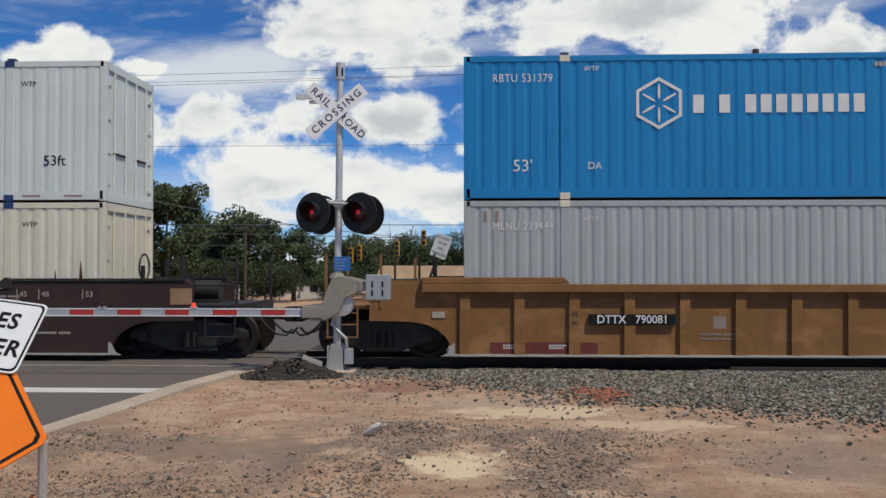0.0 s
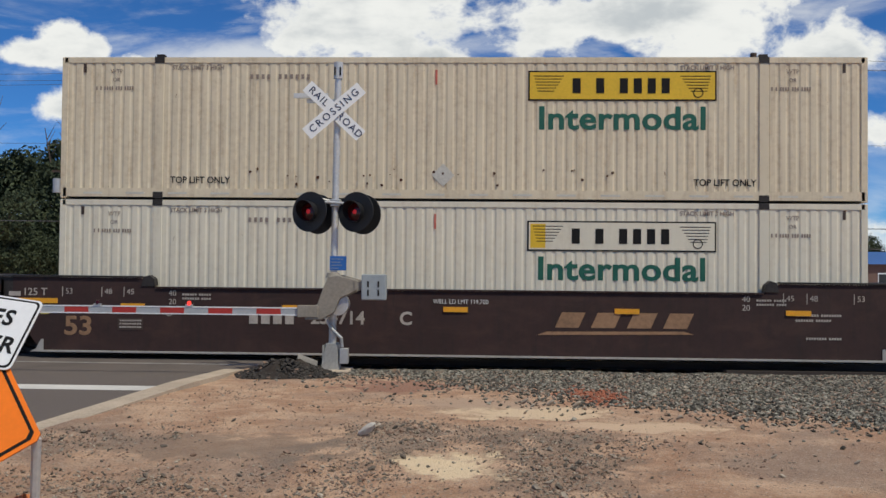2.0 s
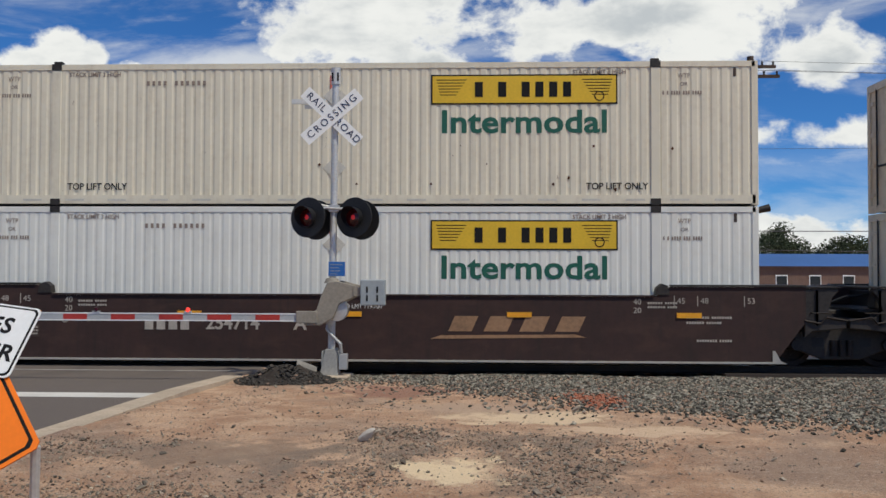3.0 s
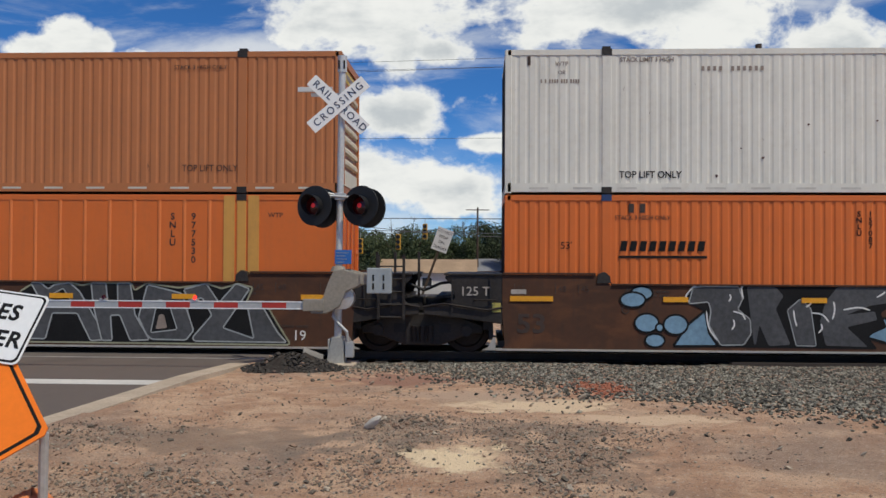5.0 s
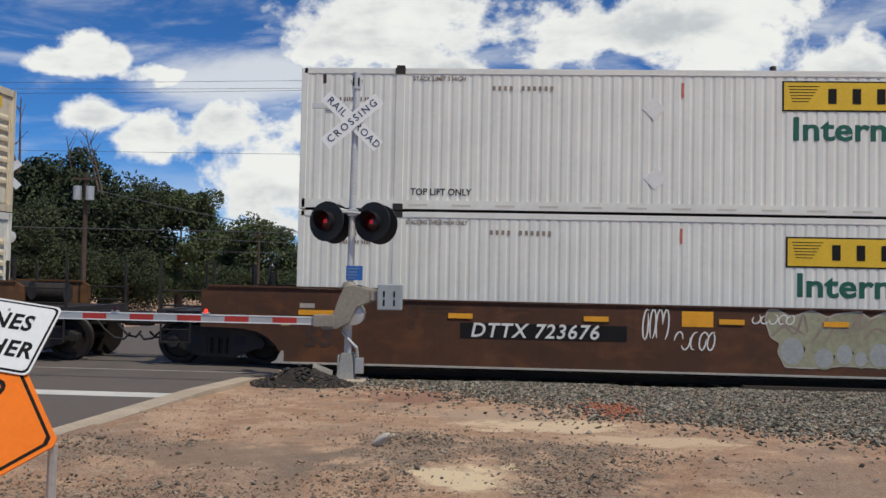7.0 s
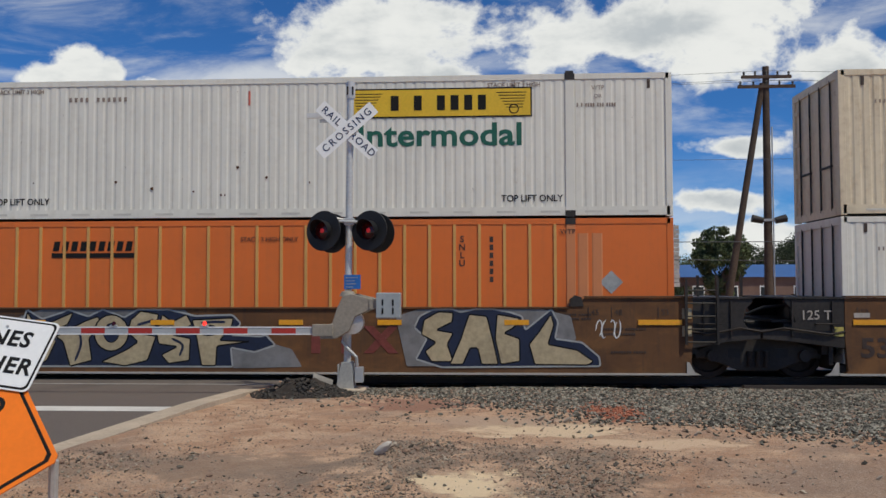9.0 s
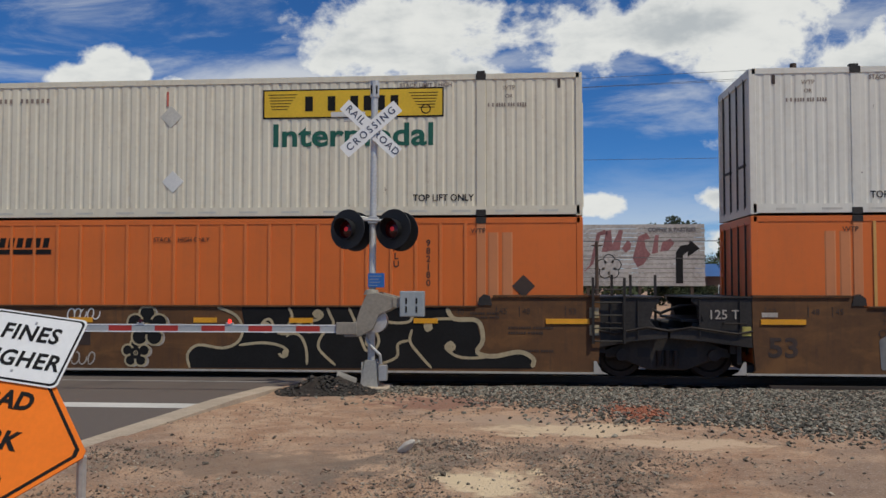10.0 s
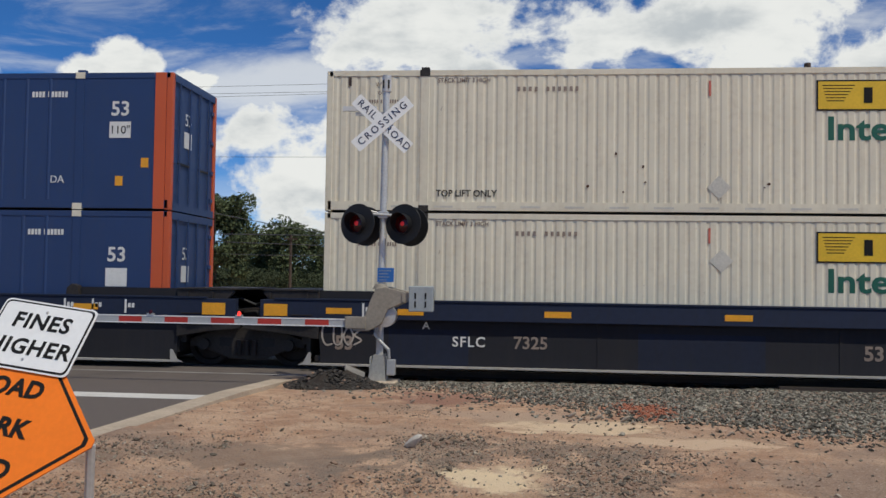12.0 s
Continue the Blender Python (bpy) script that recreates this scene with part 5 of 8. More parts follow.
part("amber_panel", Geo().box(9.5, 9.94, CF - 0.004, CF, 1.12, 1.44), INKS["tan"], car, "faded amber panel")
lettered_brown(car, "B")

# unit 2: rust streaked cream containers
c = container(load(2), 1, "cream corrugated container with rust stains and yellow company panel", "cream")
trucker_logo(c, 3.27, 1.88)
small_marks(c)
placard(c, -0.28, 0.5)
rust_spots(c, 26, 7, -4.2, 3.2, 0.28, 0.62)
c = container(load(2), 0, "pale cream corrugated container with faded yellow company panel", "cream2")
trucker_logo(c, 3.27, 1.78, False)
small_marks(c, lift=False)
car = well_car(load(2), "brown", "joint", "joint", label="dark brown well car with tan lettering")
car_marks(car)
lettered_brown(car, "C")

# unit 3
c = container(load(3), 1, "off-white corrugated container with yellow company panel", "cream2")
trucker_logo(c, 3.45, 1.9)
small_marks(c)
placard(c, -0.35, 2.2)
placard(c, -0.35, 0.75)
rust_spots(c, 12, 9, -1, 7, 0.3, 1.7)
c = container(load(3), 0, "white corrugated container with yellow company panel", "white")
trucker_logo(c, 3.45, 1.88)
small_marks(c, lift=False)
placard(c, -0.35, 2.1)
car = well_car(load(3), "brown", "coupler", "joint", label="dark brown well car with tan lettering")
car_marks(car, joint=False)
lettered_brown(car, "A")

# unit 4: white over orange, sprayed blue and grey
c = container(load(4), 1, "white corrugated container with yellow company panel", "offwhite", feet="dark")
trucker_logo(c, 3.43, 1.88)
small_marks(c)
placard(c, -0.35, 2.05)
placard(c, -0.3, 0.62)
rust_spots(c, 10, 12, -4, 7, 0.3, 1.6)
c = container(load(4), 0, "orange corrugated container with black company name", "orange", pitch=0.2, end="doors", feet="blue")


def black_name(c, x, z, w=0.19, line=True, national=False):
    bars([9], x, z, w, 0.20, INK, c, FACE - 0.002, 0.18, "company_name", 0.34)
    part("underline", Geo().box(x - 0.02, x + w * 9, FACE - 0.005, FACE + 0.01, z - 0.24, z - (0.14 if national else 0.19)), INK, c)


black_name(c, -5.8, 1.86)
for xx in (-5.45, 5.4):
    lettering("STACK 3 HIGH ONLY", 0.12, xx + 0.1, FACE - 0.002, 2.42, INKS["darktext"], c, stretch=0.95)
    for q in (-0.12, 0.1):
        part("plate", Geo().box(xx + q - 0.05, xx + q + 0.05, FACE - 0.004, FACE + 0.01, 2.52, 2.70), INKS["darktext"], c)
lettering("53'", 0.2, -6.85, FACE, 1.86, INK, c)
placard(c, -0.25, 1.9, "tape")


def upright(c, word, x, z, size, step, y=FACE - 0.002, ink="darktext"):
    """Stencilled characters one under another."""
    for i, ch in enumerate(word):
        lettering(ch, size, x, y, z - step * i, INKS[ink], c, bold=0.003)


upright(c, "SNLU", -1.15, 2.5, 0.15, 0.125, ink="black")
upright(c, "157087", -0.93, 2.5, 0.15, 0.125, ink="black")
car = well_car(load(4), "rusty", "joint", "coupler", label="rusty brown well car with blue and grey graffiti")
car_marks(car, "darktext")
y = CF - 0.004
spray(car, [
    ('sky', 'black', 0.05, [(-4.80, 0.22), (-4.52, 0.64), (-4.18, 0.92), (-3.89, 0.31), (-3.95, 0.23)]),
    ('sky', 'black', 0.05, [(-1.09, 0.42), (-0.76, 0.82), (-0.53, 0.51), (-0.25, 0.30), (-0.36, 0.21)]),
    ('black', None, 0, [(-4.58, 1.09), (-4.46, 1.37), (-4.33, 1.39), (-3.46, 1.39), (-2.61, 1.39), (-1.60, 1.39), (-0.43, 1.39), (-0.40, 1.29), (-0.59, 1.07), (-0.84, 0.90), (-0.72, 0.62), (-1.09, 0.45), (-0.90, 0.20), (-3.95, 0.21), (-4.13, 0.48), (-4.21, 0.92)]),
    ('charcoal', 'silver', 0.025, [(-4.42, 1.35), (-4.28, 1.39), (-3.54, 1.39), (-3.46, 1.15), (-3.56, 0.95), (-3.32, 0.76), (-3.30, 0.48), (-3.44, 0.26), (-3.88, 0.25), (-4.11, 0.64), (-4.07, 0.92), (-4.12, 1.09), (-4.50, 1.05)]),
    ('charcoal', None, 0, [(-3.38, 1.39), (-2.84, 1.39), (-2.68, 1.22), (-2.83, 0.96), (-2.55, 0.27), (-2.96, 0.24), (-3.14, 0.65), (-3.21, 0.26), (-3.25, 0.28)]),
    ('charcoal', 'silver', 0.02, [(-2.61, 0.94), (-2.36, 1.16), (-2.16, 0.97), (-2.06, 0.25), (-2.44, 0.25)]),
    ('charcoal', None, 0, [(-1.88, 1.11), (-1.66, 1.39), (-0.66, 1.39), (-0.48, 1.39), (-0.70, 1.09), (-1.02, 1.04), (-1.48, 0.86), (-0.95, 0.93), (-0.90, 0.76), (-1.48, 0.62), (-1.08, 0.24), (-1.88, 0.26), (-1.99, 0.72)]),
    ('line', 'white', 0.03, [(-4.50, 1.09), (-4.55, 1.20), (-4.42, 1.37), (-4.35, 1.39)]),
    ('line', 'white', 0.03, [(-4.16, 0.92), (-4.11, 0.59), (-3.95, 0.34)]),
    ('line', 'white', 0.03, [(-3.45, 1.39), (-3.49, 1.38), (-3.45, 1.15)]),
    ('line', 'white', 0.03, [(-3.73, 1.10), (-3.69, 1.17), (-3.71, 1.24)]),
    ('line', 'white', 0.03, [(-3.65, 0.91), (-3.48, 0.86), (-3.41, 0.75)]),
    ('line', 'white', 0.03, [(-3.67, 0.55), (-3.62, 0.65), (-3.64, 0.75)]),
    ('line', 'white', 0.03, [(-2.49, 0.94), (-2.47, 0.77), (-2.43, 0.63)]),
    ('line', 'white', 0.03, [(-2.25, 1.00), (-2.16, 1.08), (-2.14, 1.17)]),
    ('line', 'white', 0.03, [(-2.16, 0.89), (-1.95, 0.86), (-1.82, 0.72)]),
    ('line', 'white', 0.03, [(-1.73, 1.11), (-1.71, 0.95), (-1.75, 0.77)]),
    ('line', 'white', 0.03, [(-1.55, 0.95), (-1.26, 1.00), (-1.04, 0.95)]),
    ('line', 'white', 0.03, [(-0.91, 1.20), (-0.79, 1.27), (-0.76, 1.31)]),
    ('line', 'white', 0.03, [(-2.02, 0.50), (-1.95, 0.59), (-1.97, 0.68)]),
    ('oval', 'sky', 'black', 0.04, (-5.41, 1.25, 0.43, 0.27)),
    ('oval', 'sky', 'black', 0.04, (-5.58, 1.12, 0.49, 0.30)),
    ('oval', 'sky', 'black', 0.04, (-5.31, 0.67, 0.47, 0.37)),
    ('oval', 'sky', 'black', 0.04, (-4.75, 0.64, 0.47, 0.39)),
    ('oval', 'sky', 'black', 0.04, (-5.15, 0.33, 0.38, 0.26)),
    ('oval', 'sky', 'black', 0.04, (-5.06, 0.58, 0.15, 0.16)),
    ('oval', 'sky', 'black', 0.04, (-0.51, 1.12, 0.27, 0.27)),
    ('oval', 'sky', 'black', 0.04, (-0.45, 0.61, 0.37, 0.41)),
    ('oval', 'sky', 'black', 0.04, (-0.01, 0.75, 0.36, 0.34)),
    ('oval', 'sky', 'black', 0.04, (0.23, 0.62, 0.35, 0.29)),
    ('oval', 'sky', 'black', 0.04, (0.06, 0.34, 0.33, 0.23)),
], y)
part("number_board", Geo().box(2.1, 4.95, CF - 0.004, CF, 0.66, 0.98), INKS["black"], car)
lettering("DTTX 723676", 0.385, 3.47, CF - 0.006, 0.82, INKS["white"], car, shear=0.2, spacing=1.06, bold=0.006, name="car_number")
lettering("B", 0.26, 1.5, CF, 0.8, INKS["darktext"], car)
scribble(car, 3.2, 1.22, 1.0, 0.22, "white", y, 4, 6, 0.022)

# unit 5: two orange containers
c = container(load(5), 1, "faded orange corrugated container with black company name", "tan", pitch=0.2)
black_name(c, -5.75, 1.86, national=True)
lettering("53'", 0.2, -6.85, FACE, 1.86, INKS["darktext"], c)
for xx in (-5.3, 5.4):
    lettering("TOP LIFT ONLY", 0.19, xx, FACE - 0.002, 0.5, INKS["darktext"], c, stretch=0.86)
lettering("STACK 3 HIGH ONLY", 0.12, -5.2, FACE - 0.012, 2.55, INKS["darktext"], c, stretch=0.95)
lettering("STACK 3 HIGH ONLY", 0.12, 5.2, FACE - 0.012, 2.55, INKS["darktext"], c, stretch=0.95)
placard(c, 0.15, 2.0, "olive")
placard(c, 0.15, 0.75, "olive")
c = container(load(5), 0, "orange panelled container with amber posts and black company name", "orange", "amber", "panelled", end="doors")
black_name(c, -5.1, 2.2, national=True)
for e in (-1, 1):
    for dx in (-0.25, 0.25):
        part("amber_post", Geo().box(e * 6.06 + dx - 0.11, e * 6.06 + dx + 0.11, SIDE_Y - 0.008, SIDE_Y + 0.03, 0.1, TALL - 0.02), P["amber"], c, "amber lifting post")
lettering("WTP", 0.14, -6.75, FACE, 2.45, INKS["darktext"], c)
lettering("WTP", 0.14, 6.75, FACE, 2.45, INKS["darktext"], c)
upright(c, "SNLU", 4.65, 2.42, 0.19, 0.175)
upright(c, "977530", 5.08, 2.42, 0.19, 0.175)
car = well_car(load(5), "rusty", "joint", "ladder", label="rusty brown well car with black and silver graffiti")
car_marks(car, "darktext")
part("sprayed_patch", Geo().box(-5.6, -1.3, CF - 0.003, CF, 0.55, 0.98), INKS["salmon"], car)
spray(car, [
    ('white', None, 0, [(-5.14, 1.39), (-1.95, 1.39), (-1.91, 1.15), (-1.78, 0.95), (-1.77, 0.29), (-5.08, 0.28)]),
    ('black', None, 0, [(-5.07, 1.39), (-4.64, 1.39), (-4.62, 0.81), (-4.06, 0.78), (-4.04, 0.35), (-4.99, 0.36)]),
    ('black', None, 0, [(-4.52, 1.39), (-4.16, 1.39), (-4.12, 0.94), (-3.99, 0.94), (-4.01, 1.39), (-3.58, 1.39), (-3.51, 0.31), (-3.98, 0.30), (-4.08, 0.79), (-4.47, 0.82)]),
    ('oval', 'black', 'white', 0.03, (-3.11, 0.83, 0.88, 1.12)),
    ('black', 'white', 0.025, [(-2.71, 1.39), (-1.99, 1.39), (-1.95, 1.19), (-2.37, 1.14), (-2.35, 1.01), (-1.85, 0.96), (-1.81, 0.40), (-2.66, 0.35)]),
    ('line', 'white', 0.045, [(-2.87, 1.07), (-3.06, 1.16), (-3.17, 1.07), (-3.13, 0.97)]),
    ('line', 'white', 0.045, [(-3.31, 0.75), (-3.14, 0.64), (-3.02, 0.71), (-3.07, 0.81)]),
    ('black', 'olive', 0.035, [(1.45, 0.20), (1.70, 0.51), (1.76, 0.90), (1.62, 1.21), (1.91, 1.39), (2.20, 1.39), (2.33, 1.39), (2.66, 1.39), (2.89, 1.34), (3.13, 1.39), (3.57, 1.39), (3.90, 1.39), (3.97, 1.24), (4.21, 1.39), (4.87, 1.30), (5.44, 1.39), (5.73, 1.29), (6.05, 1.39), (6.36, 1.32), (6.23, 1.01), (6.60, 1.04), (6.87, 0.59), (7.12, 0.20), (7.05, 0.18)]),
    ('charcoal', 'silver', 0.03, [(1.84, 1.39), (2.04, 1.39), (2.20, 1.26), (2.33, 1.35), (2.64, 1.39), (2.84, 1.22), (3.43, 0.26), (3.08, 0.23), (2.80, 0.78), (2.29, 0.78), (2.15, 0.26), (1.56, 0.27), (1.67, 0.48), (1.87, 0.52), (2.07, 0.99)]),
    ('black', 'silver', 0.025, [(2.23, 1.13), (2.51, 1.28), (2.71, 0.96), (2.28, 0.94)]),
    ('charcoal', 'silver', 0.03, [(3.08, 1.39), (3.38, 1.39), (3.43, 0.94), (3.63, 0.95), (3.62, 1.39), (3.88, 1.39), (3.98, 0.76), (4.28, 0.26), (3.89, 0.24), (3.67, 0.75), (3.48, 0.74), (3.52, 0.24), (3.31, 0.24), (3.13, 0.92)]),
    ('charcoal', 'silver', 0.03, [(4.23, 1.36), (4.93, 1.19), (5.17, 0.45), (5.02, 0.26), (4.33, 0.27), (4.22, 0.36), (4.05, 0.71)]),
    ('black', 'silver', 0.025, [(4.44, 1.07), (4.66, 1.01), (4.84, 0.47), (4.30, 0.40)]),
    ('fade', None, 0, [(4.47, 0.77), (4.57, 0.77), (4.64, 0.50), (4.40, 0.47)]),
    ('charcoal', 'silver', 0.03, [(4.96, 1.27), (5.42, 1.39), (5.68, 1.01), (6.02, 1.39), (6.30, 1.29), (5.76, 0.51), (6.39, 0.30), (6.26, 0.91), (6.55, 0.95), (6.87, 0.42), (7.05, 0.23), (5.19, 0.24), (5.15, 0.31), (5.54, 0.76), (5.34, 1.11), (5.10, 1.03)]),
], y)
part("logo_board", Geo().box(-1.05, 1.38, CF - 0.003, CF, 0.60, 1.05), INKS["black"], car)
for i, xx in enumerate((-0.62, 0.12, 0.86)):
    g = Geo()
    if i < 2:
        g.box(xx - 0.33, xx + 0.33, CF - 0.006, CF, 0.92, 1.02).box(xx - 0.11, xx + 0.11, CF - 0.006, CF, 0.64, 0.92)
    else:
        g.prism([(xx - 0.35, 0.64), (xx - 0.1, 0.64), (xx + 0.38, 1.02), (xx + 0.12, 1.02)], "y", CF - 0.006, CF)
        g.prism([(xx + 0.35, 0.64), (xx + 0.1, 0.64), (xx - 0.38, 1.02), (xx - 0.12, 1.02)], "y", CF - 0.009, CF)
    part("owner_shape", g, INKS["sand"], car)
lettering("19", 0.28, 7.3, CF, 0.36, INKS["white"], car)
scribble(car, -6.4, 1.05, 0.7, 0.45, "white", y, 8, 5, 0.03)
scribble(car, -1.0, 1.28, 0.7, 0.2, "white", y, 9, 5, 0.02)

# unit 6: two white containers
c = container(load(6), 1, "clean white corrugated container with yellow company panel", "white")
trucker_logo(c, 3.36, 1.95)
small_marks(c)
placard(c, -1.0, 2.1, "white")
placard(c, -0.95, 0.7, "white")
c = container(load(6), 0, "white corrugated container with yellow company panel", "white")
trucker_logo(c, 3.45, 1.78)
small_marks(c, lift=False, stack="STACKING THREE HIGH ONLY")
car = well_car(load(6), "rusty", "coupler", "ladder", label="rusty brown well car with cream and green graffiti")
car_marks(car, "darktext", joint=False)
part("number_board", Geo().box(-4.75, -1.5, CF - 0.003, CF, 0.70, 1.0), INKS["black"], car)
lettering("DTTX 723676", 0.39, -3.3, CF - 0.006, 0.85, INKS["white"], car, shear=0.2, spacing=1.1, bold=0.006, name="car_number")
spray(car, [
    ('olive', 'dull', 0.03, [(1.13, 1.21), (1.19, 1.39), (1.36, 1.39), (1.63, 1.25), (2.01, 1.39), (2.32, 1.26), (2.47, 1.33), (2.91, 1.39), (3.11, 1.25), (3.40, 1.39), (3.48, 1.13), (3.42, 0.80), (3.55, 0.56), (3.51, 0.32), (2.59, 0.34), (2.05, 0.28), (1.52, 0.29), (1.38, 0.57), (1.42, 0.75), (1.24, 0.86)]),
    ('oval', 'silver', 'olive', 0.04, (1.65, 0.60, 0.47, 0.56)),
    ('oval', 'silver', 'olive', 0.04, (2.25, 0.48, 0.39, 0.41)),
    ('oval', 'silver', 'olive', 0.04, (2.63, 0.56, 0.33, 0.42)),
    ('oval', 'silver', 'olive', 0.04, (2.94, 0.48, 0.26, 0.32)),
    ('oval', 'silver', 'olive', 0.04, (3.29, 0.56, 0.41, 0.49)),
    ('line', 'fade', 0.05, [(1.32, 1.30), (1.50, 1.09), (1.71, 0.94), (1.85, 1.31), (1.93, 0.96)]),
    ('line', 'fade', 0.05, [(1.26, 0.88), (1.54, 1.09), (1.87, 0.92)]),
    ('line', 'fade', 0.05, [(2.02, 0.77), (2.23, 1.10), (2.32, 1.26)]),
    ('line', 'fade', 0.05, [(2.26, 0.77), (2.47, 1.09), (2.72, 0.95)]),
    ('line', 'fade', 0.05, [(2.76, 1.05), (2.95, 1.39), (2.91, 1.05), (3.19, 1.26)]),
    ('line', 'fade', 0.05, [(2.98, 0.85), (3.20, 1.06), (3.39, 1.00)]),
    ('green2', 'black', 0.06, [(3.79, 0.72), (3.89, 1.14), (4.05, 1.38), (4.22, 1.19), (4.41, 1.39), (4.65, 1.20), (4.80, 1.39), (5.04, 1.21), (5.19, 1.02), (5.28, 1.39), (5.43, 1.15), (5.62, 1.39), (5.90, 1.36), (5.95, 1.08), (6.12, 0.73), (5.98, 0.32), (5.80, 0.22), (5.57, 0.37), (5.40, 0.34), (5.14, 0.18), (4.94, 0.35), (4.77, 0.24), (4.55, 0.34), (4.12, 0.25), (3.88, 0.42)]),
    ('line', 'black', 0.04, [(3.92, 0.99), (4.26, 1.02), (4.44, 0.80), (4.40, 0.47), (4.27, 0.27)]),
    ('line', 'black', 0.04, [(4.33, 1.24), (4.57, 1.00), (4.76, 0.90), (4.77, 0.55), (4.58, 0.30)]),
    ('line', 'black', 0.04, [(4.22, 0.93), (4.46, 1.09), (4.57, 1.00)]),
    ('line', 'black', 0.04, [(4.80, 1.27), (4.87, 0.90), (5.09, 0.66), (4.83, 0.68)]),
    ('line', 'black', 0.04, [(5.17, 1.02), (5.33, 0.67), (5.09, 0.60), (4.88, 0.29)]),
    ('line', 'black', 0.04, [(5.37, 1.11), (5.56, 0.74), (5.61, 0.37)]),
    ('line', 'black', 0.04, [(5.48, 0.80), (5.73, 1.01), (5.95, 1.05)]),
    ('line', 'black', 0.04, [(4.70, 0.54), (4.92, 0.59)]),
], y)
scribble(car, -1.2, 1.05, 0.5, 0.6, "white", y, 14, 4, 0.03)
scribble(car, -0.6, 0.75, 0.8, 0.35, "white", y, 15, 5, 0.03)
scribble(car, 0.9, 1.2, 0.8, 0.18, "white", y, 16, 5, 0.025)
part("amber_panel", Geo().box(-0.45, 0.15, CF - 0.004, CF, 1.02, 1.32), INKS["amber"], car)

# unit 7: cream over white
c = container(load(7), 1, "stained cream corrugated container with yellow company panel", "cream")
trucker_logo(c, 3.45, 1.9)
small_marks(c)
rust_spots(c, 16, 41, -7, 7, 0.3, 2.0)
c = container(load(7), 0, "white corrugated container with yellow company panel", "offwhite")
trucker_logo(c, 3.45, 1.8)
small_marks(c, lift=False)
car = well_car(load(7), "ochre", "joint", "coupler", label="ochre brown well car with dark red graffiti")
car_marks(car, "darktext")
for i, xx in enumerate((-6.2, -5.5, -4.8, -4.1, -3.4)):
    blob(car, xx, 0.76, 0.95, 1.2, "black" if i % 2 else "wine", y - 0.001 * i, 50 + i, 26, 0.3)
    stroke(car, [(xx - 0.3, 0.3), (xx - 0.1, 1.2), (xx + 0.25, 0.9), (xx + 0.1, 0.35)], 0.04, "white", y - 0.014)
    stroke(car, [(xx - 0.1, 0.4), (xx + 0.15, 1.1), (xx + 0.4, 0.6)], 0.12, "wine", y - 0.012)

# unit 8: white over ridged orange, long sand coloured graffiti
c = container(load(8), 1, "off-white corrugated container with yellow company panel", "offwhite")
trucker_logo(c, 3.45, 1.9)
small_marks(c)
rust_spots(c, 10, 61, -6, 6, 0.4, 1.2)
c = container(load(8), 0, "orange container with ochre ridges and black company name", "orange", "peach", "ridged", end="doors", tape="ridge")
black_name(c, -4.5, 2.36, national=True)
lettering("STACK 3 HIGH ONLY", 0.13, 0.0, FACE - 0.012, 2.48, INKS["darktext"], c, stretch=0.95)
lettering("WTP", 0.14, 6.0, FACE - 0.02, 2.6, INKS["darktext"], c)
lettering("WTP", 0.14, -6.2, FACE - 0.02, 2.6, INKS["darktext"], c)
upright(c, "SNLU", 3.9, 2.46, 0.18, 0.16)
for i in range(6):
    bars([1], 4.45, 2.46 - 0.16 * i, 0.1, 0.11, INKS["darktext"], c, FACE)
placard(c, 6.85, 1.6, "silver")
car = well_car(load(8), "ochre", "joint", "ladder", label="ochre brown well car with sand and navy graffiti")
car_marks(car, "darktext")
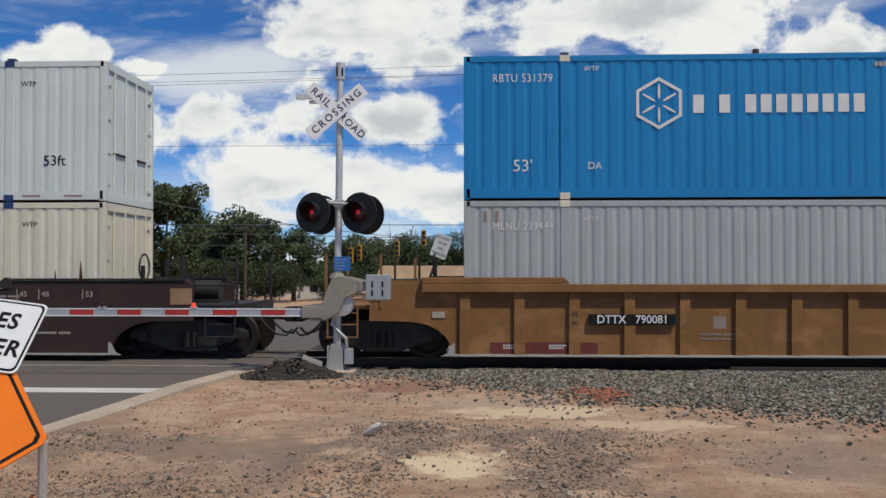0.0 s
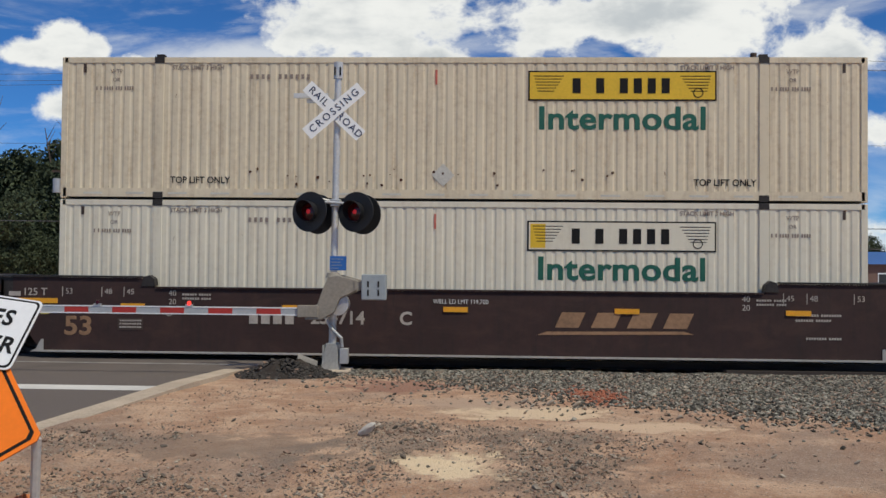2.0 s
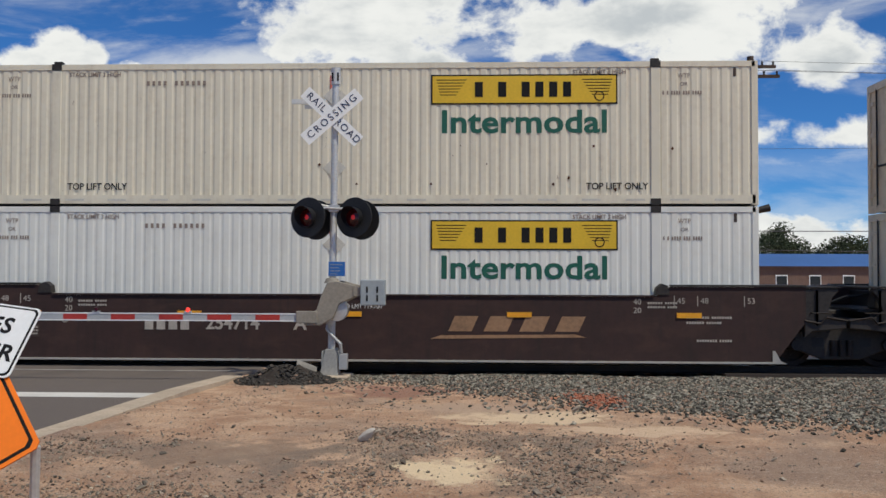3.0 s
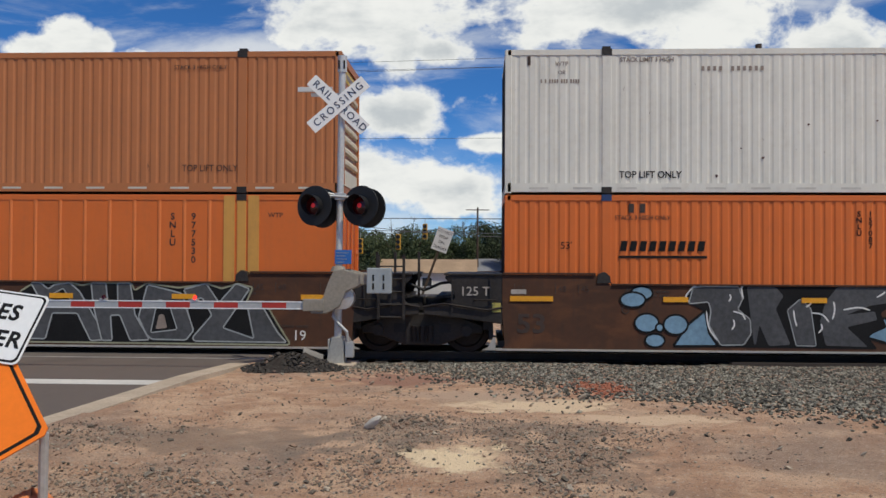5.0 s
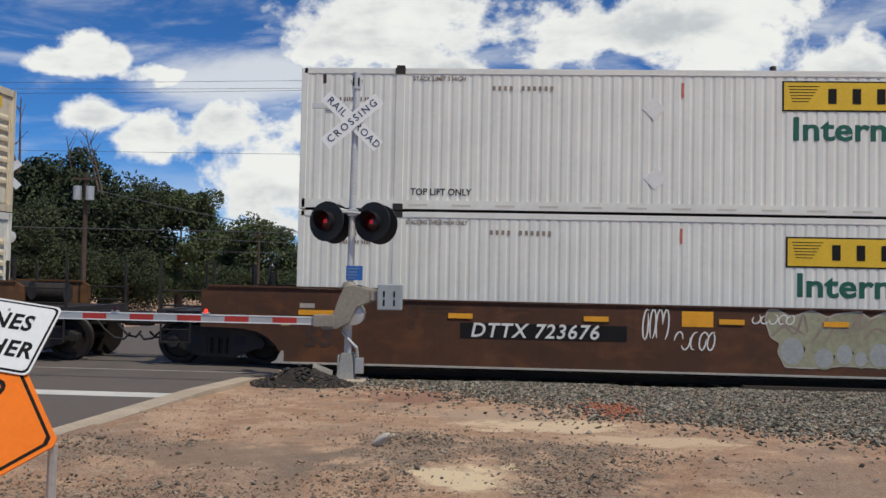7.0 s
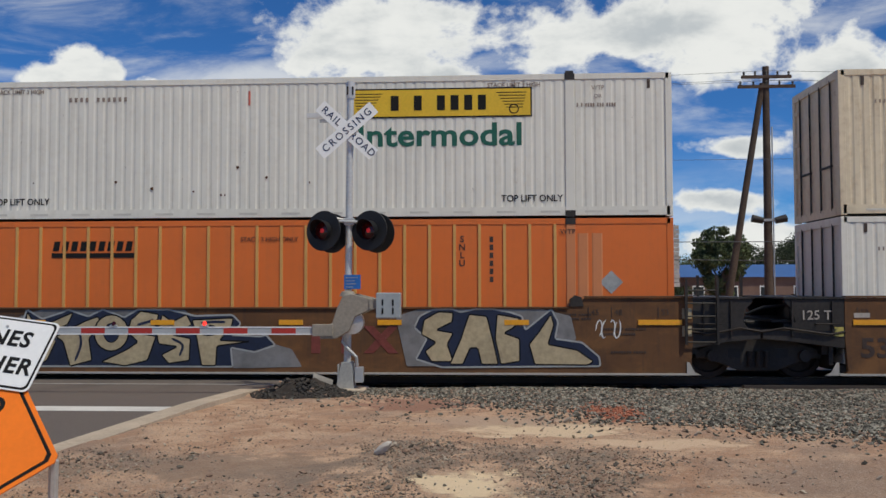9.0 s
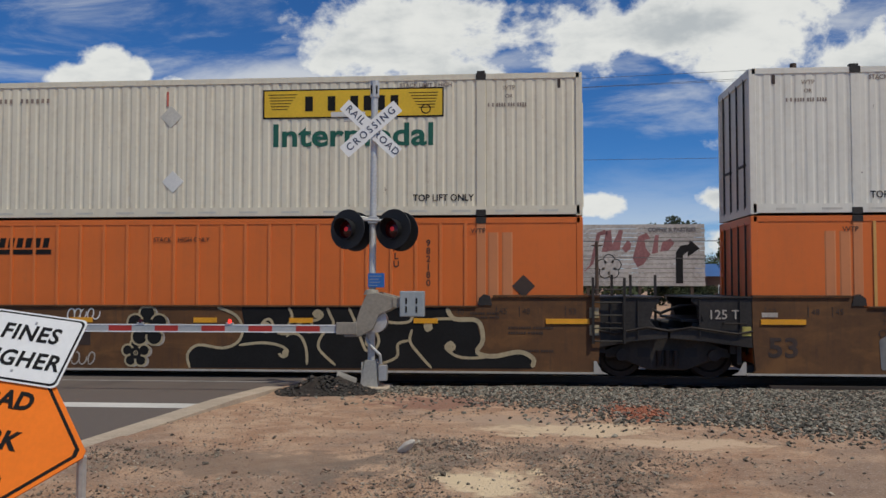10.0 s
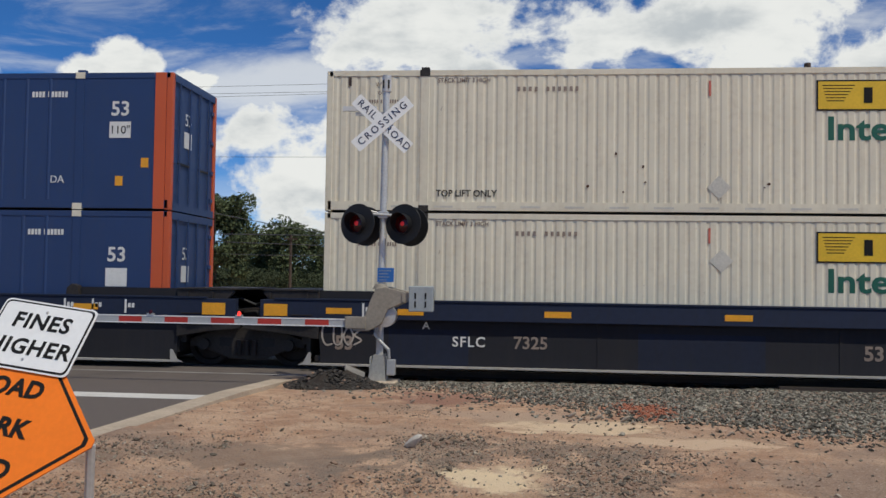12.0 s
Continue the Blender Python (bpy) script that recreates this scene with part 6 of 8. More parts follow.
spray(car, [
    ('smoke', None, 0, [(-5.79, 0.80), (-5.38, 1.02), (-5.05, 1.25), (-4.60, 1.39), (-1.63, 1.38), (-1.31, 0.81), (-1.86, 0.24), (-5.76, 0.23)]),
    ('smoke', None, 0, [(-0.77, 0.54), (-0.23, 0.81), (0.52, 0.60), (0.73, 0.25), (-0.67, 0.22)]),
    ('ink', 'silver', 0.035, [(-5.27, 0.25), (-4.94, 0.56), (-5.05, 0.80), (-4.97, 1.19), (-4.90, 1.39), (-4.58, 1.20), (-4.14, 1.34), (-4.05, 1.39), (-3.63, 1.25), (-3.33, 1.39), (-2.89, 1.23), (-2.61, 1.39), (-2.12, 1.38), (-2.00, 1.39), (-1.59, 1.30), (-1.46, 1.26), (-0.68, 1.28), (-0.51, 1.11), (-0.70, 0.88), (-0.12, 0.85), (-0.00, 0.88), (0.19, 0.68), (-0.23, 0.54), (-0.71, 0.63), (-0.67, 0.25)]),
    ('sand', 'black', 0.03, [(-4.89, 1.34), (-4.74, 1.11), (-4.54, 1.07), (-4.14, 1.25), (-3.94, 1.33), (-4.05, 1.09), (-4.38, 0.94), (-4.25, 0.83), (-4.47, 0.36), (-4.76, 0.27), (-5.16, 0.27), (-4.87, 0.64), (-4.98, 0.86)]),
    ('sand', 'black', 0.03, [(-4.29, 0.85), (-3.72, 1.14), (-3.43, 1.25), (-3.34, 1.09), (-3.61, 0.81), (-3.54, 0.37), (-3.99, 0.25), (-4.14, 0.74)]),
    ('oval', 'sand', 'black', 0.03, (-3.15, 0.92, 0.71, 0.73)),
    ('oval', 'ink', 'black', 0.02, (-3.15, 0.92, 0.31, 0.38)),
    ('sand', 'black', 0.03, [(-2.75, 1.18), (-2.55, 1.36), (-2.18, 1.29), (-2.25, 1.03), (-2.60, 0.92), (-2.23, 0.85), (-2.40, 0.37), (-2.86, 0.26), (-3.35, 0.34), (-2.82, 0.59), (-2.60, 0.74), (-2.82, 0.94)]),
    ('sand', 'black', 0.03, [(-2.11, 1.29), (-1.90, 1.14), (-1.61, 1.29), (-1.50, 1.08), (-1.90, 0.88), (-1.53, 0.81), (-1.55, 0.37), (-1.97, 0.31), (-2.12, 0.48), (-1.79, 0.65), (-2.18, 0.70), (-2.22, 0.92)]),
    ('sand', 'black', 0.03, [(-1.50, 1.18), (-0.66, 1.22), (-0.70, 1.03), (-0.94, 0.77), (-0.32, 0.75), (-0.99, 0.66), (-1.01, 0.27), (-1.30, 0.27), (-1.40, 0.81)]),
    ('oval', 'ink', 'black', 0.02, (-1.16, 0.97, 0.37, 0.21)),
    ('line', 'ink', 0.05, [(-4.87, 0.80), (-4.60, 0.69), (-4.72, 0.36)]),
    ('line', 'ink', 0.05, [(-4.60, 1.08), (-4.38, 0.92), (-4.05, 0.36)]),
    ('line', 'ink', 0.05, [(-3.83, 1.03), (-3.77, 0.70), (-3.89, 0.36)]),
    ('line', 'ink', 0.05, [(-2.62, 1.08), (-2.40, 1.14), (-2.29, 1.19)]),
    ('line', 'ink', 0.05, [(-1.91, 0.81), (-1.69, 0.68), (-1.75, 0.46)]),
    ('line', 'ink', 0.05, [(-1.31, 1.12), (-1.09, 1.14), (-0.82, 1.14)]),
    ('smoke', None, 0, [(2.59, 1.25), (3.04, 1.39), (4.37, 1.39), (5.48, 1.39), (6.03, 1.25), (6.13, 0.81), (5.69, 0.28), (2.81, 0.27)]),
    ('ink', 'silver', 0.035, [(2.96, 1.03), (3.06, 1.25), (3.32, 1.38), (3.71, 1.39), (3.87, 1.33), (4.15, 1.39), (4.51, 1.39), (4.84, 1.33), (5.08, 1.25), (5.14, 0.98), (5.65, 1.39), (5.78, 1.14), (5.72, 0.81), (6.24, 0.74), (6.57, 0.46), (6.59, 0.28), (3.50, 0.25), (2.99, 0.41), (3.21, 0.81)]),
    ('sand', 'black', 0.03, [(3.15, 1.18), (3.44, 1.34), (3.73, 1.32), (3.71, 1.14), (3.39, 0.98), (3.73, 0.92), (3.61, 0.70), (3.73, 0.36), (3.30, 0.36), (3.17, 0.56), (3.39, 0.74), (3.10, 0.89)]),
    ('sand', 'black', 0.03, [(4.04, 1.29), (4.39, 1.25), (4.50, 0.81), (4.61, 0.31), (4.28, 0.31), (4.21, 0.63), (4.06, 0.63), (3.92, 0.31), (3.66, 0.31), (3.88, 0.81)]),
    ('sand', 'black', 0.03, [(4.59, 1.29), (5.04, 1.21), (4.92, 1.03), (4.72, 0.92), (5.03, 0.81), (5.03, 0.37), (4.66, 0.31), (4.55, 0.81)]),
    ('sand', 'black', 0.03, [(5.39, 0.92), (5.64, 1.29), (5.70, 1.08), (5.58, 0.70), (6.15, 0.59), (6.46, 0.37), (6.35, 0.30), (5.32, 0.31), (5.21, 0.70)]),
], y)
for i, xx in enumerate((1.0, 1.6)):
    part("owner_shape", Geo().box(xx - 0.28, xx + 0.28, CF - 0.003, CF, 0.96, 1.06).box(xx - 0.09, xx + 0.09, CF - 0.003, CF, 0.52, 0.96), INKS["wine"], car)
part("owner_shape", Geo().prism([(1.95, 0.52), (2.15, 0.52), (2.65, 1.06), (2.45, 1.06)], "y", CF - 0.003, CF).prism([(2.45, 0.52), (2.65, 0.52), (2.15, 1.06), (1.95, 1.06)], "y", CF - 0.005, CF), INKS["wine"], car)
scribble(car, 6.5, 1.0, 0.5, 0.35, "white", y, 77, 4, 0.025)

# unit 9: cream over orange, flowers and white scrolls
c = container(load(9), 1, "pale cream corrugated container with yellow company panel", "cream2")
trucker_logo(c, 3.45, 1.9)
small_marks(c)
placard(c, -0.35, 2.1, "tape")
placard(c, -0.3, 0.75, "white")
c = container(load(9), 0, "orange ridged container with black company name", "orange", "peach", "ridged", end="doors", tape="ridgehighlight")
black_name(c, -4.6, 2.4, national=True)
lettering("STACK 3 HIGH ONLY", 0.13, -0.1, FACE - 0.012, 2.45, INKS["darktext"], c, stretch=0.95)
lettering("WTP", 0.14, 6.0, FACE - 0.02, 2.6, INKS["darktext"], c)
lettering("WTP", 0.14, -6.2, FACE - 0.02, 2.6, INKS["darktext"], c)
upright(c, "SNLU", 4.35, 2.42, 0.18, 0.16)
upright(c, "982180", 5.0, 2.36, 0.18, 0.16)
placard(c, 6.9, 1.5, "darktext")
car = well_car(load(9), "ochre", "coupler", "ladder", label="ochre brown well car with flower and scroll graffiti")
car_marks(car, "darktext", joint=False)
part("number_board", Geo().box(-4.4, -1.9, CF - 0.003, CF, 0.62, 0.95), INKS["darktext"], car)
lettering("DTTX 765095", 0.33, -3.2, CF - 0.006, 0.79, INKS["dull"], car, shear=0.1, spacing=1.1, bold=0.006, name="car_number")
spray(car, [
    ('black', 'dull', 0.035, [(-7.07, 1.20), (-6.74, 1.39), (-6.55, 1.39), (-6.29, 1.39), (-6.24, 1.29), (-6.34, 0.75), (-6.10, 0.63), (-6.11, 0.36), (-6.22, 0.27), (-6.99, 0.29), (-7.02, 0.60), (-6.72, 0.79), (-6.72, 1.10), (-6.93, 0.84)]),
    ('black', 'dull', 0.035, [(-6.26, 1.33), (-5.97, 1.39), (-5.69, 1.31), (-5.75, 0.99), (-5.58, 0.82), (-5.50, 0.27), (-6.16, 0.27), (-6.05, 0.69), (-5.91, 1.03), (-6.06, 1.13), (-6.24, 1.06)]),
    ('black', 'dull', 0.035, [(-5.66, 1.30), (-5.10, 1.39), (-5.06, 1.31), (-5.43, 1.19), (-4.93, 1.16), (-4.71, 0.84), (-4.81, 0.33), (-5.24, 0.26), (-5.36, 0.49), (-5.08, 0.76), (-5.30, 0.85), (-5.63, 0.90)]),
    ('black', None, 0, [(0.19, 0.17), (0.14, 0.44), (0.36, 0.63), (0.87, 0.57), (1.18, 0.70), (1.31, 1.04), (1.24, 1.39), (5.39, 1.39), (5.52, 1.19), (5.97, 1.14), (6.06, 0.76), (5.98, 0.52), (6.30, 0.43), (6.78, 0.53), (7.06, 0.40), (7.06, 0.21)]),
    ('line', 'sand', 0.055, [(0.75, 1.39), (1.13, 1.23), (1.27, 0.95), (1.18, 0.70), (0.87, 0.57), (0.36, 0.63), (0.14, 0.44), (0.19, 0.17)]),
    ('line', 'sand', 0.055, [(1.80, 1.02), (1.85, 0.93), (1.70, 0.91), (1.67, 1.06), (1.83, 1.15), (2.01, 0.88), (2.41, 0.85), (2.57, 0.58), (2.59, 0.25)]),
    ('line', 'sand', 0.055, [(2.21, 1.39), (2.28, 1.18), (2.10, 0.87)]),
    ('line', 'sand', 0.055, [(2.17, 0.80), (2.46, 1.09), (2.79, 1.14), (2.90, 1.25), (2.79, 1.33), (2.70, 1.24)]),
    ('line', 'sand', 0.055, [(2.99, 1.39), (3.05, 1.25), (3.12, 1.05), (2.90, 0.85), (2.83, 0.57), (3.17, 0.24)]),
    ('line', 'sand', 0.055, [(3.43, 1.39), (3.54, 1.15), (3.69, 0.73), (3.80, 0.53), (3.94, 0.67), (3.83, 0.78)]),
    ('line', 'sand', 0.055, [(3.80, 1.39), (3.91, 1.06), (4.04, 0.73), (3.91, 0.49)]),
    ('line', 'sand', 0.055, [(4.02, 1.17), (4.31, 1.09), (4.63, 1.11), (4.72, 1.23), (4.87, 1.39)]),
    ('line', 'sand', 0.055, [(4.63, 0.74), (4.42, 0.67), (4.39, 0.41), (4.00, 0.25)]),
    ('line', 'sand', 0.055, [(4.70, 0.96), (4.66, 0.72), (4.85, 0.46), (5.09, 0.20)]),
    ('line', 'sand', 0.055, [(5.11, 1.01), (5.00, 0.94), (4.96, 1.07), (5.11, 1.16), (5.54, 1.17)]),
    ('line', 'sand', 0.055, [(5.46, 0.53), (5.54, 0.62), (5.46, 0.71), (5.37, 0.60), (5.61, 0.43), (6.02, 0.41), (6.36, 0.48)]),
    ('line', 'sand', 0.055, [(1.20, 0.63), (1.65, 0.68), (1.99, 0.64), (2.19, 0.53), (2.12, 0.40), (2.01, 0.47)]),
    ('line', 'sand', 0.055, [(2.66, 1.09), (2.72, 0.98), (2.63, 0.89), (2.54, 0.98)]),
    ('line', 'sand', 0.09, [(5.39, 1.39), (5.54, 1.17), (6.00, 1.13), (6.10, 0.76), (5.99, 0.52), (6.31, 0.44), (6.81, 0.53), (7.08, 0.40), (7.06, 0.23)]),
    ('oval', 'sand', None, 0, (1.76, 0.99, 0.18, 0.21)),
    ('oval', 'sand', None, 0, (2.79, 1.25, 0.15, 0.16)),
    ('oval', 'sand', None, 0, (3.85, 0.69, 0.18, 0.18)),
    ('oval', 'sand', None, 0, (2.15, 0.47, 0.13, 0.16)),
    ('oval', 'sand', None, 0, (5.03, 1.04, 0.15, 0.16)),
    ('oval', 'sand', None, 0, (5.44, 0.61, 0.13, 0.16)),
], y)


def flower(car, x, z, r):
    """Five black petals with a pale rim and shadow, and a ringed heart."""
    turns = [math.pi / 2 + i * 2 * math.pi / 5 for i in range(5)]
    petals = [(x + r * 0.62 * math.cos(a), z + r * 0.62 * math.sin(a), r * 0.80, r * 0.80) for a in turns]
    layers = [("oval", "dull", None, 0, (a + 0.06, b - 0.02, w, h)) for a, b, w, h in petals]
    layers += [("oval", "black", "sand", 0.04, p) for p in petals]
    layers += [("oval", "black", None, 0, (x, z, r * 0.8, r * 0.8)), ("oval", "sand", None, 0, (x, z, r * 0.34, r * 0.34)), ("oval", "black", None, 0, (x, z, r * 0.22, r * 0.22)), ("oval", "sand", None, 0, (x, z, r * 0.1, r * 0.1))]
    spray(car, layers, y)


flower(car, -0.71, 1.0, 0.42)
flower(car, -0.94, 0.46, 0.29)
scribble(car, -2.4, 1.25, 0.7, 0.22, "white", y, 110, 5, 0.025)
scribble(car, -2.6, 0.35, 0.8, 0.25, "dull", y, 111, 5, 0.03)

# unit 10: two cream containers in a dark blue car
c = container(load(10), 1, "cream corrugated container with yellow company panel", "cream2")
trucker_logo(c, 3.45, 1.9)
small_marks(c)
placard(c, -0.25, 0.52, "tape")
rust_spots(c, 8, 120, -6, 7, 0.4, 1.4)
c = container(load(10), 0, "cream white corrugated container with yellow company panel", "cream2")
trucker_logo(c, 3.45, 1.85)
small_marks(c, lift=False)
placard(c, -0.2, 1.98, "tape")


def blue_car_marks(car):
    lettering("SFLC", 0.28, -5.1, -1.424, 0.62, INKS["white"], car, name="owner_mark", spacing=1.15, bold=0.004)
    lettering("7325", 0.34, -3.88, -1.424, 0.62, INKS["fade"], car, name="car_number", bold=0.006)
    lettering("A", 0.22, -5.95, -1.424, 0.93, INKS["white"], car)
    for xx in (2.6, -7.6):
        lettering("53", 0.38, xx, -1.424, 0.55, INKS["fade"], car, bold=0.01)
    for xx in (-7.69, -6.25, -3.36, 0.07, 3.49, 6.45):
        part("reflector", Geo().box(xx - 0.26, xx + 0.26, -1.556, -1.545, 1.14, 1.26), INKS["amber"], car, "amber reflective strip")
    for xx in (-8.98, 9.15):
        part("yellow_plate", Geo().box(xx - 0.24, xx + 0.24, -1.557, -1.545, 1.08, 1.32), INKS["amber"], car)
    for xx in (-7.2, -6.8, 6.0, 6.6, 7.3):
        part("measure_tick", Geo().box(xx - 0.02, xx + 0.02, -1.556, -1.545, 1.08, 1.36), INKS["white"], car)
        bars([2], xx + 0.05, 1.24, 0.08, 0.09, INKS["white"], car, -1.553)


car = well_car(load(10), "carblue", "joint", "coupler", "blue", label="dark navy blue well car with grimy lower sides")
blue_car_marks(car)
for dx, pts in ((0.0, [(0.2, 0.4), (0.05, 0.45), (0.0, 0.2), (0.08, 0.02), (0.22, 0.04)]), (0.22, [(0.02, 0.42), (0.02, 0.1), (0.1, 0.02), (0.18, 0.1), (0.18, 0.42)]), (0.44, [(0.1, 0.4), (0.0, 0.2), (0.1, 0.02), (0.2, 0.2), (0.1, 0.4)]), (0.62, [(0.02, 0.38), (0.16, 0.34), (0.04, 0.22), (0.18, 0.12), (0.02, 0.02)])):
    stroke(car, smooth_line([(-8.05 + dx + a, 0.5 + b) for a, b in pts]), 0.035, "dull", -1.427)

# unit 11: two dark blue containers with red corners
for level in (1, 0):
    c = container(load(11), level, "dark blue smooth container with red-orange corner posts", "navy", None, "panelled", end="blue53", feet="light")
    for e in (1,):
        part("red_edge", Geo().box(7.70, 7.94, SIDE_Y - 0.006, SIDE_Y + 0.03, 0.02, TALL - 0.002), P["redor"], c, "red-orange corner post")
    lettering("53", 0.42, 6.95, FACE - 0.004, 2.1 if level else 1.95, INKS["white"], c, bold=0.008)
    if level:
        lettering("110\"", 0.24, 6.95, FACE - 0.012, 1.66, INK, c)
    part("number_plate", Geo().box(6.72, 7.18, FACE - 0.008, FACE + 0.01, 1.5 if level else 1.3, 1.84 if level else 1.68), INKS["white"], c)
    bars([4, 6], 5.0, 2.42, 0.075, 0.12, INKS["white"], c, FACE - 0.002)
    lettering("DA", 0.22, 5.6, FACE - 0.004, 0.62, INKS["white"], c)
    for xx, zz in ((7.5, 0.98), (6.95, 0.6)):
        part("label_plate", Geo().box(xx - 0.08, xx + 0.08, FACE - 0.006, FACE + 0.01, zz - 0.1, zz + 0.1), INKS["amber"], c)
    t = Euler((0, 0, radians(90))).to_matrix().to_4x4()
    lettering("53", 0.38, 8.05, -0.35, 2.0, INKS["white"], c, turn=t)
    part("end_plate", Geo().box(8.04, 8.05, -0.55, -0.15, 1.4, 1.75), INKS["white"], c)
car = well_car(load(11), "carblue", "joint", "joint", "blue", label="dark navy blue well car with grimy lower sides")
blue_car_marks(car)


# ---- crossing signal ----
RED_DIM = plain("dim_red_glow", (0.3, 0.02, 0.02), 0.2, grain=60, emit=(1.0, 0.04, 0.06), strength=0.22)

def crossbuck(m, parent, back=False):
    """Two crossed blades with their words, facing local -y."""
    for k, (ang, words) in enumerate(((-42, (("RAIL", -0.35), ("ROAD", 0.35))), (42, (("CROSSING", 0.0),)))):
        turn = m @ Euler((0, radians(-ang), 0)).to_matrix().to_4x4()
        y = 0.012 - 0.024 * k
        g = Geo().prism([(-0.60, -0.115), (0.60, -0.115), (0.61, -0.105), (0.61, 0.105), (0.60, 0.115), (-0.60, 0.115), (-0.61, 0.105), (-0.61, -0.105)], "y", y - 0.004, y + 0.004).turned(turn)
        blade = part("blade", g, SILVER_TAPE if back else WHITE, parent)
        if not back:
            for text, off in words:
                ob = lettering(text, 0.172, off, y - 0.007, 0.0, plain("navy_letter_paint", (0.02, 0.035, 0.09), 0.5, grain=30), blade, bold=0.001, spacing=1.38 if text == "CROSSING" else 1.16)
                ob.data.transform(turn)


def signal_head(parent, at, axis, lens):
    a = Vector(axis).normalized()
    c = Vector(at)
    head = part("signal_head", Geo().lathe([(0.0, -0.14), (0.10, -0.14), (0.15, -0.08), (0.16, 0.0), (0.335, 0.0), (0.34, 0.012), (0.335, 0.02), (0.0, 0.02)], c, a, 40), BLACK, parent, "black round signal with red lens", smooth=True)
    part("lens", Geo().lathe([(0.0, 0.05), (0.06, 0.046), (0.12, 0.032), (0.15, 0.02)], c, a, 28), lens, head, "red lens", smooth=True)
    part("bulb", Geo().lathe([(0.0, 0.062), (0.025, 0.058), (0.04, 0.05)], c, a, 16), RED_GLOW if lens is RED_GLOW else RED_DIM, head, "glowing bulb", smooth=True)
    # hood, longer above than below
    q = a.to_track_quat("Z", "Y")
    n, vs, fs = 36, [], []
    for i in range(n + 1):
        th = 2 * math.pi * i / n
        d = Vector((math.cos(th), math.sin(th), 0))
        up = (q @ d).z
        ln = 0.08 + 0.16 * (0.5 + 0.5 * up)
        for r, l in ((0.165, 0.02), (0.175, ln), (0.168, ln), (0.158, 0.02)):
            vs.append(c + q @ (d * r + Vector((0, 0, l))))
    for i in range(n):
        for j in range(3):
            fs.append((i * 4 + j, (i + 1) * 4 + j, (i + 1) * 4 + j + 1, i * 4 + j + 1))
    part("hood", Geo().add(vs, fs), BLACK, head, smooth=True)
    return head


def crossing_signal():
    X, Y, Z = -2.40, 14.6, 0.12
    s = thing("crossing_signal", "silver railway crossing mast with crossbuck, red lamps and lowered gate", "crossing signal", pose(X, Y, Z))
    part("mast", Geo().cyl((-0.02, 0, 0.1), (0.03, 0, 5.0), 0.062, 0.058, 20), ALU, s, "weathered aluminium mast", smooth=True)
    part("mast_cap", Geo().cyl((0.03, 0, 4.93), (0.032, 0, 5.21), 0.078, 0.078, 20), ALU, s, smooth=True)
    for dx in (-0.045, 0.045):
        part("cap_slot", Geo().box(0.03 + dx - 0.012, 0.03 + dx + 0.012, -0.082, -0.05, 4.98, 5.12), INK, s)
    g = Geo()
    g.prism([(-0.20, 0.0), (0.12, 0.0), (0.08, 0.46), (-0.10, 0.46)], "y", -0.13, -0.10).prism([(-0.20, 0.0), (0.12, 0.0), (0.08, 0.46), (-0.10, 0.46)], "y", 0.10, 0.13)
    g.prism([(-0.13, 0.0), (0.13, 0.0), (0.10, 0.42), (-0.10, 0.42)], "x", 0.08, 0.11).prism([(-0.13, 0.0), (0.13, 0.0), (0.10, 0.42), (-0.10, 0.42)], "x", -0.17, -0.14)
    # greyer than the mast: the shade on the foot is in its colour
    part("mast_foot", g, plain("shaded_cast_metal", (0.40, 0.39, 0.36), 0.6, 0.2, grain=25, vary=0.2), s, "flared cast foot", bevel=0.008)
    part("foundation", Geo().box(-0.3, 0.3, -0.3, 0.3, -0.3, 0.02), CONCRETE, s, "concrete footing", bevel=0.02)
    part("junction_box", Geo().box(0.13, 0.27, -0.16, -0.02, 0.12, 0.38), STEEL, s, bevel=0.012)
    part("cable", Geo().tube([(0.17, -0.14, 0.4), (0.16, -0.16, 0.55), (0.02, -0.16, 0.68), (-0.08, -0.12, 0.8), (-0.06, -0.1, 0.95)], 0.028, 10), STEEL, s)
    xb = part("crossbuck", Geo().box(-0.05, 0.05, -0.11, 0.0, 4.3, 4.4), STEEL, s, "white crossbuck with black words")
    crossbuck(pose(-0.01, -0.14, 4.36, 0, 0, 12), xb)
    # second crossbuck, seen on its edge, for the other way
    part("edge_on_blade", Geo().box(-0.72, -0.14, -0.04, 0.02, 4.60, 4.68), SILVER_TAPE, s, "blade seen on its edge")
    part("blade_bracket", Geo().box(-0.5, 0.0, -0.02, 0.02, 4.52, 4.58), STEEL, s)
    part("lamp_bar", Geo().cyl((-0.42, -0.08, 2.84), (0.36, -0.08, 2.80), 0.025, n=10), ALU, s)
    part("lamp_brace", Geo().cyl((-0.38, -0.06, 2.92), (0.0, 0.0, 2.84), 0.016, n=8), ALU, s)
    part("bar_clamp", Geo().box(-0.07, 0.1, -0.09, 0.09, 2.76, 2.88), STEEL, s, bevel=0.01)
    axis = (-0.38, -0.92, 0.05)
    for x in (-0.38, 0.40):
        signal_head(s, (x - 0.02, -0.14, 2.66), axis, RED_LENS)
        signal_head(s, (x + 0.065, 0.12, 2.635), (0.38, 0.92, 0.0), RED_LENS)
    plate = part("blue_sign", Geo().box(-0.06, 0.22, -0.10, -0.09, 1.68, 1.92), BLUE_SIGN, s, "small blue notice plate", bevel=0.003)
    for i, n in enumerate((8, 6, 7, 5)):
        bars([n], -0.03, 1.87 - 0.052 * i, 0.026, 0.015, INKS["grey"], plate, -0.102)
